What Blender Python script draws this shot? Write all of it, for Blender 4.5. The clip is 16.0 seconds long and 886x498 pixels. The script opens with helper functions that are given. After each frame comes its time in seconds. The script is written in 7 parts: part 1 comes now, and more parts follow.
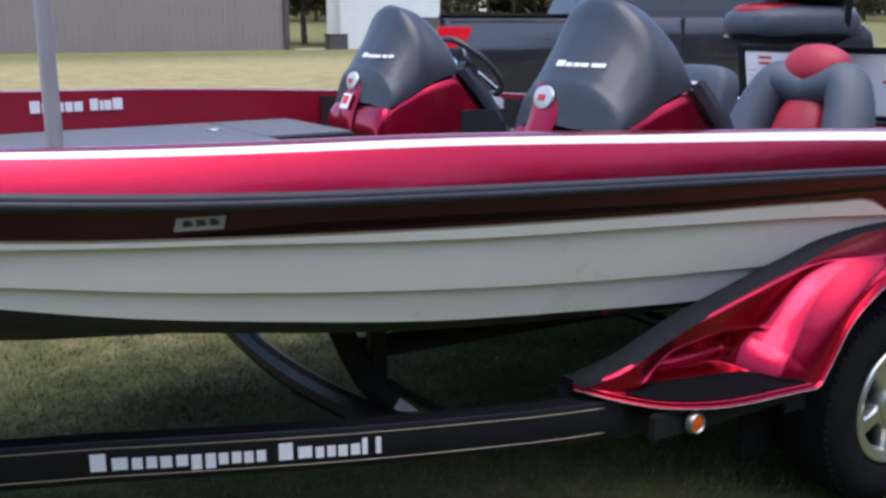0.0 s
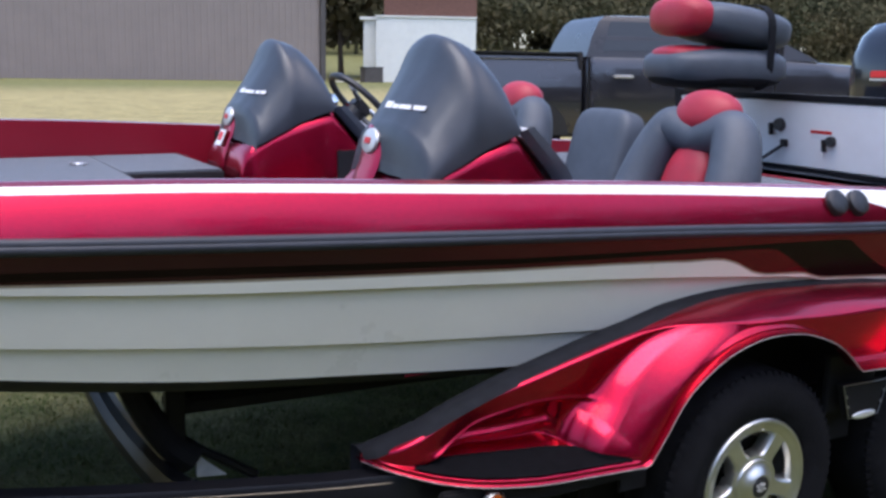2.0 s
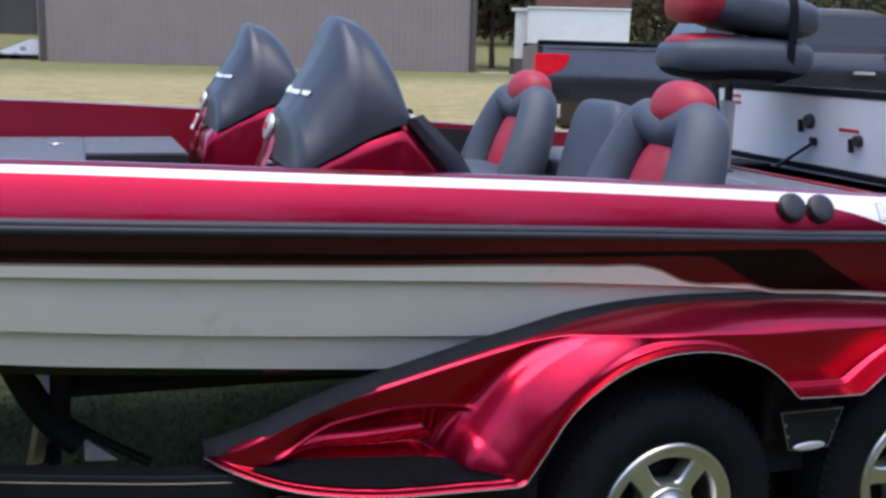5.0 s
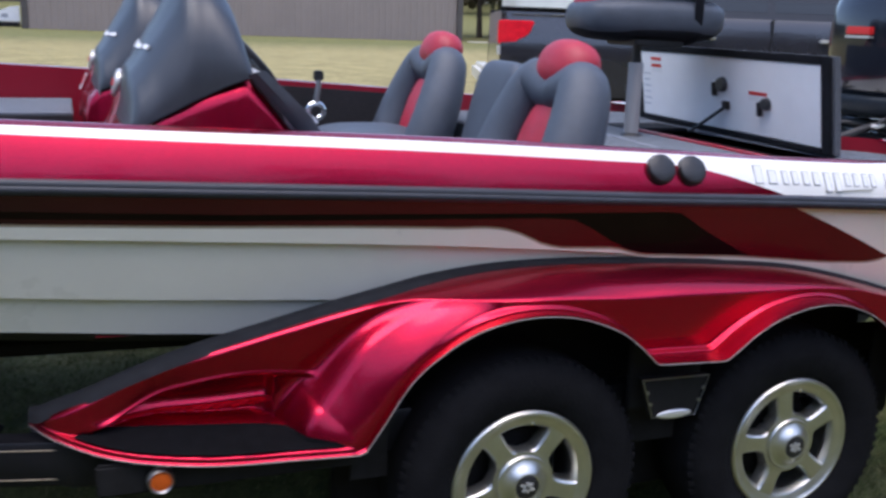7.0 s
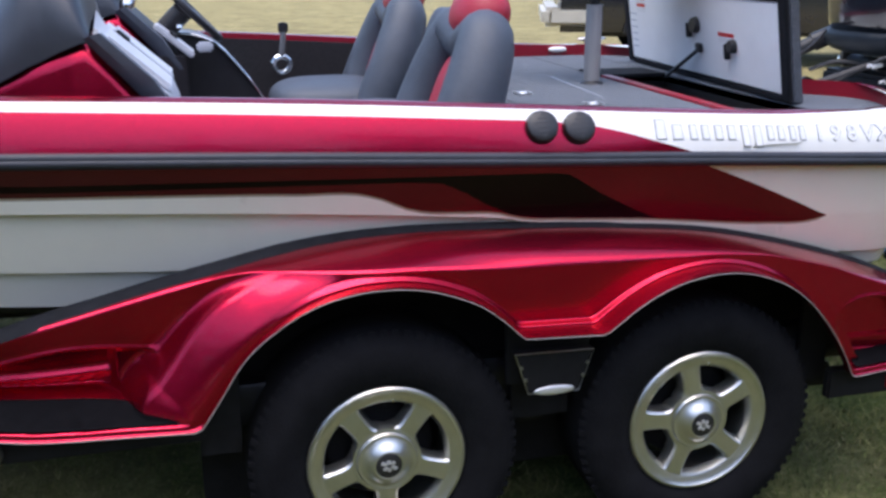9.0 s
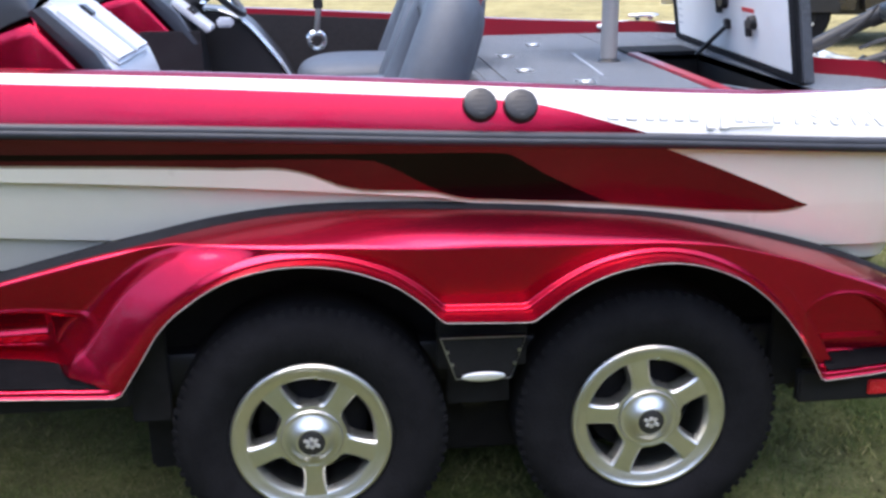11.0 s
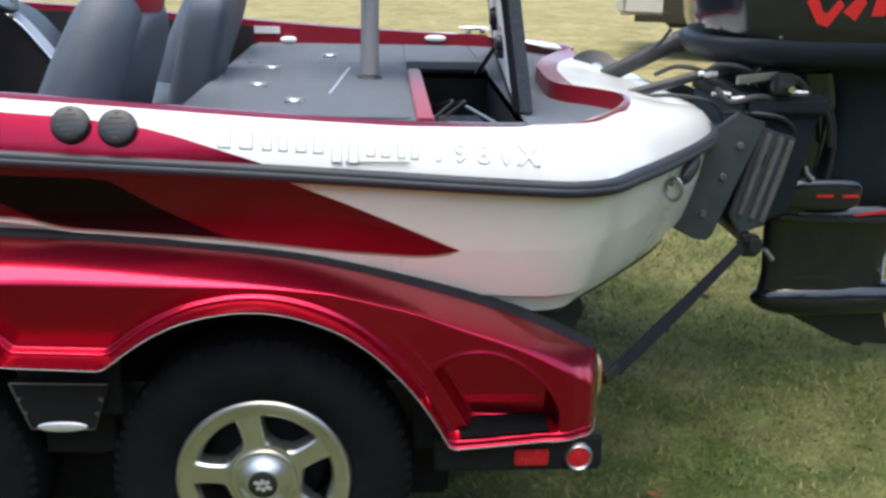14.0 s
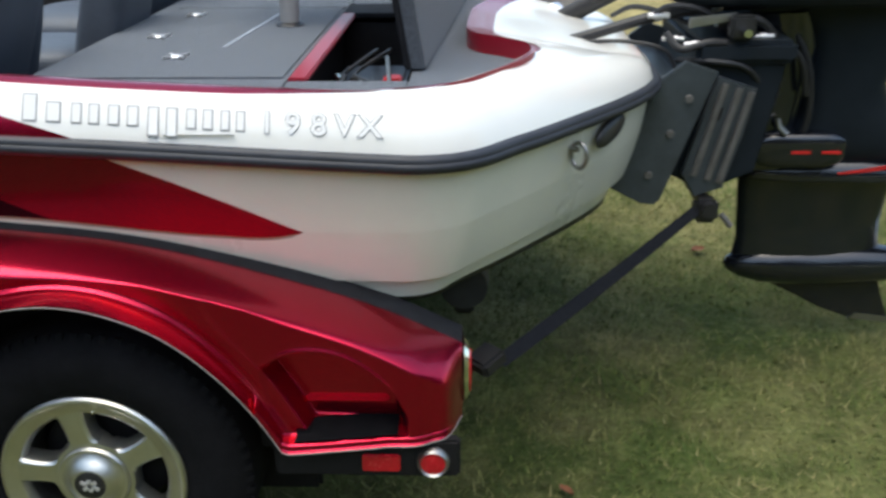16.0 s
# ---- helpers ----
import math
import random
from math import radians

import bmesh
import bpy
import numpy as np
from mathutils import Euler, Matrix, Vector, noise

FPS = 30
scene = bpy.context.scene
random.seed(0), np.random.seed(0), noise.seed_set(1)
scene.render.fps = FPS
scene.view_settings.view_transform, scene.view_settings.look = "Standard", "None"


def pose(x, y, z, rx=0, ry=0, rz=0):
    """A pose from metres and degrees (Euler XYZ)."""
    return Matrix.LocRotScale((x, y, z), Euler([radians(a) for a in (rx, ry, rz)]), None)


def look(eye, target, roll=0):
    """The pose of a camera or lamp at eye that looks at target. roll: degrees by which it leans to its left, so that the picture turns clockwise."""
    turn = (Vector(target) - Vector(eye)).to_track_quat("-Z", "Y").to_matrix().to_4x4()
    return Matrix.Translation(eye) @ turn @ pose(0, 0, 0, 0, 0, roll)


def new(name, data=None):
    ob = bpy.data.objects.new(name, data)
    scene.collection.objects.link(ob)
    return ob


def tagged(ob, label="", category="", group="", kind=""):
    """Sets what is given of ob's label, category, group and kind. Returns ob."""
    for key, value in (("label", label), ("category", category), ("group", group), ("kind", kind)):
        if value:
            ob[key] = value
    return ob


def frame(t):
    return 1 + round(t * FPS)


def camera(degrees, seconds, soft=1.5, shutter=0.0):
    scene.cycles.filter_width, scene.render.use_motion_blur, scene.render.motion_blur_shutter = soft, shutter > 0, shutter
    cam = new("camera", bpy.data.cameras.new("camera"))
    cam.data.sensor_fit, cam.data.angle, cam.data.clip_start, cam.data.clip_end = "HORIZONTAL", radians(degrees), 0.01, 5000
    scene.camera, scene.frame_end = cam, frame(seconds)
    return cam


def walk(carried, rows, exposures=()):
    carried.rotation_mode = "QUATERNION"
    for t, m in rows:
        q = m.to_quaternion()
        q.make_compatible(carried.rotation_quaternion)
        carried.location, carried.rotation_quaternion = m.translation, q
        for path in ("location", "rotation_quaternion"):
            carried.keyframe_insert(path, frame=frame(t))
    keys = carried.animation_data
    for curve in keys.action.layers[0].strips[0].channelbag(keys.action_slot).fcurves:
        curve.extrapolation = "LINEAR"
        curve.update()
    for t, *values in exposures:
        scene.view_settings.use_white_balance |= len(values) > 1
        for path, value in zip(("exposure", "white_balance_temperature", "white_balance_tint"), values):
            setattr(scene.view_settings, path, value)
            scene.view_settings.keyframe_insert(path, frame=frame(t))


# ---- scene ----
cam = camera(48.8, 16.0, soft=2.8, shutter=0.4)
PATH = [
    (0, (-2.742, -1.706, 1.489), (-1.712, -0.049, 1.048), -0.2),
    (0.5, (-2.555, -1.794, 1.485), (-1.6, -0.091, 1.053), 0.5),
    (1, (-2.376, -1.874, 1.5), (-1.478, -0.142, 1.059), 0.7),
    (1.5, (-2.249, -1.88, 1.495), (-1.296, -0.179, 1.049), -1.4),
    (2, (-2.092, -1.84, 1.502), (-1.121, -0.132, 1.128), 1.1),
    (2.5, (-1.952, -1.823, 1.508), (-1.028, -0.091, 1.125), -0.3),
    (3, (-1.786, -1.899, 1.513), (-0.978, -0.113, 1.12), 0.4),
    (3.5, (-1.649, -1.926, 1.5), (-0.827, -0.154, 1.071), -0.3),
    (4, (-1.525, -1.914, 1.479), (-0.736, -0.117, 1.096), 0.7),
    (6.5, (-1.194, -2.153, 1.531), (-0.591, -0.3, 1.08), 0.5),
    (7, (-1.037, -2.05, 1.469), (-0.333, -0.234, 1.014), 2.0),
    (7.5, (-0.883, -1.948, 1.488), (-0.135, -0.162, 0.985), 1.6),
    (8, (-0.719, -1.966, 1.501), (-0.131, -0.122, 0.999), 0.3),
    (8.5, (-0.557, -2.053, 1.508), (-0.027, -0.203, 0.964), -0.1),
    (11, (0.122, -2.136, 1.486), (0.303, -0.24, 0.875), -0.9),
    (11.5, (0.23, -2.117, 1.487), (0.509, -0.233, 0.879), -1.0),
    (12, (0.411, -2.035, 1.502), (0.614, -0.134, 0.914), -0.8),
    (12.5, (0.551, -2.002, 1.498), (0.745, -0.107, 0.891), -1.5),
    (13, (0.792, -2.033, 1.506), (0.94, -0.126, 0.924), -1.7),
    (13.5, (0.941, -2.022, 1.526), (1.022, -0.115, 0.928), -3.2),
    (14, (1.096, -1.951, 1.504), (1.224, -0.051, 0.893), 1.3),
    (14.5, (1.263, -1.827, 1.528), (1.355, 0.067, 0.895), 0.7),
    (15, (1.453, -1.818, 1.557), (1.493, 0.072, 0.905), 0.0),
    (15.5, (1.566, -1.783, 1.552), (1.624, 0.087, 0.845), 0.1),
    (16, (1.632, -1.681, 1.535), (1.563, 0.171, 0.782), -0.6),
]
walk(cam, [(t, look(eye, target, roll)) for t, eye, target, roll in PATH],
     [(0.0, 1.33, 6200, 16), (1.0, 1.28, 6180, 16), (2.0, 1.42, 6170, 16), (3.0, 1.27, 6160, 16), (4.0, 1.25, 6150, 16), (8.5, 1.3, 6200, 15), (11.0, 2.01, 6400, 13), (11.5, 2.05, 6420, 12), (13.0, 1.91, 6560, 8), (14.5, 1.5, 6850, 4), (16.0, 1.35, 6900, 2)])

# ---------------------------------------------------------------- world, sun, exposure
scene.view_settings.exposure = 0.0
world = bpy.data.worlds.new("sky")
scene.world = world
world.use_nodes = True
wn = world.node_tree.nodes
sky = wn.new("ShaderNodeTexSky")
sky.sky_type = "NISHITA"
sky.sun_disc = False
sky.sun_elevation, sky.sun_rotation = radians(70), radians(170)
sky.air_density, sky.dust_density, sky.ozone_density = 1.0, 2.0, 1.5
wn["Background"].inputs["Strength"].default_value = 0.15
world.node_tree.links.new(sky.outputs[0], wn["Background"].inputs["Color"])
sun = new("sun", bpy.data.lights.new("sun", "SUN"))
sun.data.energy, sun.data.angle, sun.data.color = 1.1, radians(45), (1.0, 0.95, 0.88)
# a veiled sun stands nearly overhead
sun.matrix_world = look((-3.0, 0.2, 9.0), (0, 0, 0))


# ---------------------------------------------------------------- materials
def material(name, color, rough=0.5, metal=0.0, vary=0.0, scale=8.0, bump=0.0, bump_scale=60.0, coat=0.0, color2=None,
             stretch=(1, 1, 1), spec=0.5, sheen=0.0):
    m = bpy.data.materials.new(name)
    m.use_nodes = True
    nt = m.node_tree
    b = nt.nodes["Principled BSDF"]
    b.inputs["Base Color"].default_value = (*color, 1)
    b.inputs["Roughness"].default_value = rough
    b.inputs["Metallic"].default_value = metal
    b.inputs["Coat Weight"].default_value = coat
    b.inputs["Coat Roughness"].default_value = 0.06
    b.inputs["Specular IOR Level"].default_value = spec
    b.inputs["Sheen Weight"].default_value = sheen
    co = nt.nodes.new("ShaderNodeTexCoord")
    mp = nt.nodes.new("ShaderNodeMapping")
    mp.inputs["Scale"].default_value = stretch
    nt.links.new(co.outputs["Object"], mp.inputs["Vector"])
    if vary or color2:
        n1 = nt.nodes.new("ShaderNodeTexNoise")
        n1.inputs["Scale"].default_value, n1.inputs["Detail"].default_value = scale, 6
        n1.inputs["Roughness"].default_value = 0.65
        nt.links.new(mp.outputs[0], n1.inputs["Vector"])
        ramp = nt.nodes.new("ShaderNodeValToRGB")
        ramp.color_ramp.elements[0].position, ramp.color_ramp.elements[1].position = 0.3, 0.7
        other = color2 or tuple(c * (1 + vary) for c in color)
        low = color if color2 else tuple(c * (1 - vary) for c in color)
        ramp.color_ramp.elements[0].color, ramp.color_ramp.elements[1].color = (*low, 1), (*other, 1)
        nt.links.new(n1.outputs["Fac"], ramp.inputs["Fac"])
        nt.links.new(ramp.outputs["Color"], b.inputs["Base Color"])
        rr = nt.nodes.new("ShaderNodeMapRange")
        rr.inputs["To Min"].default_value, rr.inputs["To Max"].default_value = max(0.02, rough - 0.06), min(1, rough + 0.08)
        nt.links.new(n1.outputs["Fac"], rr.inputs["Value"])
        nt.links.new(rr.outputs[0], b.inputs["Roughness"])
    if bump:
        n2 = nt.nodes.new("ShaderNodeTexNoise")
        n2.inputs["Scale"].default_value, n2.inputs["Detail"].default_value = bump_scale, 4
        nt.links.new(mp.outputs[0], n2.inputs["Vector"])
        bp = nt.nodes.new("ShaderNodeBump")
        bp.inputs["Strength"].default_value, bp.inputs["Distance"].default_value = bump, 0.01
        nt.links.new(n2.outputs["Fac"], bp.inputs["Height"])
        nt.links.new(bp.outputs["Normal"], b.inputs["Normal"])
    return m


def flake_paint(name, color, dark, fade=None, coat=0.35):
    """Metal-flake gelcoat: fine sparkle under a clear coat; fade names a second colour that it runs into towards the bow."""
    m = material(name, color, rough=0.26, metal=0.95, coat=coat, spec=0.3)
    nt = m.node_tree
    b = nt.nodes["Principled BSDF"]
    co = nt.nodes["Texture Coordinate"]
    fl = nt.nodes.new("ShaderNodeTexVoronoi")
    fl.inputs["Scale"].default_value = 900
    big = nt.nodes.new("ShaderNodeTexNoise")
    big.inputs["Scale"].default_value, big.inputs["Detail"].default_value = 3.0, 5
    for n in (fl, big):
        nt.links.new(co.outputs["Object"], n.inputs["Vector"])
    mix = nt.nodes.new("ShaderNodeMix")
    mix.data_type = "RGBA"
    mix.inputs["A"].default_value, mix.inputs["B"].default_value = (*dark, 1), (*color, 1)
    sep = nt.nodes.new("ShaderNodeSeparateColor")
    nt.links.new(fl.outputs["Color"], sep.inputs[0])
    nt.links.new(sep.outputs[0], mix.inputs["Factor"])
    mix2 = nt.nodes.new("ShaderNodeMix")
    mix2.data_type = "RGBA"
    mix2.blend_type = "MULTIPLY"
    mix2.inputs["Factor"].default_value = 0.25
    nt.links.new(mix.outputs["Result"], mix2.inputs["A"])
    nt.links.new(big.outputs["Fac"], mix2.inputs["B"])
    nt.links.new(mix2.outputs["Result"], b.inputs["Base Color"])
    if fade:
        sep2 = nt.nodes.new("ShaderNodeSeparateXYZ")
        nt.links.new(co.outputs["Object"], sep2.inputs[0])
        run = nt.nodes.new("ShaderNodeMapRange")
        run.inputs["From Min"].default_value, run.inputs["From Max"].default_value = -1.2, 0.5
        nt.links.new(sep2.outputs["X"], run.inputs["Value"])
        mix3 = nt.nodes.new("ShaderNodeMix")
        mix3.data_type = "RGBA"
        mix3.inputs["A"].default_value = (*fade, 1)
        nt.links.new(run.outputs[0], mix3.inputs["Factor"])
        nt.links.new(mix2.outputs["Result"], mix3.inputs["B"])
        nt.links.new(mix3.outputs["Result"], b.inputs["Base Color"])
    return m


RED = flake_paint("red_flake_gelcoat", (0.62, 0.012, 0.054), (0.45, 0.006, 0.036))
# the base colour of this band darkens towards the bow
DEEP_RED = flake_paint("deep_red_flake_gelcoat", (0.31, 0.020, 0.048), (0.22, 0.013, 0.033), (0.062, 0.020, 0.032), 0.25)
BLACK_FLAKE = flake_paint("black_cherry_flake", (0.024, 0.011, 0.016), (0.014, 0.007, 0.010), None, 0.15)
INNER_RED = material("red_inner_gelcoat", (0.26, 0.008, 0.022), 0.3, vary=0.08, scale=3.0)
WHITE = material("white_gelcoat", (0.80, 0.79, 0.75), 0.22, coat=0.6, vary=0.03, scale=2.0)
CREAM = material("cream_gelcoat", (0.71, 0.69, 0.60), 0.28, coat=0.5, vary=0.05, scale=2.5)
GOLD = material("gold_pinstripe", (0.26, 0.21, 0.14), 0.45, vary=0.1, scale=20)
RUBBER = material("black_rubber", (0.022, 0.023, 0.026), 0.55, vary=0.3, scale=30, bump=0.15, bump_scale=200)
RAIL = material("grey_black_rub_rail", (0.022, 0.025, 0.034), 0.52, vary=0.25, scale=14)
CHROME = material("chrome", (0.75, 0.75, 0.74), 0.12, metal=1.0)
ALLOY = material("machined_alloy", (0.60, 0.60, 0.56), 0.32, metal=0.95, vary=0.06, scale=20)
STEEL = material("brushed_steel", (0.36, 0.36, 0.35), 0.4, metal=1.0, vary=0.1, scale=25, stretch=(1, 1, 0.1))
POLE_STEEL = material("satin_pole_steel", (0.42, 0.41, 0.40), 0.5, metal=0.55, vary=0.1, scale=25, stretch=(1, 1, 0.1))
BEAD = material("dull_edge_bead", (0.30, 0.28, 0.26), 0.5, vary=0.2, scale=30)
TYRE = material("tyre_rubber", (0.011, 0.011, 0.0125), 0.80, spec=0.06, vary=0.25, scale=18, bump=0.25, bump_scale=120)
STEP_PAD = material("black_grip_pad", (0.006, 0.006, 0.007), 0.9, spec=0.04, vary=0.3, scale=30, bump=0.5, bump_scale=350)
FRAME_PAINT = material("black_trailer_paint", (0.009, 0.009, 0.011), 0.36, spec=0.2, coat=0.0, vary=0.25, scale=10)
BLACK_TRIM = material("black_textured_trim", (0.013, 0.014, 0.017), 0.8, spec=0.15, vary=0.3, scale=30, bump=0.3, bump_scale=300)
CARPET = material("grey_marine_carpet", (0.062, 0.074, 0.092), 0.95, vary=0.35, scale=90, bump=0.6, bump_scale=500, sheen=0.3)
DARK_CARPET = material("dark_cockpit_carpet", (0.02, 0.018, 0.02), 0.95, vary=0.35, scale=90, bump=0.6, bump_scale=500)
COVER = material("charcoal_canvas_cover", (0.030, 0.036, 0.047), 0.42, vary=0.12, scale=5, bump=0.35, bump_scale=7, coat=0.12)
VINYL = material("charcoal_seat_vinyl", (0.058, 0.070, 0.090), 0.50, vary=0.18, scale=10, bump=0.25, bump_scale=220)
RED_VINYL = material("red_seat_vinyl", (0.36, 0.012, 0.03), 0.45, vary=0.15, scale=10, bump=0.25, bump_scale=220)
PANEL_WHITE = material("white_lid_liner", (0.86, 0.86, 0.86), 0.45, vary=0.04, scale=5)
PLASTIC = material("black_plastic", (0.018, 0.018, 0.02), 0.4, vary=0.2, scale=20)
LIGHT_PLASTIC = material("light_grey_dash_plastic", (0.52, 0.54, 0.58), 0.4, vary=0.08, scale=14)
TAIL_LENS = material("red_tail_lens", (0.80, 0.012, 0.03), 0.15, coat=0.4, vary=0.2, scale=14)
GREY_PLASTIC = material("grey_dash_plastic", (0.30, 0.32, 0.36), 0.45, vary=0.12, scale=14)
SILVER = material("silver_letter_film", (0.56, 0.56, 0.55), 0.30, metal=0.4)
# one dark tone over the whole underside of the hull
BOTTOM = material("charcoal_hull_bottom", (0.03, 0.03, 0.032), 0.5, vary=0.3, scale=4)
DECAL_WHITE = material("white_decal_film", (0.78, 0.78, 0.78), 0.4, vary=0.03, scale=30)
PLATE_PALE = material("dull_pale_plate", (0.36, 0.37, 0.38), 0.6, vary=0.15, scale=30)
DECAL_RED = material("red_decal_film", (0.6, 0.02, 0.02), 0.4, vary=0.05, scale=30)
MOTOR = material("gloss_black_motor_paint", (0.008, 0.010, 0.015), 0.16, coat=0.7, spec=0.45, vary=0.2, scale=6)
MOTOR_GREY = material("charcoal_motor_paint", (0.015, 0.020, 0.026), 0.42, spec=0.12, vary=0.15, scale=9)
WORN_ALLOY = material("worn_tan_alloy", (0.13, 0.125, 0.12), 0.55, metal=0.3, vary=0.25, scale=30)
PLATE_GREY = material("blue_grey_bracket_paint", (0.058, 0.070, 0.082), 0.38, metal=0.3, vary=0.2, scale=14)
PROP_STEEL = material("polished_propeller_steel", (0.70, 0.70, 0.69), 0.24, metal=0.85, vary=0.05, scale=20)
HOSE = material("black_hose", (0.02, 0.02, 0.022), 0.5, vary=0.3, scale=40)
AMBER = material("amber_lens", (0.62, 0.10, 0.01), 0.25, coat=0.3, vary=0.12, scale=60)
RED_LENS = material("red_lens", (0.50, 0.008, 0.02), 0.25, coat=0.3, vary=0.12, scale=60)
WEBBING = material("black_strap_webbing", (0.010, 0.011, 0.014), 0.85, spec=0.12, vary=0.25, scale=60, bump=0.4, bump_scale=250)
BIN = material("black_bin_liner", (0.012, 0.0115, 0.012), 0.75, spec=0.2, vary=0.3, scale=20)
LETTER_EDGE = material("grey_letter_edge", (0.30, 0.30, 0.31), 0.4)
ROOF_BLACK = material("black_roof_paint", (0.022, 0.023, 0.028), 0.28, spec=0.45, vary=0.1, scale=3)
REAR_GLASS = material("tinted_rear_glass", (0.045, 0.038, 0.038), 0.4, spec=0.1, vary=0.15, scale=2)
LETTER_WHITE = material("white_letter_gel", (0.74, 0.74, 0.73), 0.25)
TRUCK_BLACK = material("black_truck_paint", (0.022, 0.022, 0.028), 0.18, vary=0.15, scale=2, spec=0.5, coat=0.8)
BRIGHT_STEEL = material("satin_stainless", (0.80, 0.80, 0.80), 0.32, metal=0.6, vary=0.05, scale=30)
BUMPER = material("cream_rear_bumper", (0.66, 0.62, 0.53), 0.35, metal=0.2, vary=0.1, scale=4)
SIDING = material("tan_metal_siding", (0.225, 0.182, 0.158), 0.55, vary=0.06, scale=0.6)
TRIM_DARK = material("dark_corner_trim", (0.06, 0.05, 0.045), 0.5, vary=0.2, scale=3)
HOUSE_WHITE = material("white_painted_siding", (0.64, 0.64, 0.59), 0.6, vary=0.05, scale=1.5)
HOUSE_BRICK = material("brown_brick_upper_wall", (0.16, 0.075, 0.055), 0.8, vary=0.2, scale=6)
TAN_BRICK = material("tan_brick_wall", (0.36, 0.24, 0.17), 0.85, vary=0.25, scale=4)
CAR_WHITE = material("white_car_paint", (0.74, 0.75, 0.76), 0.25, coat=0.4, vary=0.03, scale=2)
CONCRETE = material("pale_concrete", (0.55, 0.52, 0.46), 0.85, vary=0.15, scale=3)
DEAD_LEAF = material("brown_dead_leaf", (0.16, 0.06, 0.025), 0.8, vary=0.3, scale=40)
BARK = material("bark", (0.07, 0.055, 0.042), 0.9, vary=0.35, scale=12, bump=0.6, bump_scale=30)
FOLIAGE = material("dark_green_foliage", (0.042, 0.052, 0.028), 0.9, color2=(0.092, 0.072, 0.038), scale=0.09, spec=0.1)
GLASS = material("tinted_window", (0.02, 0.025, 0.03), 0.06, coat=0.0, spec=0.45)


def grass_ground():
    m = bpy.data.materials.new("patchy_lawn")
    m.use_nodes = True
    nt = m.node_tree
    b = nt.nodes["Principled BSDF"]
    b.inputs["Roughness"].default_value = 0.95
    b.inputs["Specular IOR Level"].default_value = 0.15
    geo = nt.nodes.new("ShaderNodeNewGeometry")

    def noise_of(scale, detail=6):
        n = nt.nodes.new("ShaderNodeTexNoise")
        n.inputs["Scale"].default_value, n.inputs["Detail"].default_value, n.inputs["Roughness"].default_value = scale, detail, 0.7
        nt.links.new(geo.outputs["Position"], n.inputs["Vector"])
        return n

    def ramp_of(node, stops):
        r = nt.nodes.new("ShaderNodeValToRGB")
        while len(r.color_ramp.elements) < len(stops):
            r.color_ramp.elements.new(0.5)
        for e, (p, c) in zip(r.color_ramp.elements, stops):
            e.position, e.color = p, (*c, 1)
        nt.links.new(node.outputs["Fac"], r.inputs["Fac"])
        return r

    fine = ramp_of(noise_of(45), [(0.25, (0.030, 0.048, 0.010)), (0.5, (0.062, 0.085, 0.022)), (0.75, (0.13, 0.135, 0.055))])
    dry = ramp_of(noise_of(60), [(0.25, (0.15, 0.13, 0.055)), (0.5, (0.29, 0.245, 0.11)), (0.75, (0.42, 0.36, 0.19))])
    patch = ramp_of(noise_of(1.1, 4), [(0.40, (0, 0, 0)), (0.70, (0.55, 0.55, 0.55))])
    # the lawn runs from green beside the boat to dry yellow beyond it
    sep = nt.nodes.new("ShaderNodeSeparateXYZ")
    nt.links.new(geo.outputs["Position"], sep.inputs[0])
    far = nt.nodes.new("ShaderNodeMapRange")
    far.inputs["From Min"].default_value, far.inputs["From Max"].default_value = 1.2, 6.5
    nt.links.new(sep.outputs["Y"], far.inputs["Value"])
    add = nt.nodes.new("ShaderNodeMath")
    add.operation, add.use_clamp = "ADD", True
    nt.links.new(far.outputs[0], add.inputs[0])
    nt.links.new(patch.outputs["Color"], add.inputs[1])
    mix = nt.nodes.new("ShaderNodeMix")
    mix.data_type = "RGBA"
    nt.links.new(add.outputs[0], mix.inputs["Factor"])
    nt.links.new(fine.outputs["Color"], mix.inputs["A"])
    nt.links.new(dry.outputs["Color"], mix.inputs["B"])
    # a greener strip before the metal building
    strip = nt.nodes.new("ShaderNodeMapRange")
    strip.inputs["From Min"].default_value, strip.inputs["From Max"].default_value = 36, 52
    nt.links.new(sep.outputs["Y"], strip.inputs["Value"])
    part_green = nt.nodes.new("ShaderNodeMath")
    part_green.operation = "MULTIPLY"
    part_green.inputs[1].default_value = 0.62
    nt.links.new(strip.outputs[0], part_green.inputs[0])
    mix3 = nt.nodes.new("ShaderNodeMix")
    mix3.data_type = "RGBA"
    nt.links.new(part_green.outputs[0], mix3.inputs["Factor"])
    nt.links.new(mix.outputs["Result"], mix3.inputs["A"])
    nt.links.new(fine.outputs["Color"], mix3.inputs["B"])
    # mottling at a metre and at a hand's width
    last = mix3
    for scale, low, high in ((1.4, 0.72, 1.22), (7.0, 0.70, 1.28)):
        n = noise_of(scale, 5)
        mr = nt.nodes.new("ShaderNodeMapRange")
        mr.inputs["From Min"].default_value, mr.inputs["From Max"].default_value = 0.32, 0.68
        mr.inputs["To Min"].default_value, mr.inputs["To Max"].default_value = low, high
        nt.links.new(n.outputs["Fac"], mr.inputs["Value"])
        mul = nt.nodes.new("ShaderNodeMix")
        mul.data_type, mul.blend_type = "RGBA", "MULTIPLY"
        mul.inputs["Factor"].default_value = 1.0
        nt.links.new(last.outputs["Result"], mul.inputs["A"])
        nt.links.new(mr.outputs[0], mul.inputs["B"])
        last = mul
    nt.links.new(last.outputs["Result"], b.inputs["Base Color"])
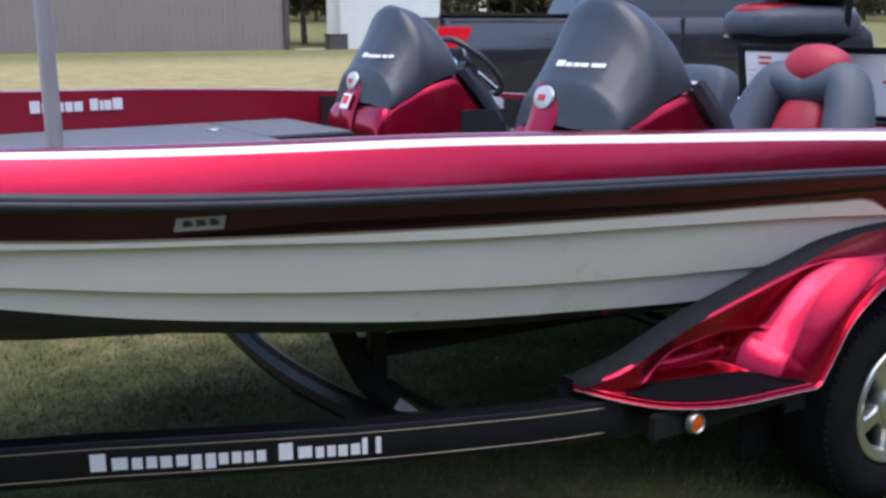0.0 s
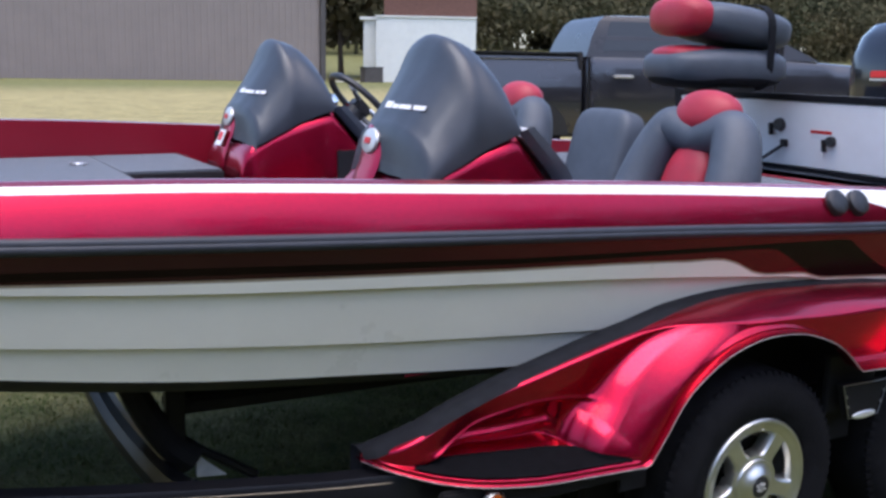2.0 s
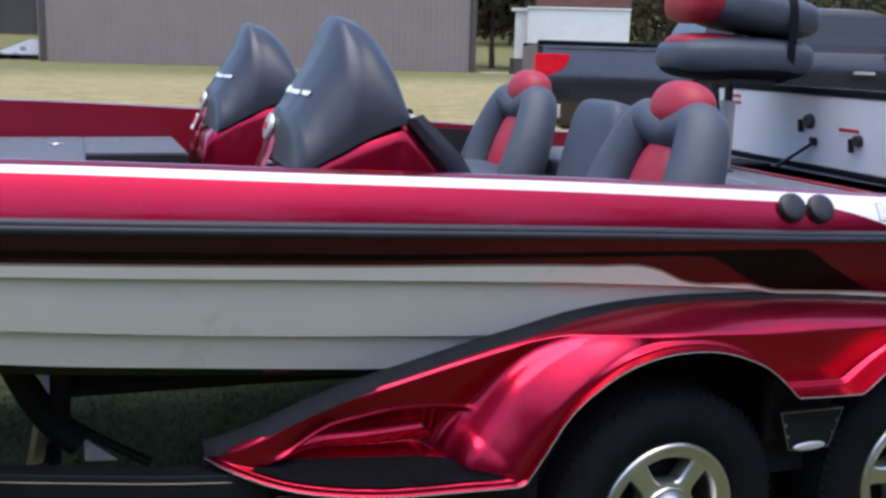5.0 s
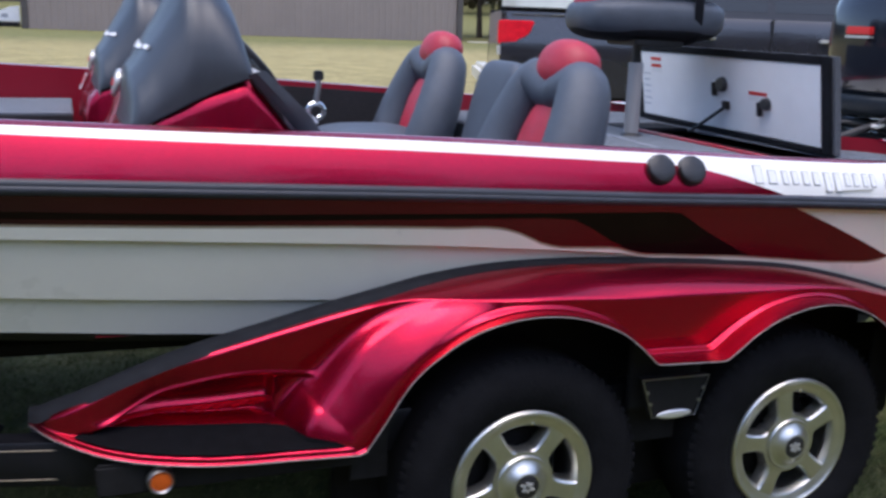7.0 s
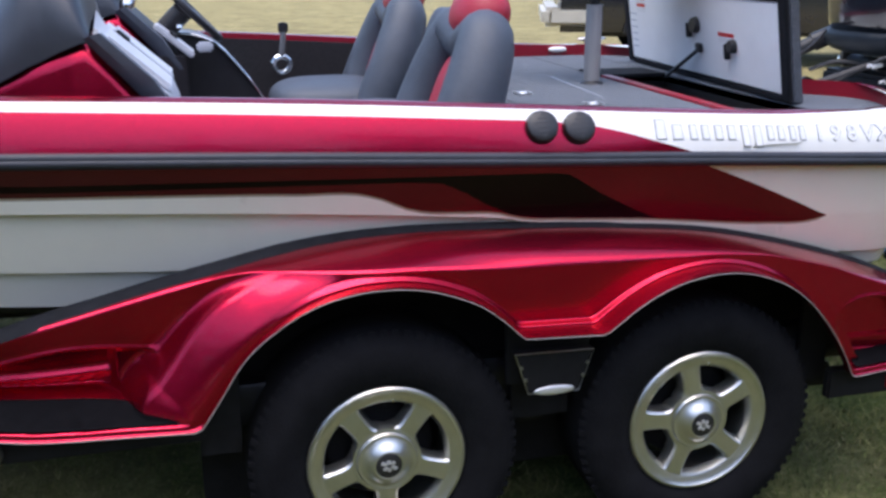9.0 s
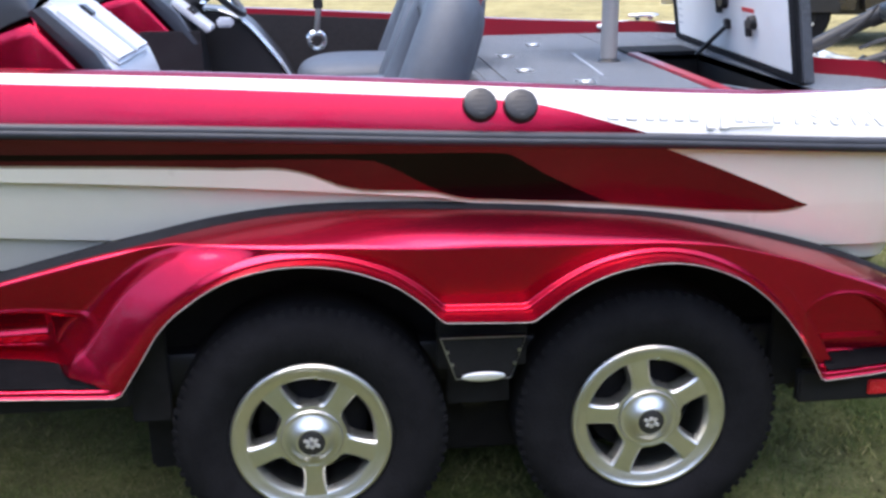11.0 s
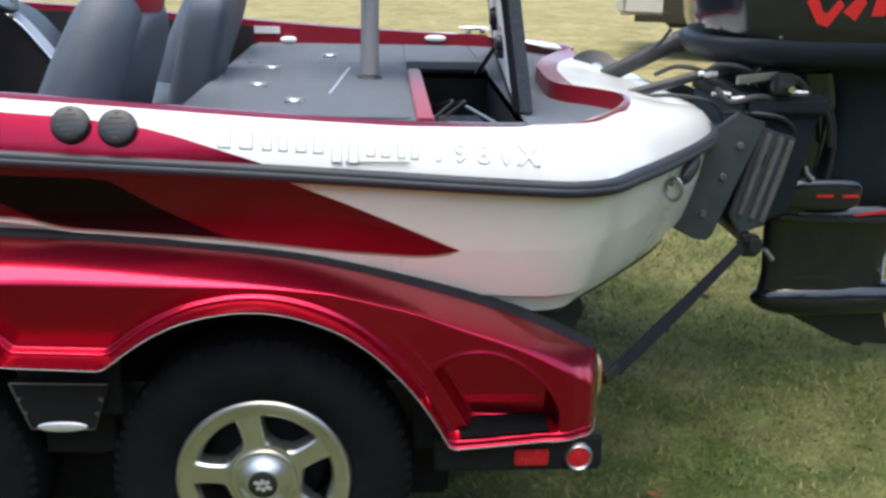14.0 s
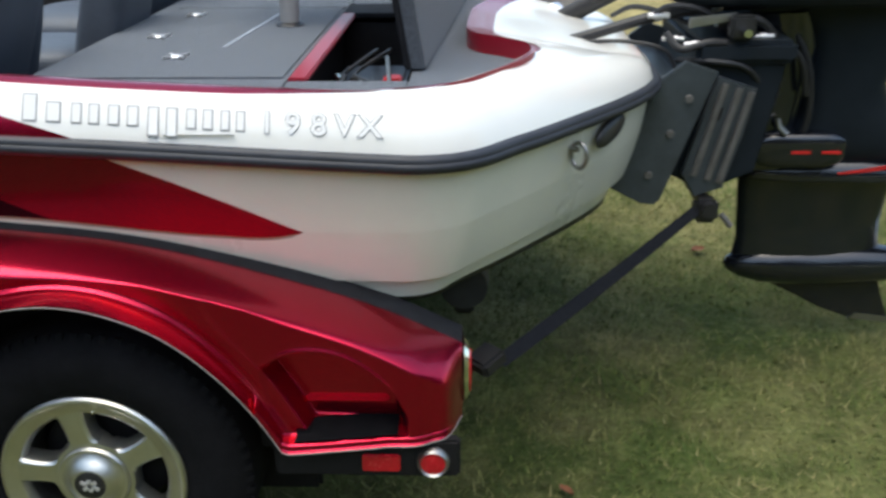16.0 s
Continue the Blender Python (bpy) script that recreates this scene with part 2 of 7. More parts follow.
    bp = nt.nodes.new("ShaderNodeBump")
    bp.inputs["Strength"].default_value, bp.inputs["Distance"].default_value = 0.8, 0.03
    nt.links.new(noise_of(30).outputs["Fac"], bp.inputs["Height"])
    nt.links.new(bp.outputs["Normal"], b.inputs["Normal"])
    return m


LAWN = grass_ground()


def blade_material():
    """Single grass blades: greens and some straw, in drifts."""
    m = bpy.data.materials.new("grass_blades")
    m.use_nodes = True
    nt = m.node_tree
    b = nt.nodes["Principled BSDF"]
    b.inputs["Roughness"].default_value, b.inputs["Specular IOR Level"].default_value = 0.8, 0.2
    geo = nt.nodes.new("ShaderNodeNewGeometry")
    drift = nt.nodes.new("ShaderNodeTexNoise")
    drift.inputs["Scale"].default_value, drift.inputs["Detail"].default_value = 2.2, 5
    nt.links.new(geo.outputs["Position"], drift.inputs["Vector"])
    ramps = []
    for stops in (((0.0, (0.045, 0.075, 0.018)), (0.45, (0.080, 0.115, 0.025)), (0.80, (0.12, 0.15, 0.040)), (0.95, (0.18, 0.18, 0.07)), (1.0, (0.26, 0.23, 0.11))),
                  ((0.0, (0.085, 0.095, 0.030)), (0.4, (0.13, 0.14, 0.042)), (0.7, (0.19, 0.18, 0.07)), (0.9, (0.26, 0.225, 0.10)), (1.0, (0.34, 0.29, 0.14)))):
        r = nt.nodes.new("ShaderNodeValToRGB")
        while len(r.color_ramp.elements) < len(stops):
            r.color_ramp.elements.new(0.5)
        for e, (p, c) in zip(r.color_ramp.elements, stops):
            e.position, e.color = p, (*c, 1)
        nt.links.new(geo.outputs["Random Per Island"], r.inputs["Fac"])
        ramps.append(r)
    where = nt.nodes.new("ShaderNodeMapRange")
    where.inputs["From Min"].default_value, where.inputs["From Max"].default_value = 0.42, 0.66
    nt.links.new(drift.outputs["Fac"], where.inputs["Value"])
    mix = nt.nodes.new("ShaderNodeMix")
    mix.data_type = "RGBA"
    nt.links.new(where.outputs[0], mix.inputs["Factor"])
    nt.links.new(ramps[0].outputs["Color"], mix.inputs["A"])
    nt.links.new(ramps[1].outputs["Color"], mix.inputs["B"])
    nt.links.new(mix.outputs["Result"], b.inputs["Base Color"])
    return m


BLADES = blade_material()


# ---------------------------------------------------------------- building blocks
def thing(name, place, label, category, group="", kind=""):
    e = new(name)
    e.empty_display_size = 0.1
    e.location = place
    return tagged(e, label, category, group, kind)


def part(name, bm, mat, parent=None, label="", sharp=35, mats=()):
    """Links a bmesh, given in world metres, as one mesh object under a thing or a part."""
    me = bpy.data.meshes.new(name)
    for f in bm.faces:
        f.smooth = True
    bm.to_mesh(me)
    bm.free()
    me.set_sharp_from_angle(angle=radians(sharp))
    for m in (mat, *mats):
        me.materials.append(m)
    ob = new(name, me)
    if parent:
        ob.parent = parent
        at = parent.matrix_basis.inverted() if parent.data is None else Matrix.Identity(4)
        ob.matrix_parent_inverse = at
    if label:
        ob["label"] = label
    return ob


def box(bm, lo, hi, bevel=0.0, turn=None, segments=2):
    """A bevelled box between two corners, turned by a matrix about its middle."""
    c, s = (Vector(lo) + Vector(hi)) / 2, Vector(hi) - Vector(lo)
    r = bmesh.ops.create_cube(bm, size=1.0, matrix=Matrix.Diagonal((*s, 1)))
    vs = r["verts"]
    if bevel:
        es = list({e for v in vs for e in v.link_edges})
        g = bmesh.ops.bevel(bm, geom=es, offset=bevel, segments=segments, affect="EDGES", clamp_overlap=True)
        vs = list({v for f in g["faces"] for v in f.verts} | {v for v in vs if v.is_valid})
    bmesh.ops.transform(bm, matrix=Matrix.Translation(c) @ (turn or Matrix.Identity(4)), verts=vs)
    return bm


def boxed(lo, hi, bevel=0.0, turn=None):
    return box(bmesh.new(), lo, hi, bevel, turn)


def loft(rows, closed=False, caps=False, bm=None, index=None):
    """Quads between rows of points."""
    bm = bm or bmesh.new()
    vs = [[bm.verts.new(p) for p in row] for row in rows]
    n = len(rows[0])
    for a in range(len(rows) - 1):
        for b in range(n if closed else n - 1):
            c = (b + 1) % n
            try:
                f = bm.faces.new((vs[a][b], vs[a][c], vs[a + 1][c], vs[a + 1][b]))
                if index:
                    f.material_index = index(a, b)
            except ValueError:
                pass
    if caps:
        bm.faces.new(list(reversed(vs[0])))
        bm.faces.new(vs[-1])
    return bm


def cleaned(bm, d=0.0004):
    bmesh.ops.remove_doubles(bm, verts=bm.verts, dist=d)
    bmesh.ops.recalc_face_normals(bm, faces=bm.faces)
    return bm


def tube(points, r, sides=10, bm=None, caps=True):
    """A round tube along points; r a number or one number a point."""
    pts = [Vector(p) for p in points]
    rs = r if isinstance(r, (list, tuple)) else [r] * len(pts)
    rows, up = [], None
    for k, p in enumerate(pts):
        d = (pts[min(k + 1, len(pts) - 1)] - pts[max(k - 1, 0)]).normalized()
        if up is None:
            up = d.orthogonal().normalized()
        up = (up - d * up.dot(d)).normalized()
        side = d.cross(up)
        rows.append([p + rs[k] * (math.cos(2 * math.pi * a / sides) * up + math.sin(2 * math.pi * a / sides) * side) for a in range(sides)])
    return loft(rows, closed=True, caps=caps, bm=bm)


def smooth_line(points, steps=8):
    """Catmull-Rom through points."""
    p = [Vector(q) for q in points]
    p = [2 * p[0] - p[1], *p, 2 * p[-1] - p[-2]]
    out = []
    for k in range(1, len(p) - 2):
        for s in range(steps):
            t = s / steps
            out.append(0.5 * (2 * p[k] + (p[k + 1] - p[k - 1]) * t + (2 * p[k - 1] - 5 * p[k] + 4 * p[k + 1] - p[k + 2]) * t * t
                              + (3 * p[k] - p[k - 1] - 3 * p[k + 1] + p[k + 2]) * t ** 3))
    return out + [p[-2]]


def lathe(profile, axis_place, axis="y", sides=48, bm=None):
    """Turns (radius, height) pairs round an axis through a place."""
    rows = []
    for r, h in profile:
        row = []
        for a in range(sides):
            c, s = r * math.cos(2 * math.pi * a / sides), r * math.sin(2 * math.pi * a / sides)
            row.append(Vector(axis_place) + Vector({"y": (c, h, s), "z": (c, s, h), "x": (h, c, s)}[axis]))
        rows.append(row)
    return loft(rows, closed=True, bm=bm)


def cushion(center, size, power=2.6, turn=None, bm=None, n=20):
    """A soft rounded block."""
    bm = bm or bmesh.new()
    m = Matrix.Translation(center) @ (turn or Matrix.Identity(4))
    e = 2.0 / power

    def sp(v):
        return math.copysign(abs(v) ** e, v)

    rows = []
    for i in range(n + 1):
        la = -math.pi / 2 + math.pi * i / n
        rows.append([m @ Vector((size[0] / 2 * sp(math.cos(la)) * sp(math.cos(lo)), size[1] / 2 * sp(math.cos(la)) * sp(math.sin(lo)), size[2] / 2 * sp(math.sin(la))))
                     for lo in (2 * math.pi * k / (2 * n) for k in range(2 * n))])
    return cleaned(loft(rows, closed=True, bm=bm), 0.0005)


def prism(outline, lo, hi, axis="y", bevel=0.0):
    """A polygon of (a, b) pushed from lo to hi along an axis: y takes (x, z), x takes (y, z), z takes (x, y)."""
    bm = bmesh.new()
    put = {"y": lambda a, b, c: (a, c, b), "x": lambda a, b, c: (c, a, b), "z": lambda a, b, c: (a, b, c)}[axis]
    v0 = [bm.verts.new(put(a, b, lo)) for a, b in outline]
    v1 = [bm.verts.new(put(a, b, hi)) for a, b in outline]
    f0, f1 = bm.faces.new(v0), bm.faces.new(list(reversed(v1)))
    n = len(v0)
    for k in range(n):
        bm.faces.new((v0[(k + 1) % n], v0[k], v1[k], v1[(k + 1) % n]))
    bmesh.ops.recalc_face_normals(bm, faces=bm.faces)
    if bevel:
        bmesh.ops.bevel(bm, geom=[e for f in (f0, f1) for e in f.edges], offset=bevel, segments=2, affect="EDGES", clamp_overlap=True)
    return bm


def curve(pairs):
    """A smooth function through (x, value) pairs."""
    xs, ys = np.array([p[0] for p in pairs], float), np.array([p[1] for p in pairs], float)
    d = np.gradient(ys, xs)

    def f(x):
        x = min(max(x, xs[0]), xs[-1])
        k = int(min(max(np.searchsorted(xs, x) - 1, 0), len(xs) - 2))
        h = xs[k + 1] - xs[k]
        t = (x - xs[k]) / h
        return float((2 * t ** 3 - 3 * t * t + 1) * ys[k] + (t ** 3 - 2 * t * t + t) * h * d[k] + (3 * t * t - 2 * t ** 3) * ys[k + 1] + (t ** 3 - t * t) * h * d[k + 1])

    return f


def line(pairs):
    xs, ys = [p[0] for p in pairs], [p[1] for p in pairs]
    return lambda x: float(np.interp(x, xs, ys))


# ---------------------------------------------------------------- ground
def ground_height(x, y):
    rise = 0.12 * (1 + math.tanh((y - 5.2) / 1.8))
    fall = 0.12 * (1 + math.tanh((y - 35) / 16))
    hill = 0.0 if y < 70 else 5.6 * (1 - math.exp(-((y - 70) / 60) ** 1.5))
    return rise - fall + hill


def ground():
    def spread(lo, hi, near, n_near, n_far):
        a = list(np.linspace(near[0], near[1], n_near))
        left = [near[0] - (near[0] - lo) * (k / n_far) ** 2.5 for k in range(n_far, 0, -1)]
        right = [near[1] + (hi - near[1]) * (k / n_far) ** 2.5 for k in range(1, n_far + 1)]
        return left + a + right

    xs, ys = spread(-900, 900, (-5, 9), 71, 22), spread(-900, 1500, (-4, 14), 91, 30)
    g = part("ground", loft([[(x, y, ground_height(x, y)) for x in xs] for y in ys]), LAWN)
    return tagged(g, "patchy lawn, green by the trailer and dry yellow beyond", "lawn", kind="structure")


ground()

# ---------------------------------------------------------------- boat hull
MID = 1.33
SIDE_Y = 0.145
side_off = curve([(-3.78, 1.18), (-3.7, 0.85), (-3.5, 0.52), (-3.2, 0.31), (-2.8, 0.16), (-2.4, 0.075), (-1.9, 0.03), (-1.3, 0.008), (-0.6, 0.0), (1.6, 0.0)])
SIDE_X = [-3.78 + 5.2 * (k / 149) ** 0.8 for k in range(150)]
STERN = smooth_line([(1.42, 0.145, 0), (1.53, 0.150, 0), (1.625, 0.20, 0), (1.71, 0.31, 0), (1.80, 0.43, 0), (1.99, 0.71, 0), (2.09, 0.90, 0), (2.12, 1.05, 0), (2.12, MID, 0)], 6)[1:]
PLAN = [Vector((x, SIDE_Y + side_off(x), 0)) for x in SIDE_X] + STERN
N_SIDE = len(SIDE_X)
N_PLAN = len(PLAN)
NORMAL = []
for k in range(N_PLAN):
    t = (PLAN[min(k + 1, N_PLAN - 1)] - PLAN[max(k - 1, 0)]).normalized()
    NORMAL.append(Vector((-t.y, t.x, 0)))
NORMAL[-1] = Vector((-1, 0, 0))

top_z = curve([(-3.78, 1.30), (-3.0, 1.285), (-2.5, 1.27), (-2.1, 1.26), (-1.58, 1.25), (-0.87, 1.22), (-0.16, 1.187), (0.38, 1.154), (0.947, 1.117), (1.39, 1.098), (2.2, 1.085)])
rail_z = curve([(-3.78, 1.30), (-3.0, 1.235), (-2.5, 1.190), (-2.1, 1.160), (-1.58, 1.133), (-0.86, 1.100), (-0.16, 1.068), (0.37, 1.040), (0.855, 1.017), (1.45, 0.985), (1.7, 0.975), (2.2, 0.955)])
white_low = line([(-4, 0.79), (-1.5, 0.79), (-0.6, 0.745), (0.40, 0.70), (0.47, 0.68), (0.586, 0.60), (0.66, 0.48), (0.718, 0.35), (0.80, 0.16), (0.861, 0.0), (3, 0.0)])
gold_z = curve([(-3.78, 1.26), (-3.0, 1.16), (-2.5, 1.100), (-2.1, 1.070), (-1.57, 1.037), (-0.83, 0.999), (-0.17, 0.969), (-0.012, 0.958), (0.03, 0.945), (0.054, 0.934), (0.09, 0.917), (0.13, 0.906), (0.231, 0.897),
                (0.328, 0.889), (0.383, 0.873), (0.50, 0.862), (0.753, 0.843), (0.869, 0.830), (1.091, 0.808), (1.24, 0.807), (1.262, 0.812), (1.276, 0.818), (1.32, 0.818), (2.2, 0.80)])
tail_z = line([(0.870, 0.991), (0.929, 0.968), (1.032, 0.927), (1.168, 0.868), (1.255, 0.828), (1.276, 0.8185)])
black_hi = line([(-1.9, 1.085), (-0.7, 1.023), (0.098, 0.998), (0.468, 0.988), (0.51, 0.982), (0.594, 0.929), (0.68, 0.884), (0.753, 0.850)])
black_lo = line([(-1.9, 1.066), (-0.7, 1.007), (0.098, 0.984), (0.179, 0.977), (0.233, 0.952), (0.30, 0.912), (0.369, 0.880), (0.45, 0.869), (0.753, 0.848)])
strake_z = curve([(-3.78, 1.24), (-3.0, 1.13), (-2.5, 1.085), (-2.1, 1.055), (-1.57, 1.010), (-0.83, 0.965), (-0.17, 0.922), (0.5, 0.86), (1.0, 0.80), (1.5, 0.775), (2.2, 0.76)])
chine_z = curve([(-3.78, 1.20), (-3.0, 1.08), (-2.5, 1.005), (-2.1, 0.946), (-1.55, 0.879), (-0.79, 0.812), (-0.447, 0.789), (0.5, 0.735), (1.0, 0.712), (1.4, 0.700), (2.2, 0.69)])
low_z = curve([(-3.78, 1.16), (-3.0, 1.05), (-2.54, 0.962), (-2.33, 0.918), (-1.97, 0.855), (-1.5, 0.785), (-1.15, 0.750), (-0.65, 0.705), (0, 0.680), (0.8, 0.660), (1.5, 0.650), (2.2, 0.62)])
keel_z = curve([(-3.78, 1.14), (-3.2, 0.84), (-2.6, 0.63), (-2.0, 0.54), (-1.2, 0.48), (-0.2, 0.44), (1.0, 0.40), (2.2, 0.40)])


def side_weight(k):
    return 1.0 + 0.5 * min(1, max(0, (k - N_SIDE) / 14))


def ring(inset, z):
    out = []
    for k, p in enumerate(PLAN):
        q = p + NORMAL[k] * inset * side_weight(k)
        q.y = min(q.y, MID)
        out.append(Vector((q.x, q.y, z(p.x, k))))
    return out


def stern_dip(k):
    """The cap falls towards the point of the stern."""
    return min(1, max(0, (k - N_SIDE - 22) / 18))


def cap_z(f):
    """A height in the cap: 0 at the rail, 1 at the crest."""
    return lambda x, k: rail_z(x) + (top_z(x) - rail_z(x)) * f * (1 - 0.55 * stern_dip(k) * f)


cap_rings = [ring(0.0, cap_z(0.0))]
# red lower band, then white
cap_rings += [ring(0.0 + 0.028 * 0.5, lambda x, k: rail_z(x) + (top_z(x) - rail_z(x)) * white_low(x) * 0.5)]
cap_rings += [[Vector((p.x, p.y, p.z)) for p in ring(0.03, lambda x, k: rail_z(x) + (top_z(x) - rail_z(x)) * white_low(x))]]
for k in range(N_PLAN):
    f = white_low(PLAN[k].x)
    for r, g in ((1, f * 0.5), (2, f)):
        q = PLAN[k] + NORMAL[k] * side_weight(k) * (0.012 * g + 0.045 * g * g)
        cap_rings[r][k] = Vector((q.x, min(q.y, MID), cap_z(g)(PLAN[k].x, k)))


def along_side(k):
    """1 along the boat's sides, 0 round the stern."""
    return min(1.0, max(0.0, (N_SIDE - k) / 12))


def cap_point(k, h, inset=None):
    w = 0.012 * h + 0.045 * h * h if inset is None else inset
    q = PLAN[k] + NORMAL[k] * side_weight(k) * w
    return Vector((q.x, min(q.y, MID), cap_z(h)(PLAN[k].x, k)))


top_part = []
for g in (0.33, 0.66, 1.0):
    row = []
    for k in range(N_PLAN):
        f = white_low(PLAN[k].x)
        row.append(cap_point(k, f + (0.93 - 0.04 * along_side(k) - f) * g))
    top_part.append(row)
cap_rings += top_part
crest_a = [cap_point(k, 0.985, 0.068) for k in range(N_PLAN)]
crest_b = [cap_point(k, 1.0, 0.080) for k in range(N_PLAN)]
cap_rings.append([cap_point(k, 0.90).lerp(crest_a[k], 1 - along_side(k)) for k in range(N_PLAN)])
cap_rings.append([cap_point(k, 0.91).lerp(crest_b[k], 1 - along_side(k)) for k in range(N_PLAN)])
# the inner edge of the cap: narrow along the sides, round the stern pockets, forward to the motor well
PORT_EDGE = smooth_line([(1.42, 0.251, 0), (1.53, 0.28, 0), (1.61, 0.34, 0), (1.67, 0.43, 0), (1.73, 0.54, 0), (1.768, 0.65, 0), (1.76, 0.75, 0), (1.70, 0.84, 0), (1.635, 0.90, 0), (1.605, 0.98, 0), (1.605, 1.1, 0), (1.615, MID, 0)], 5)[1:]
STARBOARD_EDGE = smooth_line([(1.42, 0.251, 0), (1.53, 0.275, 0), (1.62, 0.33, 0), (1.70, 0.42, 0), (1.78, 0.53, 0), (1.845, 0.65, 0), (1.855, 0.74, 0), (1.815, 0.82, 0), (1.75, 0.92, 0), (1.68, 1.09, 0), (1.64, 1.22, 0), (1.615, MID, 0)], 5)[1:]


def inner_at(k, edge):
    if k < N_SIDE:
        q = PLAN[k] + NORMAL[k] * 0.106
        return Vector((q.x, min(q.y, MID), 0))
    s = (k - N_SIDE) / (N_PLAN - 1 - N_SIDE) * (len(edge) - 1)
    a = int(min(s, len(edge) - 2))
    return edge[a].lerp(edge[a + 1], s - a)


def inner_z(x, k):
    return top_z(x) - (0.004 if k < N_SIDE else 0.0)


def cap_edge(edge):
    """Rows of the cap from its crest to the inner edge, the red lip, and the wall below it."""
    crest = cap_rings[-1]
    red_lip = []
    for k in range(N_PLAN):
        b = inner_at(k, edge)
        b.z = inner_z(PLAN[k].x if k < N_SIDE else 1.45, k)
        red_lip.append(b)
    near_lip, lip_a, lip_b = [], [], []
    for k in range(N_PLAN):
        a, b, e = crest[k], red_lip[k], along_side(k)
        stern = b + (a - b).normalized() * min(0.075, (a - b).length * 0.55)
        near_lip.append(stern.lerp(cap_point(k, 0.925), e))
        lip_a.append(stern.lerp(b, 0.33).lerp(crest_a[k], e))
        lip_b.append(stern.lerp(b, 0.66).lerp(crest_b[k], e))
    white = [[crest[k].lerp(near_lip[k], w) for k in range(N_PLAN)] for w in (0.35, 0.7)] + [near_lip]
    wall = [red_lip]
    for d in (0.33, 0.66, 1.0):
        row = []
        for k in range(N_PLAN):
            p = red_lip[k]
            x = PLAN[k].x if k < N_SIDE else 1.45
            q = Vector((p.x, p.y, p.z + (deck_level(p.x) - 0.03 - p.z) * d))
            if k < N_SIDE and -1.02 <= x <= 0.56:
                q.y = min(MID, q.y + 0.006 * d)
            row.append(q)
        wall.append(row)
    return white, [near_lip, lip_a, lip_b, red_lip], wall


def deck_level(x):
    return 1.10 if x < -1.38 else (0.95 if x < -1.02 else (0.75 if x < 0.56 else 1.045))


def mirrored(rings, starboard=None):
    """Port rows carried round to starboard."""
    out = []
    for r, o in zip(rings, starboard or rings):
        out.append(list(r) + [Vector((p.x, 2 * MID - p.y, p.z)) for p in reversed(o[:-1])])
    return out


boat = thing("bass_boat", (0, MID, 0.42), "red, white and cream fibreglass bass boat on a tandem trailer", "boat")


def band(name, rings, mat, label="", starboard=None):
    return part(name, cleaned(loft(mirrored(rings, starboard))), mat, boat, label, sharp=50)


port_white, port_lip, port_wall = cap_edge(PORT_EDGE)
star_white, star_lip, star_wall = cap_edge(STARBOARD_EDGE)
band("red_gunwale_band", cap_rings[0:3], RED, "red metal-flake band above the rub rail")
band("white_cap", cap_rings[2:] + port_white, WHITE, "glossy white deck cap and gunwale stripe", cap_rings[2:] + star_white)
band("red_lip", port_lip, RED, "thin red edge of the deck cap", star_lip)
band("inner_side", port_wall, INNER_RED, "deep red inner side of the gunwale", star_wall)



def red_hi(x):
    return min(rail_z(x) - 0.022, tail_z(x)) if x > 0.870 else rail_z(x) - 0.022


def gold_or_tail(x):
    return gold_z(x) if x <= 1.276 else 0.8185


def inset_of(x, z):
    """How far the topside has drawn in at a height below the rail."""
    d = max(0.0, rail_z(x) - 0.022 - z)
    return 0.004 + 0.07 * d + 0.34 * d * d


def hull_row(zf, step=0.0, fade=False):
    """A row of the topside; step draws it in below a lapped strake, which dies out towards the stern."""
    keep = line([(0.3, 1.0), (1.0, 0.0)])
    return ring2(lambda x: inset_of(x, zf(x)) + step - (0.016 * (1 - keep(x)) if step else 0.0), zf)


def ring2(insets, zf):
    out = []
    for k, p in enumerate(PLAN):
        q = p + NORMAL[k] * insets(p.x) * side_weight(k)
        out.append(Vector((q.x, min(q.y, MID), zf(p.x))))
    return out


tail_hi = lambda x: 0.8185 if x > 1.276 else red_hi(x)
bl_hi = lambda x: min(tail_hi(x), max(gold_or_tail(x) + 0.003, black_hi(x))) if x < 0.753 else gold_or_tail(x) + min(0.003, max(0, tail_hi(x) - gold_or_tail(x)))
bl_lo = lambda x: min(bl_hi(x), max(gold_or_tail(x) + 0.003, black_lo(x))) if x < 0.753 else bl_hi(x)
gold_hi = lambda x: min(bl_lo(x), gold_or_tail(x) + 0.003)
gold_lo = lambda x: gold_or_tail(x) - (0.003 if x < 1.276 else 0.0)
step_z = lambda x: min(gold_lo(x) - 0.004, strake_z(x))
r_rail, r_tail, r_bh, r_bl, r_gh, r_gl = (hull_row(f) for f in (lambda x: rail_z(x) - 0.022, tail_hi, bl_hi, bl_lo, gold_hi, gold_lo))
band("cream_quarter", [r_rail, [a.lerp(b, 0.5) for a, b in zip(r_rail, r_tail)], r_tail], CREAM, "cream topside beside the transom")
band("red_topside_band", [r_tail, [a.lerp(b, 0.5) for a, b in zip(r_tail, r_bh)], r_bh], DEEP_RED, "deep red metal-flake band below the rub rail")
band("black_sweep", [r_bh, r_bl], BLACK_FLAKE, "black sweep within the red band")
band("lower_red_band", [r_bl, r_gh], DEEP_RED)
band("gold_pinstripe", [r_gh, r_gl], GOLD, "thin gold pinstripe under the red")
lower = [r_gl, hull_row(step_z), hull_row(step_z, 0.016)]
lower += [hull_row(lambda x, w=w: step_z(x) + (chine_z(x) - step_z(x)) * w, 0.016) for w in (0.33, 0.66, 1.0)]
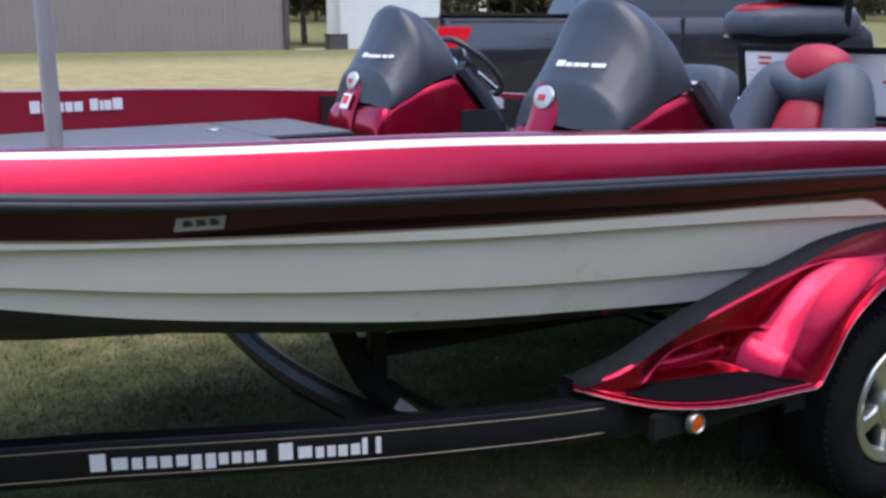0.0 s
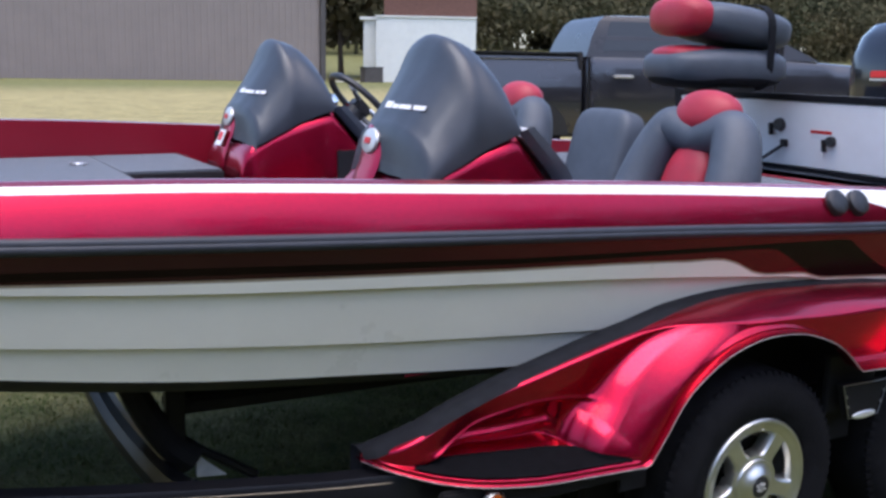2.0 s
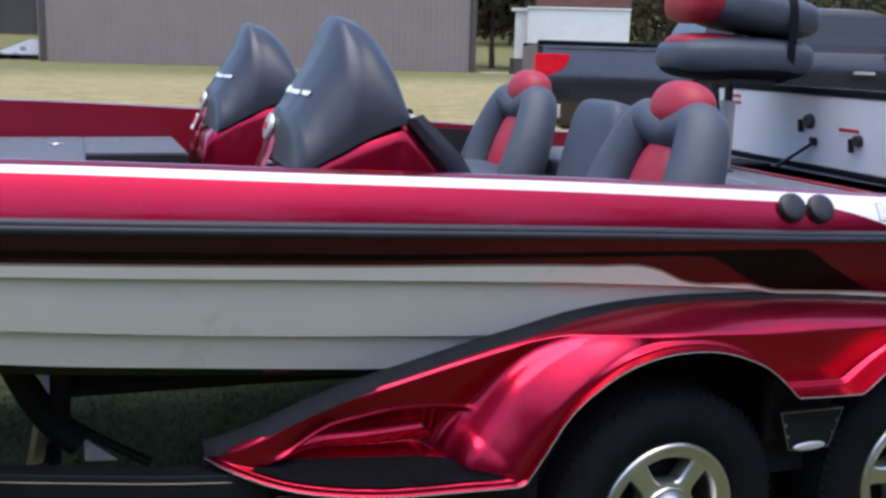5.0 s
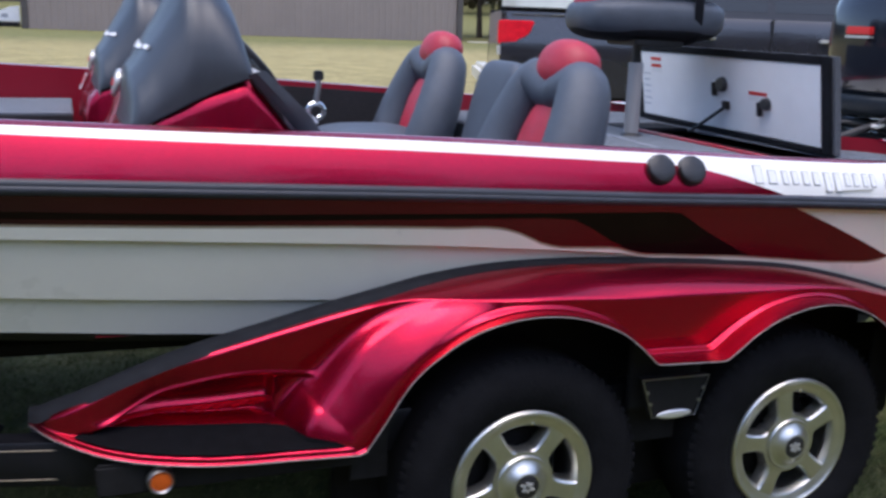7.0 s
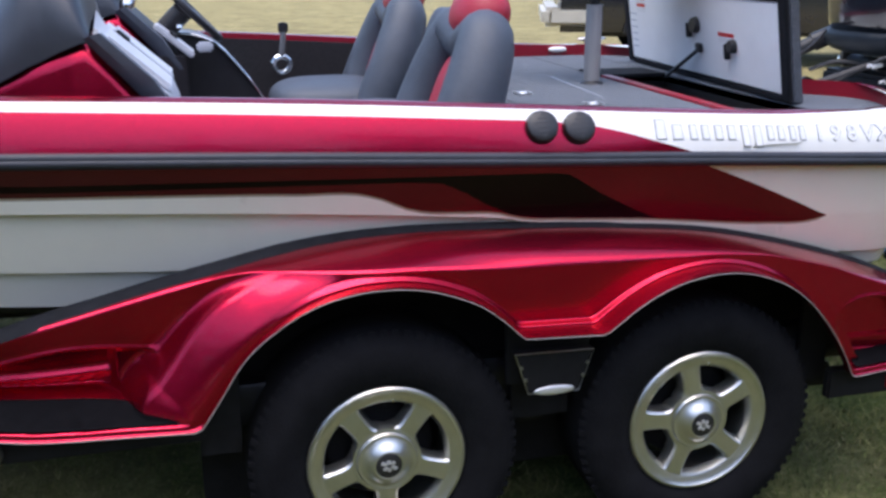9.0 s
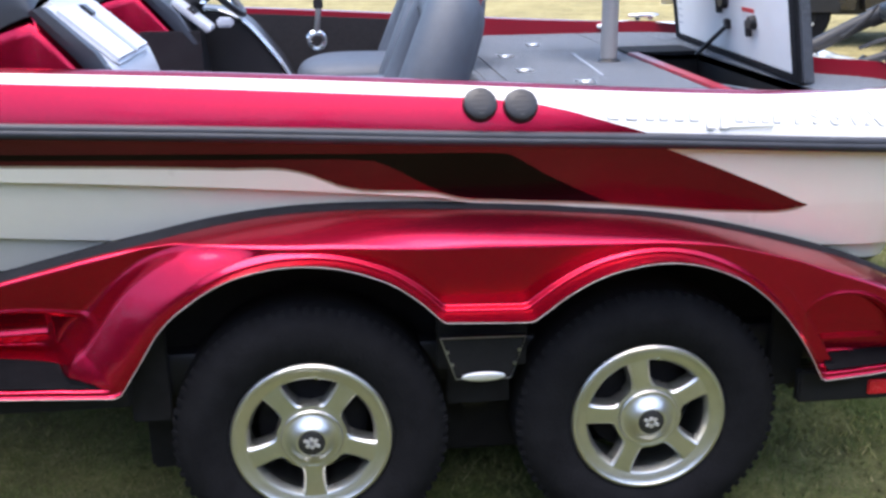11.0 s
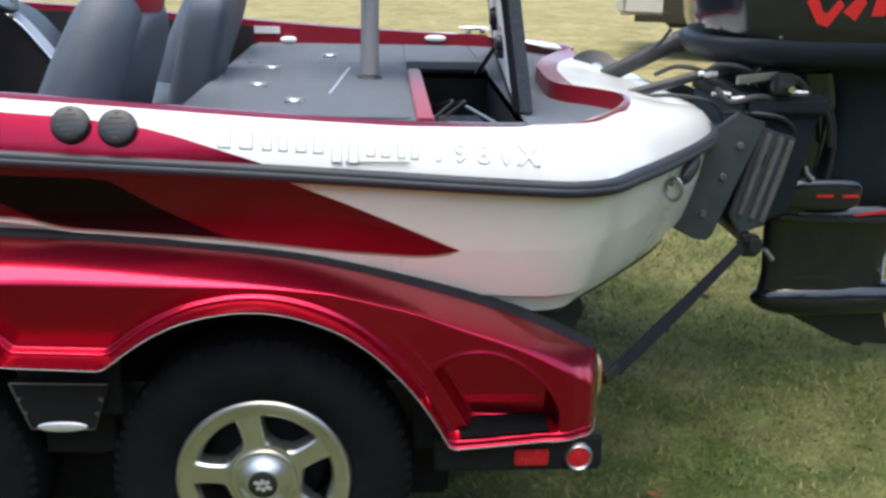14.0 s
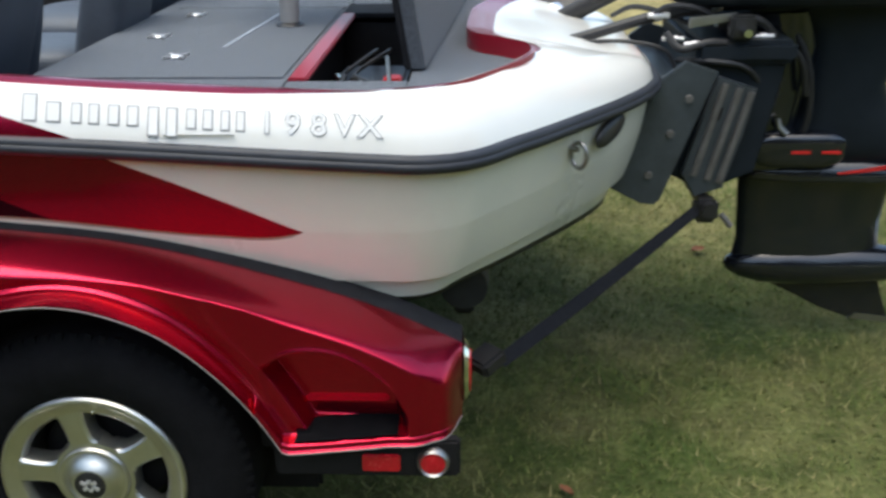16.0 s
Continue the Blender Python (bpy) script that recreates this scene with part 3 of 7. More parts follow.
lower += [hull_row(chine_z, 0.030), hull_row(lambda x: (chine_z(x) + low_z(x)) / 2, 0.030), hull_row(low_z, 0.030)]
band("cream_topside", lower, CREAM, "cream lower hull with two lapped strakes")
bottom = [lower[-1]]
for w in (0.04, 0.5, 1.0):
    bottom.append([Vector((p.x - 0.12 * w * (k >= N_SIDE), p.y + (MID - p.y) * w, p.z + (keel_z(PLAN[k].x) - p.z) * (w if w > 0.05 else 0.12))) for k, p in enumerate(lower[-1])])
band("hull_bottom", bottom, BOTTOM, "dark vee bottom of the hull")

# rub rail: a rounded black strip round the hull
rail_rows = []
for k in range(N_PLAN):
    p, n = PLAN[k], NORMAL[k]
    z = rail_z(p.x)
    row = []
    for o, h in ((0.006, 0.006), (-0.012, 0.005), (-0.018, 0.0), (-0.018, -0.008), (-0.022, -0.010), (-0.023, -0.020), (-0.016, -0.029), (0.010, -0.033)):
        q = p + n * o
        row.append(Vector((q.x, min(q.y, MID), z + h)))
    rail_rows.append(row)
rail_rows = rail_rows + [[Vector((p.x, 2 * MID - p.y, p.z)) for p in row] for row in reversed(rail_rows[:-1])]
part("rub_rail", cleaned(loft(rail_rows)), RAIL, boat, "black rubber rub rail with a grey insert", sharp=60)

# ---------------------------------------------------------------- decks inside the boat
HATCH = (1.19, 1.475, 0.56, 1.56)


def deck_piece(x0, x1, y0, y1, z, name="deck_panel", mat=None, bevel=0.004):
    part(name, boxed((x0, y0, z - 0.03), (x1, y1, z), bevel), mat or CARPET, boat)


deck_piece(0.56, 1.19, 0.20, 2.46, 1.045, "rear_deck")
deck_piece(1.19, 1.475, 0.20, 0.56, 1.045, "rear_deck")
deck_piece(1.19, 1.475, 1.56, 2.46, 1.045, "rear_deck")
part("hatch_gutter", boxed((1.19, 1.565, 1.040), (1.478, 1.78, 1.050), 0.003), BLACK_TRIM, boat, "black gutter beside the open hatch")
port_floor = [(1.475, 0.22), (1.55, 0.28), (1.64, 0.38), (1.73, 0.53), (1.775, 0.64), (1.77, 0.76), (1.70, 0.86), (1.63, 1.0), (1.63, MID)]
star_floor = [(1.475, 0.22), (1.55, 0.275), (1.64, 0.34), (1.73, 0.45), (1.80, 0.55), (1.86, 0.66), (1.86, 0.75), (1.80, 0.86), (1.69, 1.09), (1.63, MID)]
part("rear_deck", prism(port_floor + [(x, 2 * MID - y) for x, y in reversed(star_floor[:-1])], 1.015, 1.045, "z"), CARPET, boat)
deck_piece(-2.9, -1.38, 0.28, 2.38, 1.10, "front_deck")
deck_piece(-1.38, -1.02, 1.72, 2.38, 1.10, "front_deck")
part("deck_bulkhead", boxed((-1.378, 1.695, 0.80), (-1.02, 1.718, 1.094), 0.003), DARK_CARPET, boat, "dark carpeted side of the raised deck")
deck_piece(-3.5, -2.9, 0.55, 2.11, 1.10, "front_deck")
part("deck_bulkhead", boxed((0.545, 0.30, 0.73), (0.57, 2.36, 1.042), 0.003), CARPET, boat)
part("deck_bulkhead", boxed((-1.405, 0.36, 0.89), (-1.381, 1.694, 1.068), 0.003), DARK_CARPET, boat)
part("deck_bulkhead", boxed((-1.045, 1.72, 0.79), (-1.022, 2.36, 1.068), 0.003), DARK_CARPET, boat)
part("cockpit_floor", boxed((-1.03, 0.29, 0.735), (0.56, 2.37, 0.76), 0.002), DARK_CARPET, boat)
part("cockpit_floor", boxed((-1.40, 0.36, 0.89), (-1.032, 1.69, 0.91), 0.002), DARK_CARPET, boat)
for y in (0.272, 2.374):
    rows = [[(x, yy, z) for x in np.linspace(-0.85, 0.55, 30) for z in [lvl(x)]] for yy, lvl in ((y, lambda x: 0.75), (y, lambda x: top_z(x) - 0.026), (y + 0.014, lambda x: top_z(x) - 0.026), (y + 0.014, lambda x: 0.75))]
    part("cockpit_side_panel", cleaned(loft(rows)), DARK_CARPET, boat, "black carpeted cockpit side")
# hatch lids let into the rear deck, with chrome latches
part("deck_hatch", boxed((0.62, 0.58, 1.03), (1.178, 1.695, 1.049), 0.004), CARPET, boat, "wide carpeted hatch lid in the rear deck")
part("hatch_gap", boxed((0.612, 1.698, 1.044), (1.182, 1.712, 1.0475)), BIN, boat, "dark gap along the hatch")
bm = prism([(0.981, 1.561), (0.990, 1.561), (0.949, 0.959), (0.940, 0.959)], 1.0492, 1.0512, "z")
part("hatch_seam", bm, GREY_PLASTIC, boat, "pale seam across the carpet")


def latch(x, y, z):
    bm = bmesh.new()
    lathe([(0.001, 0.006), (0.013, 0.006), (0.017, 0.003), (0.017, 0.0)], (x, y, z), "z", 20, bm)
    for sx in (-1, 1):
        for sy in (-1, 1):
            box(bm, (x + sx * 0.020 - 0.010, y + sy * 0.020 - 0.007, z), (x + sx * 0.020 + 0.010, y + sy * 0.020 + 0.007, z + 0.006), 0.003, Matrix.Rotation(sx * sy * 0.7, 4, "Z"))
    part("deck_latch", bm, BRIGHT_STEEL, boat, "small bright deck latch")


for x, y, z in ((0.899, 1.93, 1.047), (0.717, 1.122, 1.050), (0.718, 1.524, 1.050), (0.853, 0.823, 1.050), (-1.48, 2.02, 1.102), (-1.75, 1.25, 1.102)):
    latch(x, y, z)

# open hatch: red flange, black bin, clutter inside
part("hatch_bin", loft([[(HATCH[0], HATCH[2], z), (HATCH[1], HATCH[2], z), (HATCH[1], HATCH[3], z), (HATCH[0], HATCH[3], z)] for z in (1.04, 0.80)], closed=True, caps=False), BIN, boat, "black liner of the open rear compartment", sharp=20)
part("hatch_floor", boxed((HATCH[0], HATCH[2], 0.78), (HATCH[1], HATCH[3], 0.81)), BIN, boat)
for lo, hi in (((HATCH[0], HATCH[2], 1.036), (HATCH[0] + 0.045, HATCH[3], 1.052)), ((HATCH[0], HATCH[3] - 0.02, 1.036), (HATCH[1], HATCH[3], 1.052))):
    part("hatch_flange", boxed(lo, hi, 0.004), INNER_RED if hi[0] < 1.3 else BLACK_TRIM, boat, "fibreglass flange of the hatch opening")
bt = thing("battery", (1.33, 1.05, 0.812), "black boat battery in the open compartment", "battery")
part("case", boxed((1.23, 0.92, 0.812), (1.43, 1.26, 0.94), 0.01), PLASTIC, bt)
part("terminal_cover", boxed((1.37, 1.00, 0.936), (1.42, 1.06, 0.954), 0.005), DECAL_RED, bt, "red terminal cover")
tagged(part("battery_cable", tube(smooth_line([(1.29, 1.0, 0.95), (1.32, 0.9, 0.97), (1.38, 0.75, 0.97), (1.42, 0.62, 0.86)]), 0.012), HOSE), "black battery cable looping through the compartment", "cable")
rod = tagged(part("gas_strut", tube([(1.26, 0.86, 0.99), (1.42, 0.62, 0.90)], 0.010), CHROME), "thin chromed rod lying in the compartment", "rod")

# raised lid of the hatch
LID_TURN = math.atan2(0.10, 1.4)


def lid_point(u, v, w):
    """u along the lid from the near end, v up, w aft."""
    lean = -0.16
    return Vector((1.472 + u * math.sin(LID_TURN) + w + lean * v, 0.655 + u * math.cos(LID_TURN), 1.05 + v))


tagged(part("gas_strut", tube([(1.425, 0.60, 1.020), (1.37, 1.15, 0.985)], 0.0055, 10), STEEL), "pale folded gas strut inside the open compartment", "strut")
for a, b in ((1.24, 0.0), (1.28, 0.05)):
    tagged(part("wire", tube(smooth_line([(a, 0.62 + b, 0.94), (a + 0.05, 0.80, 1.0 - b * 0.4), (a + 0.01, 1.0 + b, 0.96), (a + 0.09, 1.22, 0.99), (a + 0.05, 1.45, 0.93)]), 0.006, 6), HOSE), "thin dark battery wire in the open compartment", "cable", "battery wires")
lid = thing("hatch_lid", (1.5, 1.2, 1.05), "raised carpeted hatch lid with a white lined inner face", "hatch lid")


def lid_box(u0, u1, v0, v1, w0, w1, bevel=0.004):
    bm = boxed((0, 0, 0), (1, 1, 1))
    bm.free()
    bm = bmesh.new()
    box(bm, (u0, v0, w0), (u1, v1, w1), bevel)
    for v in bm.verts:
        v.co = lid_point(*v.co)
    bmesh.ops.recalc_face_normals(bm, faces=bm.faces)
    return bm


part("lid_board", lid_box(0, 1.42, 0.0, 0.345, 0.0, 0.036), CARPET, lid, "grey carpeted outer face")
part("lid_liner", lid_box(0.05, 1.37, 0.02, 0.315, -0.012, -0.001, 0.006), PANEL_WHITE, lid, "white moulded liner")
for a in ((0, 0.05, 0, 0.345), (1.37, 1.42, 0, 0.345), (0.05, 1.37, 0.315, 0.345), (0.05, 1.37, 0.0, 0.02)):
    part("lid_edge", lid_box(*a, -0.016, -0.0005, 0.004), BLACK_TRIM, lid, "black edge of the lid")
for u, v, r in ((0.67, 0.205, 0.026), (0.37, 0.15, 0.02)):
    bm = bmesh.new()
    c = lid_point(u, v, -0.012)
    lathe([(0.001, -0.022), (r, -0.022), (r * 1.2, -0.008), (r * 1.2, 0.002)], c, "x", 20, bm)
    part("lid_latch", bm, PLASTIC, lid, "black latch on the liner")
for u, v in ((0.715, 0.19), (0.40, 0.135)):
    part("latch_lever", lid_box(u, u + 0.016, v - 0.035, v + 0.02, -0.034, -0.012, 0.003), PLASTIC, lid, "black latch lever")
part("prop_foot", lid_box(0.625, 0.665, 0.105, 0.14, -0.03, -0.012, 0.004), PLASTIC, lid)
for k in range(6):
    part("print_bar", lid_box(1.29 - 0.008 * (k % 2), 1.35, 0.07 + 0.028 * k, 0.076 + 0.028 * k, -0.0132, -0.0115, 0.0), LIGHT_PLASTIC, lid, "faint line of small print")
part("lid_prop", tube([lid_point(0.64, 0.12, -0.02), lid_point(0.80, 0.0, -0.10)], 0.008, 8), PLASTIC, lid, "black prop strut")
for u0, u1, v in ((0.37, 0.49, 0.178), (1.18, 1.27, 0.275), (1.18, 1.27, 0.245)):
    part("lid_label", lid_box(u0, u1, v, v + 0.014, -0.0135, -0.0115, 0.0), DECAL_RED, lid, "small red and white warning label")
    part("lid_label_text", lid_box(u0, u1, v - 0.022, v - 0.004, -0.0132, -0.0115, 0.0), DECAL_WHITE, lid)

# ---------------------------------------------------------------- trailer
trailer = thing("boat_trailer", (0, MID, 0.0), "black tandem-axle boat trailer with red moulded fenders", "trailer")
BEAM = [(1.55, 0.10), (0.4, 0.10), (-0.9, 0.10), (-1.14, 0.14), (-1.67, 0.275), (-2.1, 0.42), (-2.56, 0.60), (-3.4, 0.95), (-4.3, 1.30)]


beam_drop = line([(-2.3, 0.0), (-1.25, 0.035), (2, 0.035)])


def beam_rows(sign, w=0.06, z0=0.455, z1=0.56):
    pts = smooth_line([(x, y, 0) for x, y in BEAM], 6)
    rows = []
    for p in pts:
        y0, y1 = p.y, p.y + w
        drop = beam_drop(p.x)
        row = [(y0 + 0.004, z0), (y0, z0 + 0.006), (y0, z1 - 0.006), (y0 + 0.004, z1), (y1, z1), (y1, z0)]
        rows.append([(p.x, y if sign > 0 else 2 * MID - y, z - drop) for y, z in row])
    return rows


for sign in (1, -1):
    part("side_beam", cleaned(loft(beam_rows(sign), closed=True, caps=True)), FRAME_PAINT, trailer, "gloss black curved side beam", sharp=40)
pin = smooth_line([(x, y, 0) for x, y in BEAM[2:]], 6)
for z in (0.473, 0.543):
    part("pinstripe", tube([(p.x, p.y - 0.0015, z - beam_drop(p.x)) for p in pin], 0.0016, 6), GOLD, trailer, "thin tan pinstripe")
part("coupler_tongue", boxed((-5.2, MID - 0.05, 0.45), (-4.1, MID + 0.05, 0.55), 0.008), FRAME_PAINT, trailer)
for x in (0.42, 1.30):
    part("cross_member", boxed((x - 0.035, 0.15, 0.31), (x + 0.035, 2.51, 0.38), 0.006), FRAME_PAINT, trailer)
for y in (0.78, 1.88):
    part("bunk", boxed((-1.48, y - 0.05, 0.505), (1.35, y + 0.05, 0.55), 0.01, pose(0, 0, 0, 0, 1.2, 0)), DARK_CARPET, trailer, "carpeted bunk board")
for y in (0.70, 1.96):
    rows = smooth_line([(-1.43, y, 0.42), (-1.495, y, 0.48), (-1.565, y, 0.60), (-1.645, y, 0.80)], 6)
    part("bunk_bracket", tube(rows, [0.044 - 0.010 * k / len(rows) for k in range(len(rows))], 10), BIN, trailer, "curved black bunk bracket")
    part("bunk_post", boxed((-1.50, y - 0.02, 0.42), (-1.45, y + 0.02, 0.74), 0.005), FRAME_PAINT, trailer)
    part("bracket_plate", prism([(-1.420, 0.362), (-1.335, 0.354), (-1.420, 0.428)], y - 0.004, y + 0.004), PLATE_PALE, trailer, "white triangular plate on the bracket")
for y in (0.70, 1.96):
    part("bracket_brace", tube([(-1.46, y, 0.475), (-1.25, y, 0.335)], 0.014, 8), FRAME_PAINT, trailer, "thin black diagonal brace")
part("cross_bow", tube(smooth_line([(-1.52, 0.34, 0.47), (-1.52, 0.6, 0.40), (-1.52, MID, 0.34), (-1.52, 2.06, 0.40), (-1.52, 2.32, 0.47)], 5), 0.045, 10), FRAME_PAINT, trailer)

# fenders
front_edge = curve([(-1.15, 0.548), (-1.0, 0.516), (-0.886, 0.502), (-0.74, 0.490), (-0.58, 0.483), (-0.445, 0.479)])
front_arch = curve([(-0.427, 0.486), (-0.38, 0.557), (-0.335, 0.628), (-0.24, 0.715), (-0.169, 0.755), (-0.10, 0.777), (0.0, 0.788), (0.10, 0.777), (0.152, 0.761), (0.217, 0.731), (0.27, 0.691), (0.315, 0.648)])
rear_arch = curve([(0.53, 0.641), (0.616, 0.704), (0.68, 0.737), (0.75, 0.757), (0.83, 0.765), (0.90, 0.757), (0.956, 0.740), (1.04, 0.697), (1.103, 0.644), (1.15, 0.592), (1.19, 0.538), (1.225, 0.480), (1.248, 0.436)])
arch_joints = line([(-0.445, 0.479), (-0.427, 0.486), (0.315, 0.648), (0.325, 0.643), (0.515, 0.637), (0.53, 0.641), (1.248, 0.436), (1.262, 0.430), (1.62, 0.432)])


def arch_z(x):
    """The lower edge of the fender."""
    if x <= -0.445:
        return front_edge(x)
    if -0.427 <= x <= 0.315:
        return front_arch(x)
    if 0.53 <= x <= 1.248:
        return rear_arch(x)
    return arch_joints(x)


fend_top = curve([(-1.16, 0.570), (-1.0, 0.645), (-0.85, 0.699), (-0.62, 0.759), (-0.45, 0.800), (-0.2, 0.846), (0.05, 0.864), (0.36, 0.856), (0.64, 0.838), (0.92, 0.806), (1.2, 0.738), (1.45, 0.655), (1.60, 0.585)])
fend_out = curve([(-1.16, 0.20), (-1.12, 0.14), (-1.05, 0.075), (-0.95, 0.02), (-0.82, -0.012), (-0.6, -0.022), (1.45, -0.022), (1.54, -0.005), (1.585, 0.04), (1.602, 0.10)])


def soft(a, b, x):
    t = min(1, max(0, (x - a) / (b - a)))
    return t * t * (3 - 2 * t)


ridge_z = curve([(-1.06, 0.535), (-0.966, 0.578), (-0.866, 0.624), (-0.80, 0.640), (-0.734, 0.650), (-0.65, 0.650), (-0.58, 0.642), (-0.515, 0.632), (-0.40, 0.61)])
pocket_z = curve([(1.18, 0.56), (1.22, 0.604), (1.26, 0.630), (1.31, 0.638), (1.36, 0.630), (1.42, 0.597), (1.47, 0.545), (1.50, 0.490), (1.6, 0.38)])
# the crease where the upright panel turns into the crown
crease_z = curve([(-0.6, 0.815), (-0.1, 0.816), (0.05, 0.816), (0.2, 0.808), (0.4, 0.798), (0.75, 0.793), (0.85, 0.792), (0.94, 0.785), (1.04, 0.772), (1.11, 0.757), (1.257, 0.702), (1.432, 0.634), (1.516, 0.586), (1.62, 0.50)])


def shoulder_z(x):
    """Where the side turns into the crown."""
    w = soft(-0.5, 0.0, x)
    zb, zt = arch_z(x), max(fend_top(x), arch_z(x) + 0.02)
    return min(max(zb + 0.026, (zt - 0.018) * (1 - w) + crease_z(x) * w), max(zt - 0.012, zb + 0.01))


def panel_y(x):
    return 0.104 * (1 - soft(-0.40, 0.02, x)) - 0.016


ARCH = np.array([(x, arch_z(x)) for x in np.linspace(-0.435, 1.25, 1800)])


def arch_far(x, z):
    """Distance to the edge of the wheel arches."""
    return float(np.sqrt(((ARCH - (x, z)) ** 2).sum(axis=1).min()))


def soft_min(a, b, k):
    h = max(k - abs(a - b), 0.0) / k
    return min(a, b) - h * h * k / 4


def fender_y(x, z):
    """How far in the fender's side lies: flared round the wheels, with moulded steps at both ends."""
    zb, out = arch_z(x), fend_out(x)
    d = arch_far(x, z)
    edge_d = max(0.085, 0.155 - 0.14 * max(0.0, x + 0.54))
    flared = -0.022 - 0.004 * soft(0.0, 0.03, d) + 0.052 * min(1.0, d / edge_d) ** 1.7 + 0.15 * max(0.0, z - 0.50) * soft(0.0, 0.11, d) + 0.085 * soft(edge_d - 0.035, edge_d + 0.030, d) + 1.2 * max(0.0, d - edge_d - 0.014)
    lipped = -0.022 + (0.040 - 0.030 * soft(0.8, 1.05, x)) * soft(0.010, 0.024, d)
    w = soft(-0.30, 0.16, x)
    f = flared * (1 - w) + lipped * w
    base = max(panel_y(x), out + 0.004 + 0.108 * soft(-1.13, -0.86, x) * (1 - soft(-0.45, -0.2, x)))
    if x < -0.9:
        base = out + 0.004 + 0.108 * soft(-1.13, -0.86, x)
    base += (0.24 - 0.16 * soft(-0.4, 0.0, x) - 0.08 * soft(0.62, 0.95, x)) * soft(-1.05, -0.85, x) * (1 - soft(1.2, 1.4, x)) * max(0.0, shoulder_z(x) - z)
    # front step under a curved ridge
    if x < -0.3:
        up = ridge_z(x)
        inside = soft(-1.06, -0.94, x) * (1 - soft(-0.40, -0.31, x))
        pit = 1 - soft(-0.632, -0.606, x)
        base += inside * ((0.010 + 0.032 * pit) * (1 - soft(up - 0.010, up, z)) - 0.005 * math.exp(-((z - up - 0.004) / 0.005) ** 2))
        base -= inside * pit * 0.012 * math.exp(-((z - 0.570 - 0.02 * (x + 0.8)) / 0.012) ** 2)
    # rear step: an arched pocket
    if x > 1.1:
        top = pocket_z(x)
        base += 0.065 * soft(1.212, 1.232, x + 0.15 * (z - 0.56)) * (1 - soft(1.470, 1.500, x)) * (1 - soft(top - 0.012, top + 0.002, z))
        base -= 0.004 * math.exp(-((z - top - 0.006) / 0.006) ** 2) * soft(1.19, 1.23, x) * (1 - soft(1.46, 1.49, x))
    y = soft_min(f + 0.2 * soft(1.10, 1.25, x) * soft(0.05, 0.08, d), base, 0.030 - 0.016 * soft(-0.3, 0.2, x))
    # the floors of the steps run out to the lower edge
    if x < -0.3 or x > 1.2:
        y = soft_min(y, out + 0.002 + max(0.0, z - zb - 0.017) * 5.0 + 0.4 * soft(-0.46, -0.36, x) * (1 - soft(1.0, 1.1, x)), 0.006)
    return max(y, out - 0.002) if x < -0.8 or x > 1.45 else y


def crown_in(x):
    """Where the crown ends under the black strip: a narrow rolled edge ahead of the wheels, a full crown over them."""
    return 0.120 + 0.045 * soft(-0.40, 0.0, x) + 0.05 * (1 - soft(-1.16, -1.0, x))


def fender_rows():
    rows = []
    xs = sorted({round(-1.155 + (2.757) * k / 640, 4) for k in range(641)} | {-0.445, -0.427, 0.315, 0.325, 0.515, 0.53, 1.248, 1.262})
    for x in xs:
        zb, zt, yo = arch_z(x), fend_top(x), fend_out(x)
        zt = max(zt, zb + 0.02)
        row = [(x, yo + 0.03, zb + 0.004), (x, yo + 0.002, zb), (x, yo - 0.003, zb + 0.004)]
        shoulder = shoulder_z(x)
        n = 96
        for k in range(1, n + 1):
            z = zb + 0.006 + (shoulder - zb - 0.006) * (k / n) ** 1.15
            row.append((x, fender_y(x, z), z))
        y0 = row[-1][1]
        reach = max(crown_in(x) - y0, 0.004)
        for k in range(1, 13):
            u = k / 12
            plain = soft(-0.55, -0.30, x) * (1 - soft(0.05, 0.45, x))
            over = (1 - math.cos(u * math.pi / 2)) * (1 - plain) + u * plain
            rise = math.sin(u * math.pi / 2) * (1 - plain) + (1 - (1 - u) ** 1.7) * plain
            row.append((x, y0 + reach * over, shoulder + (zt - 0.004 - shoulder) * rise))
        rows.append(row)
    return rows


def step_pad(x0, x1, z0, z1, tip0, tip1):
    """A non-slip pad following the floor of a step."""
    rows = []
    for i in range(41):
        x = x0 + (x1 - x0) * i / 40
        t = min(1.0, (i / 40) / tip0 if tip0 else 1.0, (1 - i / 40) / tip1 if tip1 else 1.0)
        t = math.sqrt(max(0.0, t * (2 - t)))
        zb = arch_z(x)
        row = []
        for k in range(9):
            z = zb + z0 + (z1 - z0) * k / 8 * max(t, 0.03)
            row.append((x, fender_y(x, z) - 0.003, z + 0.0035))
        rows.append([(row[0][0], row[0][1] + 0.004, row[0][2] - 0.003)] + row)
    return cleaned(loft(rows))


frows = fender_rows()
fend = part("fender", cleaned(loft(frows)), RED, trailer, "glossy red moulded fender over both wheels", sharp=80)
edge = []
for row in frows:
    x, y, z = row[-1]
    edge.append([(x, y - 0.024, z - 0.008), (x, y - 0.008, z + 0.006), (x, y + 0.02, z + 0.010), (x, y + 0.055, z + 0.004), (x, y + 0.06, z - 0.10)])
part("fender_top_trim", cleaned(loft(edge)), BLACK_TRIM, fend, "black textured strip along the fender top")
part("arch_edge", tube([Vector(r[1]) + Vector((0, -0.005, 0.001)) for r in frows], 0.0012, 6), BEAD, fend, "bright bead along the wheel arches")
part("step_pad", step_pad(-1.06, -0.475, 0.019, 0.043, 0.5, 0.45), STEP_PAD, fend, "black non-slip step pad")
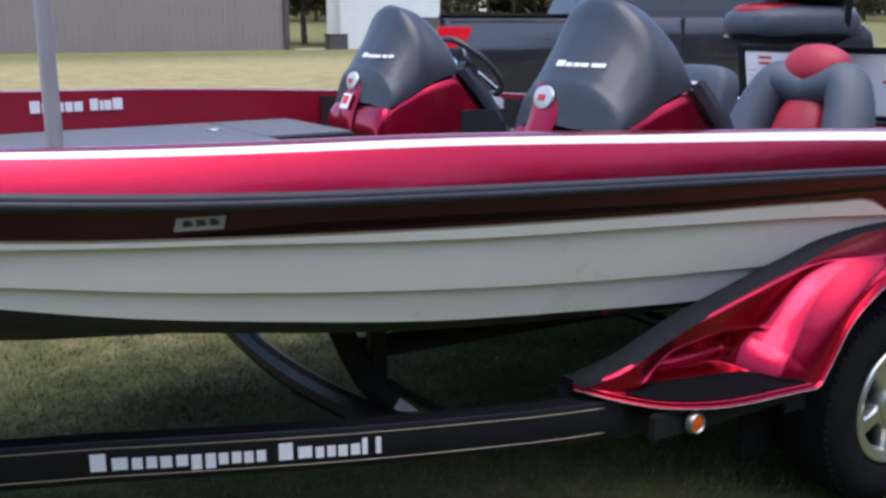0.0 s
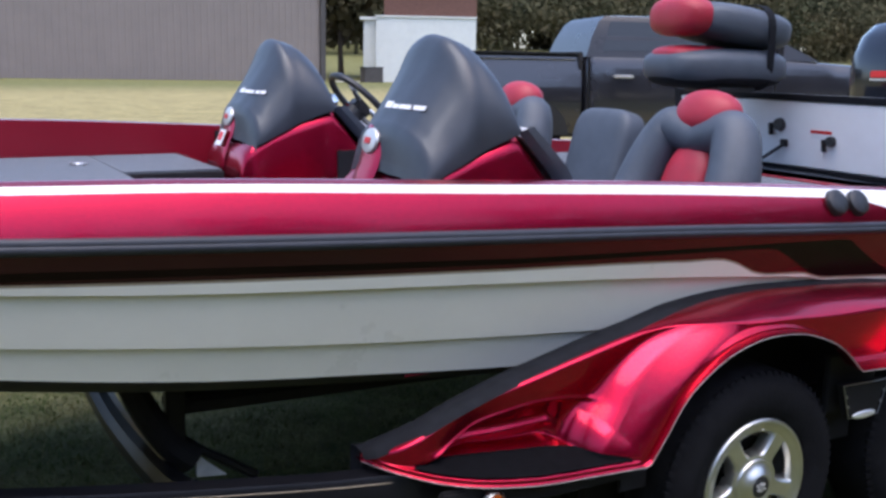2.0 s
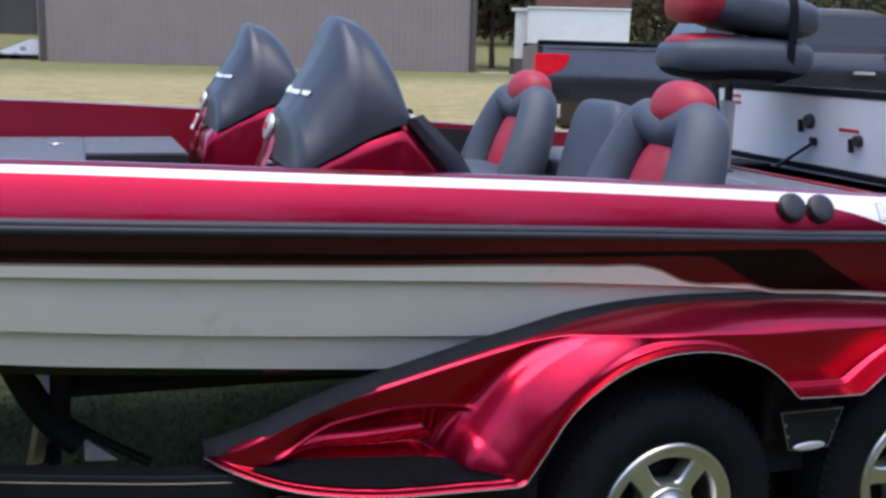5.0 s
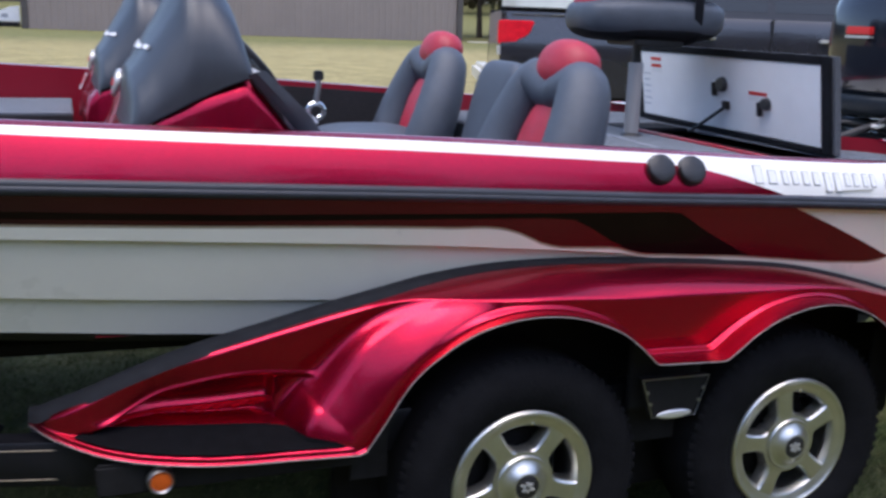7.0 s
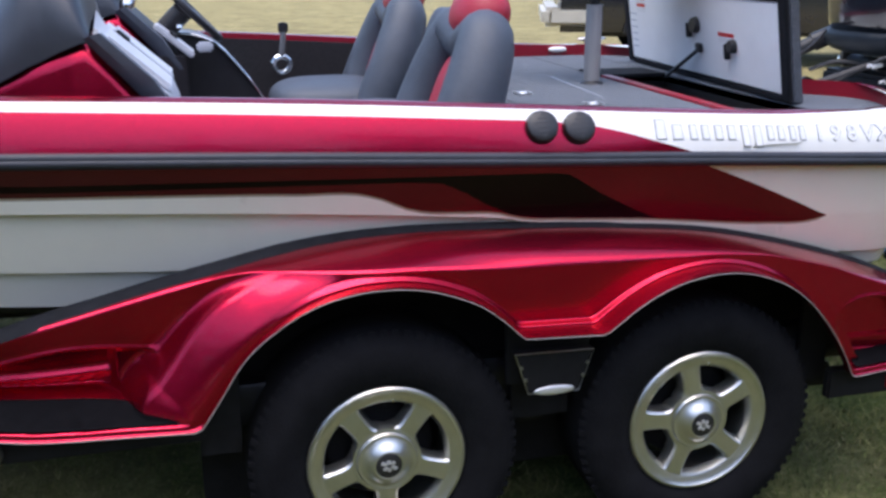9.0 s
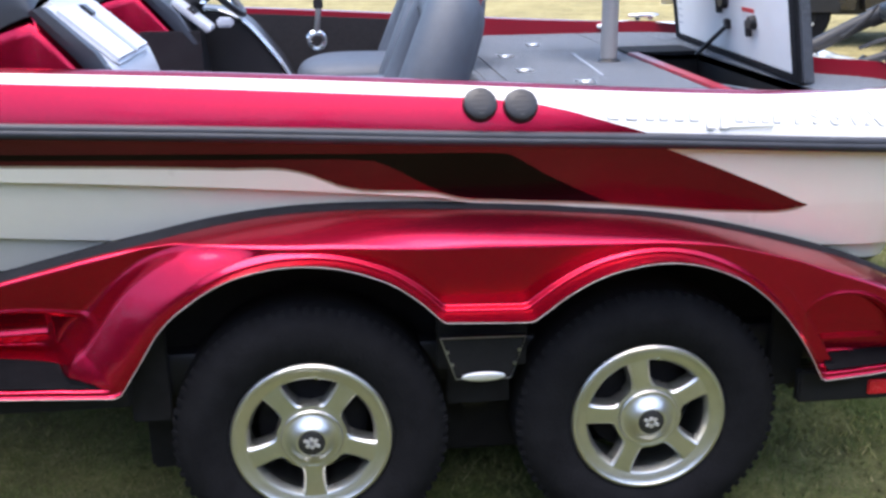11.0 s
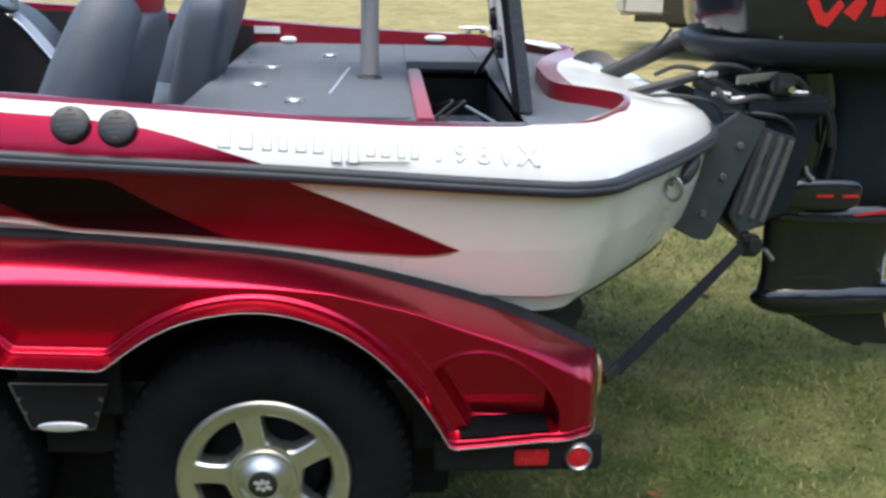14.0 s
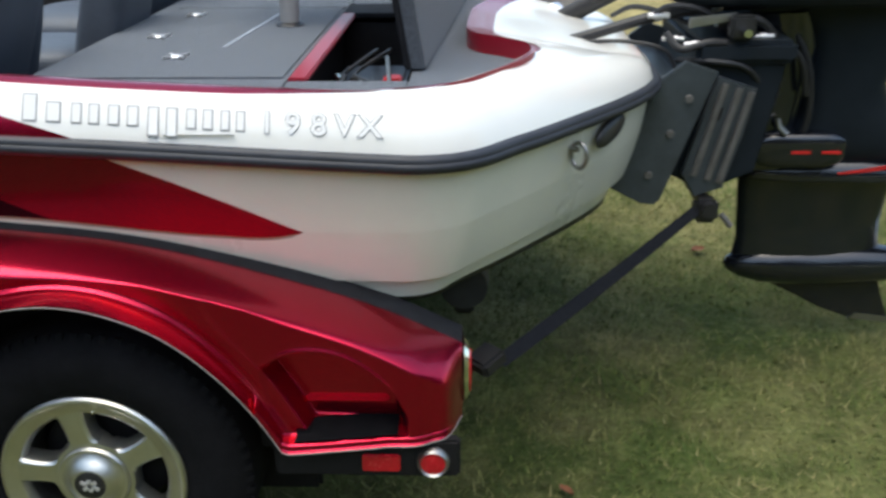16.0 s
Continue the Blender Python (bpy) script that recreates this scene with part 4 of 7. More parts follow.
part("step_pad", step_pad(1.272, 1.475, 0.019, 0.033, 0, 0), STEP_PAD, fend, "black non-slip step pad")
part("step_ridge", boxed((1.285, 0.036, 0.497), (1.455, 0.070, 0.509), 0.005), RED, fend)
# rear closing face with an oval lamp
part("fender_back", cleaned(loft([[(1.598, fend_out(1.6), 0.432), (1.606, 0.16, 0.432), (1.600, 0.25, 0.432)], [(1.600, fend_out(1.6), 0.52), (1.612, 0.16, 0.52), (1.604, 0.25, 0.52)], [(1.600, 0.165, 0.58), (1.604, 0.18, 0.582), (1.600, 0.25, 0.582)]])), RED, fend)
for mat, g, nm, lb in ((CHROME, 1.0, "lamp_bezel", "oval chrome bezel"), (RED_LENS, 0.8, "lamp_lens", "oval red tail lamp")):
    bm = bmesh.new()
    lathe([(0.001, 0.012), (0.045 * g, 0.010), (0.055 * g, 0.0)], (0, 0, 0), "x", 28, bm)
    for v in bm.verts:
        v.co = Vector((1.607 + v.co.x + (0.004 if g < 1 else 0), 0.165 + v.co.y * 0.9, 0.505 + v.co.z * 1.35))
    part(nm, bm, mat, fend, lb)
# dark wheel housings behind the wheels, with black boards added for the wells' shade
for x0, x1 in ((-0.435, -0.338), (0.338, 0.497), (1.174, 1.262)):
    part("dark_well_board", boxed((x0, 0.080, 0.36), (x1, 0.092, 0.62), 0.003), BIN, trailer, "black board added to keep the wheel well dark")
part("wheel_housing", boxed((-0.44, 0.235, 0.14), (1.27, 0.26, 0.80), 0.01), BIN, trailer, "black inner wheel housing")
# extra board blocks a see-through gap behind the rear wheel
part("wheel_housing", boxed((1.20, 0.238, 0.40), (1.58, 0.258, 0.58), 0.006), BIN, trailer)
part("skirt", boxed((-1.02, 0.03, 0.425), (-0.42, 0.05, 0.50), 0.006), BIN, trailer, "black lower skirt of the frame")
part("skirt", boxed((1.22, 0.0, 0.345), (1.60, 0.03, 0.432), 0.006), BIN, trailer, "black lower skirt of the frame")
part("mid_skirt", boxed((0.31, 0.03, 0.48), (0.53, 0.05, 0.66), 0.004), BIN, trailer)
# step between the wheels
part("mid_step", prism([(0.314, 0.584), (0.518, 0.580), (0.482, 0.474), (0.350, 0.477)], -0.022, 0.005, "y", 0.004), BIN, trailer, "black trapezoid step between the wheels")
part("mid_step_edge", tube([(0.314, -0.024, 0.584), (0.518, -0.024, 0.580), (0.482, -0.024, 0.474), (0.350, -0.024, 0.477), (0.314, -0.024, 0.584)], 0.0017, 6), STEEL, trailer, "bright edge of the step")
bm = bmesh.new()
cushion((0.416, -0.026, 0.482), (0.106, 0.012, 0.025), 2.0, None, bm, 12)
part("mid_step_plate", bm, BRIGHT_STEEL, trailer, "small polished plate")
for x, z in ((0.330, 0.548), (0.341, 0.515), (0.502, 0.546), (0.491, 0.513)):
    part("step_bolt", lathe([(0.0005, -0.005), (0.004, -0.005), (0.005, 0.0)], (x, -0.023, z), "y", 10), STEEL, trailer)


def round_lamp(x, z, y, r, lens, label):
    b = part("lamp_bezel", lathe([(r * 0.80, -0.010), (r * 0.92, -0.015), (r * 1.06, -0.008), (r * 1.1, 0.004)], (x, y, z), "y", 28), STEEL, trailer, "round chrome bezel")
    part("lamp_lens", lathe([(0.0005, -0.0125), (r * 0.5, -0.012), (r * 0.84, -0.010)], (x, y, z), "y", 28), lens, b, label)


round_lamp(-0.886, 0.462, 0.012, 0.028, AMBER, "round amber side marker")
round_lamp(1.545, 0.385, -0.002, 0.031, RED_LENS, "round red side marker")
part("reflector", boxed((1.40, -0.008, 0.362), (1.478, 0.0, 0.402), 0.003), RED_LENS, trailer, "rectangular red reflector")


# wheels
def wheel(x):
    w = thing("wheel", (x, 0.1, 0.33), "black trailer tyre on a five-spoke machined alloy rim", "wheel", "trailer wheels")
    c = (x, 0, 0.33)
    tyre = [(0.193, 0.015), (0.198, 0.004), (0.206, -0.002), (0.23, -0.012), (0.265, -0.018), (0.295, -0.012), (0.315, 0.002), (0.327, 0.016), (0.333, 0.03), (0.335, 0.10), (0.333, 0.17), (0.325, 0.19), (0.29, 0.21), (0.22, 0.20), (0.195, 0.185)]
    t = part("tyre", lathe(tyre, c, "y", 72), TYRE, w, "black tyre with a plain sidewall", sharp=60)
    rim = [(0.197, 0.012), (0.1965, 0.000), (0.192, -0.005), (0.186, -0.006), (0.183, -0.003), (0.170, 0.001), (0.162, 0.003), (0.1575, 0.006), (0.1500, 0.020), (0.1490, 0.026), (0.158, 0.034), (0.166, 0.05), (0.163, 0.12), (0.17, 0.16)]
    part("rim", lathe(rim, c, "y", 72), ALLOY, w, "satin alloy rim with a flat outer face", sharp=28)
    bm = bmesh.new()
    for k in range(72):
        m = Matrix.Translation(c) @ Matrix.Rotation(2 * math.pi * k / 72, 4, "Y") @ Matrix.Translation((0.3235, 0.007, 0))
        e = [bm.verts.new(m @ Vector(p)) for p in ((-0.016, -0.006, -0.008), (0.010, 0.006, -0.009), (0.010, 0.006, 0.005), (-0.016, -0.006, 0.004), (-0.016, 0.004, -0.008), (0.008, 0.02, -0.009), (0.008, 0.02, 0.005), (-0.016, 0.004, 0.004))]
        for f in ((0, 1, 2, 3), (0, 4, 5, 1), (1, 5, 6, 2), (2, 6, 7, 3), (3, 7, 4, 0)):
            bm.faces.new([e[q] for q in f])
    bmesh.ops.recalc_face_normals(bm, faces=bm.faces)
    part("tread", bm, TYRE, t, "row of shoulder tread blocks")
    part("brake_drum", lathe([(0.0005, 0.085), (0.12, 0.085), (0.135, 0.095), (0.135, 0.15)], c, "y", 40), BIN, w, "dark brake drum behind the spokes")
    for n in range(5):
        a = math.radians((-90 if x < 0.4 else 102) + 72 * n)
        m = Matrix.Translation((x, 0, 0.33)) @ Matrix.Rotation(-a, 4, "Y")
        rows = []
        for r, hw, yf in ((0.070, 0.040, 0.006), (0.083, 0.030, 0.005), (0.089, 0.0255, 0.005), (0.105, 0.0240, 0.004), (0.125, 0.0245, 0.003), (0.146, 0.0265, 0.003), (0.153, 0.029, 0.003), (0.158, 0.034, 0.0035), (0.166, 0.040, 0.004)):
            rows.append([m @ Vector(p) for p in ((r, yf + 0.045, -hw * 1.12), (r, yf + 0.007, -hw * 1.05), (r, yf + 0.0035, -hw * 0.98), (r, yf, -hw * 0.78), (r, yf, hw * 0.78), (r, yf + 0.0035, hw * 0.98), (r, yf + 0.007, hw * 1.05), (r, yf + 0.045, hw * 1.12))])
        part("spoke", cleaned(loft(rows, closed=True, caps=True)), ALLOY, w, sharp=30)
    part("hub_plate", lathe([(0.088, 0.04), (0.0865, 0.012), (0.0845, 0.005), (0.078, 0.004), (0.074, 0.007), (0.070, 0.008)], c, "y", 60), ALLOY, w, sharp=25)
    part("hub", lathe([(0.076, 0.02), (0.0755, 0.002), (0.072, -0.003), (0.066, -0.002), (0.058, -0.005), (0.050, -0.012), (0.043, -0.019), (0.036, -0.023), (0.0325, -0.022)], c, "y", 48), ALLOY, w, "domed alloy hub cap", sharp=30)
    h = part("hub_badge", lathe([(0.0005, -0.023), (0.030, -0.023), (0.033, -0.021)], c, "y", 32), PLASTIC, w, "round black hub badge")
    for turned, reach in ((25, 0.021), (-35, 0.017), (85, 0.015)):
        bm = boxed((-reach, -0.0255, -0.0045), (reach, -0.0225, 0.0045), 0.001)
        bmesh.ops.transform(bm, matrix=Matrix.Translation(c) @ Matrix.Rotation(radians(turned), 4, "Y"), verts=bm.verts)
        part("badge_bar", bm, SILVER, h, "plain silver bar")
    part("valve_stem", tube([(x + 0.02, 0.03, 0.33 + 0.168), (x + 0.018, 0.002, 0.33 + 0.158)], 0.004, 8), CHROME, w)
    return w


for x in (0.0, 0.836):
    wheel(x)
axle = part("axle", tube([(0, 0.18, 0.33), (0, 2.48, 0.33)], 0.03), FRAME_PAINT, trailer)
part("axle", tube([(0.836, 0.18, 0.33), (0.836, 2.48, 0.33)], 0.03), FRAME_PAINT, trailer)
for x in (0.0, 0.836):
    w = thing("wheel", (x, 2.56, 0.33), "black trailer tyre on the far side of the trailer", "wheel", "trailer wheels")
    part("tyre", lathe([(0.19, 0.0), (0.32, 0.0), (0.335, 0.03), (0.335, 0.17), (0.32, 0.20), (0.19, 0.20)], (x, 2.46, 0.33), "y", 48), TYRE, w)
    part("rim", lathe([(0.0005, 0.05), (0.14, 0.05), (0.19, 0.0)], (x, 2.46, 0.33), "y", 32), ALLOY, w)

# tie-down strap from the trailer to the transom
sa, sb = Vector((1.686, 0.262, 0.472)), Vector((2.285, 1.02, 0.575))
n = 10
rows = []
across = (sb - sa).cross(Vector((0.5, 2.4, -1.05))).normalized()
for k in range(n + 1):
    t = k / n
    p = sa.lerp(sb, t) - Vector((0, 0, 0.006 * math.sin(math.pi * t)))
    wd = 0.0165 + 0.001 * math.sin(5 * t)
    rows.append([p - across * wd, p - across * wd * 0.98 + Vector((0.002, 0.002, 0)), p + across * wd * 0.98 + Vector((0.002, 0.002, 0)), p + across * wd])
strap = thing("tie_down_strap", sa, "black webbing strap pulled tight from trailer to transom", "strap")
part("webbing", loft(rows, closed=True, caps=True), WEBBING, strap)
part("ratchet", boxed((1.62, 0.24, 0.45), (1.69, 0.31, 0.49), 0.008, pose(0, 0, 0, 0, -20, 40)), PLASTIC, strap, "black buckle")

# ---------------------------------------------------------------- fittings on the hull side
def hull_side(x, h, out=0.0):
    """A place on the cap's flank: h from 0 at the rail to 1 at the crest."""
    return Vector((x, SIDE_Y + side_off(x) + 0.012 * h + 0.045 * h * h - out, rail_z(x) + (top_z(x) - rail_z(x)) * h))


for x in (0.435, 0.533):
    c = hull_side(x, 0.56)
    v = thing("vent", c, "round black plastic vent cap on the gunwale", "vent", "gunwale vents")
    tilt = pose(0, 0, 0, -30, 0, 0)
    bm = lathe([(0.0005, -0.020), (0.032, -0.020), (0.039, -0.016), (0.042, -0.006), (0.042, 0.012)], (0, 0, 0), "y", 36)
    bmesh.ops.transform(bm, matrix=Matrix.Translation(c) @ tilt, verts=bm.verts)
    part("vent_cap", bm, PLASTIC, v)
    for k in range(6):
        bm = boxed((-0.030 + 0.01 * abs(k - 2.5), -0.0206, -0.027 + k * 0.011 - 0.002), (0.030 - 0.01 * abs(k - 2.5), -0.0190, -0.027 + k * 0.011 + 0.002))
        bmesh.ops.transform(bm, matrix=Matrix.Translation(c) @ tilt, verts=bm.verts)
        part("slat", bm, PLASTIC, v)


def plain_wordmark(parent, start, step, up, out, widths, heights, mat, depth=0.004, gap=0.25, name="wordmark_bar"):
    """Lettering reduced to plain upright bars: widths and heights of each, along step and up."""
    p = Vector(start)
    step, up, out = Vector(step), Vector(up), Vector(out).normalized()
    for w, (low, high) in zip(widths, heights):
        if low < high:
            a, b = p, p + step * w * (1 - gap)
            bm = bmesh.new()
            base = [a + up * low, b + up * low, b + up * high, a + up * high]
            v0 = [bm.verts.new(q) for q in base]
            v1 = [bm.verts.new(q + out * depth) for q in base]
            bm.faces.new(v1)
            for k in range(4):
                bm.faces.new((v0[k], v0[(k + 1) % 4], v1[(k + 1) % 4], v1[k]))
            bmesh.ops.recalc_face_normals(bm, faces=bm.faces)
            bmesh.ops.bevel(bm, geom=[e for e in bm.edges], offset=min(0.002, depth * 0.4), segments=1, affect="EDGES", clamp_overlap=True)
            part(name, bm, mat, parent)
        p = p + step * w


# raised wordmark on the white quarter, and the model number in letters
mark = thing("hull_wordmark", hull_side(0.97, 0.5), "raised white wordmark with grey outlines, drawn as plain bars", "emblem")
face_up = (hull_side(0.9, 0.72) - hull_side(0.9, 0.22)).normalized()
face_out = Vector((0, -face_up.z, face_up.y)).normalized()
go = (hull_side(1.45, 0.4) - hull_side(0.75, 0.4)).normalized()
x = 0.735
for w, low, high in ((0.098, 0, 0.056), (0.072, 0, 0.042), (0.078, 0, 0.042), (0.076, -0.018, 0.042), (0.068, 0, 0.042), (0.062, 0, 0.042)):
    along = (hull_side(x + w, 0.32) - hull_side(x, 0.32)).normalized()
    base = hull_side(x, 0.32)
    stem = w * 0.30
    for off, lo2, hi2 in ((0.08 * w, low, high), (0.56 * w, 0.0 if low == 0 else low, min(high, 0.042))):
        at = base + along * off
        plain_wordmark(mark, at, along, face_up, face_out, [stem], [(lo2, hi2)], LETTER_EDGE, 0.0016, 0.0, "bar_outline")
        plain_wordmark(mark, at + along * 0.0025 + face_out * 0.0012, along, face_up, face_out, [stem - 0.0050], [(lo2 + 0.0026, hi2 - 0.0026)], LETTER_WHITE, 0.0015, 0.0)
    x += w
bm_line = part("underline", prism([(1.02, 0), (1.16, 0), (1.16, 0.004), (1.02, 0.004)], 0, 0.003, "y"), SILVER, mark)
bm_line.matrix_basis = Matrix.Translation(hull_side(1.02, 0.18) - Vector((1.02, 0.003, 0)))


def letter(char, place, size, right, up, out, mat, depth, parent, grow=0.0016, name="letter"):
    """One raised character in the built-in font, turned to lie on a face."""
    c = bpy.data.curves.new("letter", "FONT")
    c.body, c.size, c.extrude, c.align_x, c.offset = char, size, depth, "CENTER", grow
    tmp = bpy.data.objects.new("letter", c)
    me = bpy.data.meshes.new_from_object(tmp)
    bpy.data.objects.remove(tmp)
    m = Matrix((Vector(right).normalized(), Vector(up).normalized(), Vector(out).normalized())).transposed().to_4x4()
    m.translation = place
    me.transform(m @ Matrix.Diagonal((1.02, 1.0, 1.0, 1.0)))
    me.materials.append(mat)
    ob = new(name, me)
    ob.parent = parent
    ob.matrix_parent_inverse = parent.matrix_basis.inverted()
    return ob


number = thing("model_number", hull_side(1.33, 0.5), "raised white model number with grey outlines on the quarter", "emblem")
for k, char in enumerate("198VX"):
    letter(char, hull_side(1.223 + 0.0503 * k, 0.33), 0.062, go, face_up, face_out, LETTER_EDGE, 0.0016, number, 0.0022, "letter_outline")
    letter(char, hull_side(1.223 + 0.0503 * k, 0.33), 0.062, go, face_up, face_out, LETTER_WHITE, 0.0026, number, 0.0006)

# trailer beam wordmark
tmark = thing("trailer_wordmark", (-2.0, 0.38, 0.5), "white wordmark drawn as plain bars on the black trailer beam", "decal")
run = [p for p in smooth_line([(x, y, 0) for x, y in BEAM[4:7]], 12)]


def beam_at(x):
    ys = sorted((p.x, p.y) for p in smooth_line([(q[0], q[1], 0) for q in BEAM], 6))
    return float(np.interp(x, [a for a, b in ys], [b for a, b in ys]))


x = -2.335
for w, lo, hi in ((0.098, 0, 1), (0.066, 0, 0.66), (0.074, 0, 0.66), (0.066, -0.22, 0.66), (0.062, 0, 0.66), (0.060, 0, 0.66), (0.024, 0, 0), (0.094, 0, 1), (0.058, 0, 0.66), (0.064, 0, 0.66), (0.036, 0, 1), (0.036, 0, 1)):
    if hi:
        z0 = 0.487 - beam_drop(x)
        for u0, u1, lo2, hi2 in ((0.04, 0.37, lo, hi), (0.50, 0.83, lo, min(hi, 0.7))):
            if w < 0.04 and u0 == 0.50:
                continue
            a, b = (Vector((x + w * u, beam_at(x + w * u) - 0.0005, 0)) for u in (u0, u1))
            bm = bmesh.new()
            q = [bm.verts.new((p.x, p.y - d, z0 + h * 0.043)) for d in (0, 0.0015) for p, h in ((a, lo2), (b, lo2), (b, hi2), (a, hi2))]
            bm.faces.new(q[4:])
            for k in range(4):
                bm.faces.new((q[k], q[(k + 1) % 4], q[4 + (k + 1) % 4], q[4 + k]))
            part("wordmark_bar", bm, DECAL_WHITE, tmark)
    x += w * 0.9

# registration sticker on the red band
st = thing("registration_sticker", (-2.14, 0.2, 1.1), "small pale registration sticker on the dark red band", "sticker")
sp = [Vector(p) for p in ((-2.19, 0, 1.094), (-2.09, 0, 1.091), (-2.084, 0, 1.119), (-2.184, 0, 1.122))]
bm = bmesh.new()
qs = []
for d in (0.001, -0.002):
    for p in sp:
        qs.append(bm.verts.new((p.x, SIDE_Y + side_off(p.x) + inset_of(p.x, p.z) - 0.0015 + d, p.z)))
bm.faces.new(qs[4:])
for k in range(4):
    bm.faces.new((qs[k], qs[(k + 1) % 4], qs[4 + (k + 1) % 4], qs[4 + k]))
part("sticker_face", bm, material("pale_sticker", (0.24, 0.25, 0.21), 0.5, vary=0.1, scale=60), st)
for k in range(3):
    a = sp[0].lerp(sp[1], 0.14 + 0.27 * k) + Vector((0.004, 0, 0.009))
    y = SIDE_Y + side_off(a.x) + inset_of(a.x, a.z)
    part("sticker_bar", boxed((a.x, y - 0.0055, a.z), (a.x + 0.02, y - 0.0030, a.z + 0.013)), PLASTIC, st)


# ---------------------------------------------------------------- consoles
def console(cy, badge_y, dash, label):
    """A console with a peaked canvas boot; cy is its middle, badge_y that of the red badge panel."""
    c = thing("console", (-0.7, cy, 0.76), label, "console", "boat consoles")
    base = []
    for x, h, w in ((-0.985, 1.10, 0.225), (-0.965, 1.17, 0.235), (-0.93, 1.205, 0.238), (-0.87, 1.242, 0.24), (-0.78, 1.283, 0.245), (-0.68, 1.315, 0.25), (-0.63, 1.328, 0.25), (-0.58, 1.275, 0.25), (-0.52, 1.20, 0.25), (-0.46, 1.13, 0.25)):
        row = []
        for k in range(15):
            a = math.pi * k / 14
            flare = 1.12 if k in (0, 14) else 1.0
            row.append((x, cy - w * flare * math.copysign(abs(math.cos(a)) ** 0.3, math.cos(a)), 0.76 + (h - 0.76) * (0.0 if k in (0, 14) else abs(math.sin(a)) ** 0.07)))
        base.append(row)
    base.insert(0, [(-0.99, p[1], 0.76) for p in base[0]])
    part("console_body", cleaned(loft(base)), RED, c, "red metal-flake console moulding", sharp=45)
    # canvas boot over the windscreen
    low = line([(-0.97, 1.185), (-0.93, 1.198), (-0.80, 1.265), (-0.64, 1.315), (-0.60, 1.32)])
    stations = [(-0.945, 1.235, 0.236), (-0.935, 1.305, 0.240), (-0.912, 1.350, 0.243), (-0.879, 1.405, 0.242), (-0.846, 1.460, 0.246), (-0.82, 1.512, 0.246), (-0.803, 1.556, 0.243), (-0.790, 1.574, 0.240), (-0.752, 1.573, 0.238), (-0.715, 1.561, 0.242), (-0.681, 1.534, 0.246), (-0.648, 1.488, 0.248), (-0.628, 1.428, 0.248), (-0.615, 1.365, 0.246)]
    hs, ws = curve([(s[0], s[1]) for s in stations]), curve([(s[0], s[2]) for s in stations])

    def boot(x, a):
        z0, cw, sw = low(x), math.cos(a), math.sin(a)
        tall = hs(x) - z0
        y = cy - ws(x) * math.copysign(abs(cw) ** 0.85, cw) + 0.02 * abs(sw) ** 3
        return Vector((x + 0.018 * abs(cw) ** 2 * (x < -0.7) * min(1, (-0.7 - x) / 0.1), y, z0 + tall * abs(sw) ** 0.95 + 0.0015 * math.sin(17 * a + 25 * x) * sw))

    xs = list(np.linspace(stations[0][0], stations[-1][0], 40))
    rows = [[boot(x, math.pi * k / 40) for k in range(41)] for x in xs]
    part("windscreen_boot", cleaned(loft(rows)), COVER, c, "charcoal canvas cover over the console windscreen", sharp=70)
    part("boot_hem", cleaned(loft([rows[0], [p + Vector((-0.006, 0, -0.03)) for p in rows[0]]])), COVER, c)
    for side in (0, 40):
        part("boot_cord", tube([r[side] for r in rows], 0.0018, 6), BLACK_TRIM, c, "hem cord of the boot")
    flat = [(p, (xs[i], math.pi * k / 40)) for i, r in enumerate(rows) for k, p in enumerate(r)]

    def on_boot(y, z, out=0.0):
        """The place on the front of the boot at that y and z, and its normal."""
        p, (x, a) = min(flat, key=lambda f: (f[0].y - y) ** 2 + (f[0].z - z) ** 2 + 0.02 * (f[0].x + 0.95) ** 2)
        n = (boot(x + 0.004, a) - boot(x - 0.004, a)).cross(boot(x, a + 0.02) - boot(x, a - 0.02)).normalized()
        if n.x > 0:
            n = -n
        return Vector((p.x, y, z)) + n * out, n

    # red badge panel at the front, over the hem of the boot
    rows = []
    for z, fx in ((1.08, -0.998), (1.14, -0.990), (1.19, -0.972), (1.22, -0.958), (1.26, -0.948), (1.30, -0.936), (1.325, -0.928), (1.333, -0.918)):
        half = 0.065 if z < 1.32 else 0.050
        rows.append([(fx + 0.30 * max(0.0, abs(d) - 0.04), badge_y + d, z) for d in np.linspace(-half, half, 9)])
    part("badge_panel", cleaned(loft(rows)), RED, c, "red panel at the front of the boot")
    face = pose(0, 0, 0, 0, 14, 0)
    bm = lathe([(0.0005, -0.005), (0.030, -0.005), (0.043, -0.002), (0.046, 0.006)], (0, 0, 0), "x", 28)
    bmesh.ops.transform(bm, matrix=Matrix.Translation((-0.948, badge_y, 1.285)) @ face @ Matrix.Diagonal((1, 1.0, 0.82, 1)), verts=bm.verts)
    b = part("round_badge", bm, SILVER, c, "round silver badge")
    bm = boxed((-0.002, -0.016, -0.009), (0.002, 0.016, 0.009), 0.001)
    bmesh.ops.transform(bm, matrix=Matrix.Translation((-0.9545, badge_y, 1.286)) @ face, verts=bm.verts)
    part("badge_mark", bm, DECAL_RED, b)
    if badge_y > MID:
        bm = boxed((-0.0015, -0.034, -0.032), (0.0015, 0.034, 0.032), 0.001)
        bmesh.ops.transform(bm, matrix=Matrix.Translation((-0.978, badge_y, 1.205)) @ pose(0, 0, 0, 0, 24, 0), verts=bm.verts)
        q = part("square_sticker", bm, DECAL_WHITE, c, "square white and red sticker")
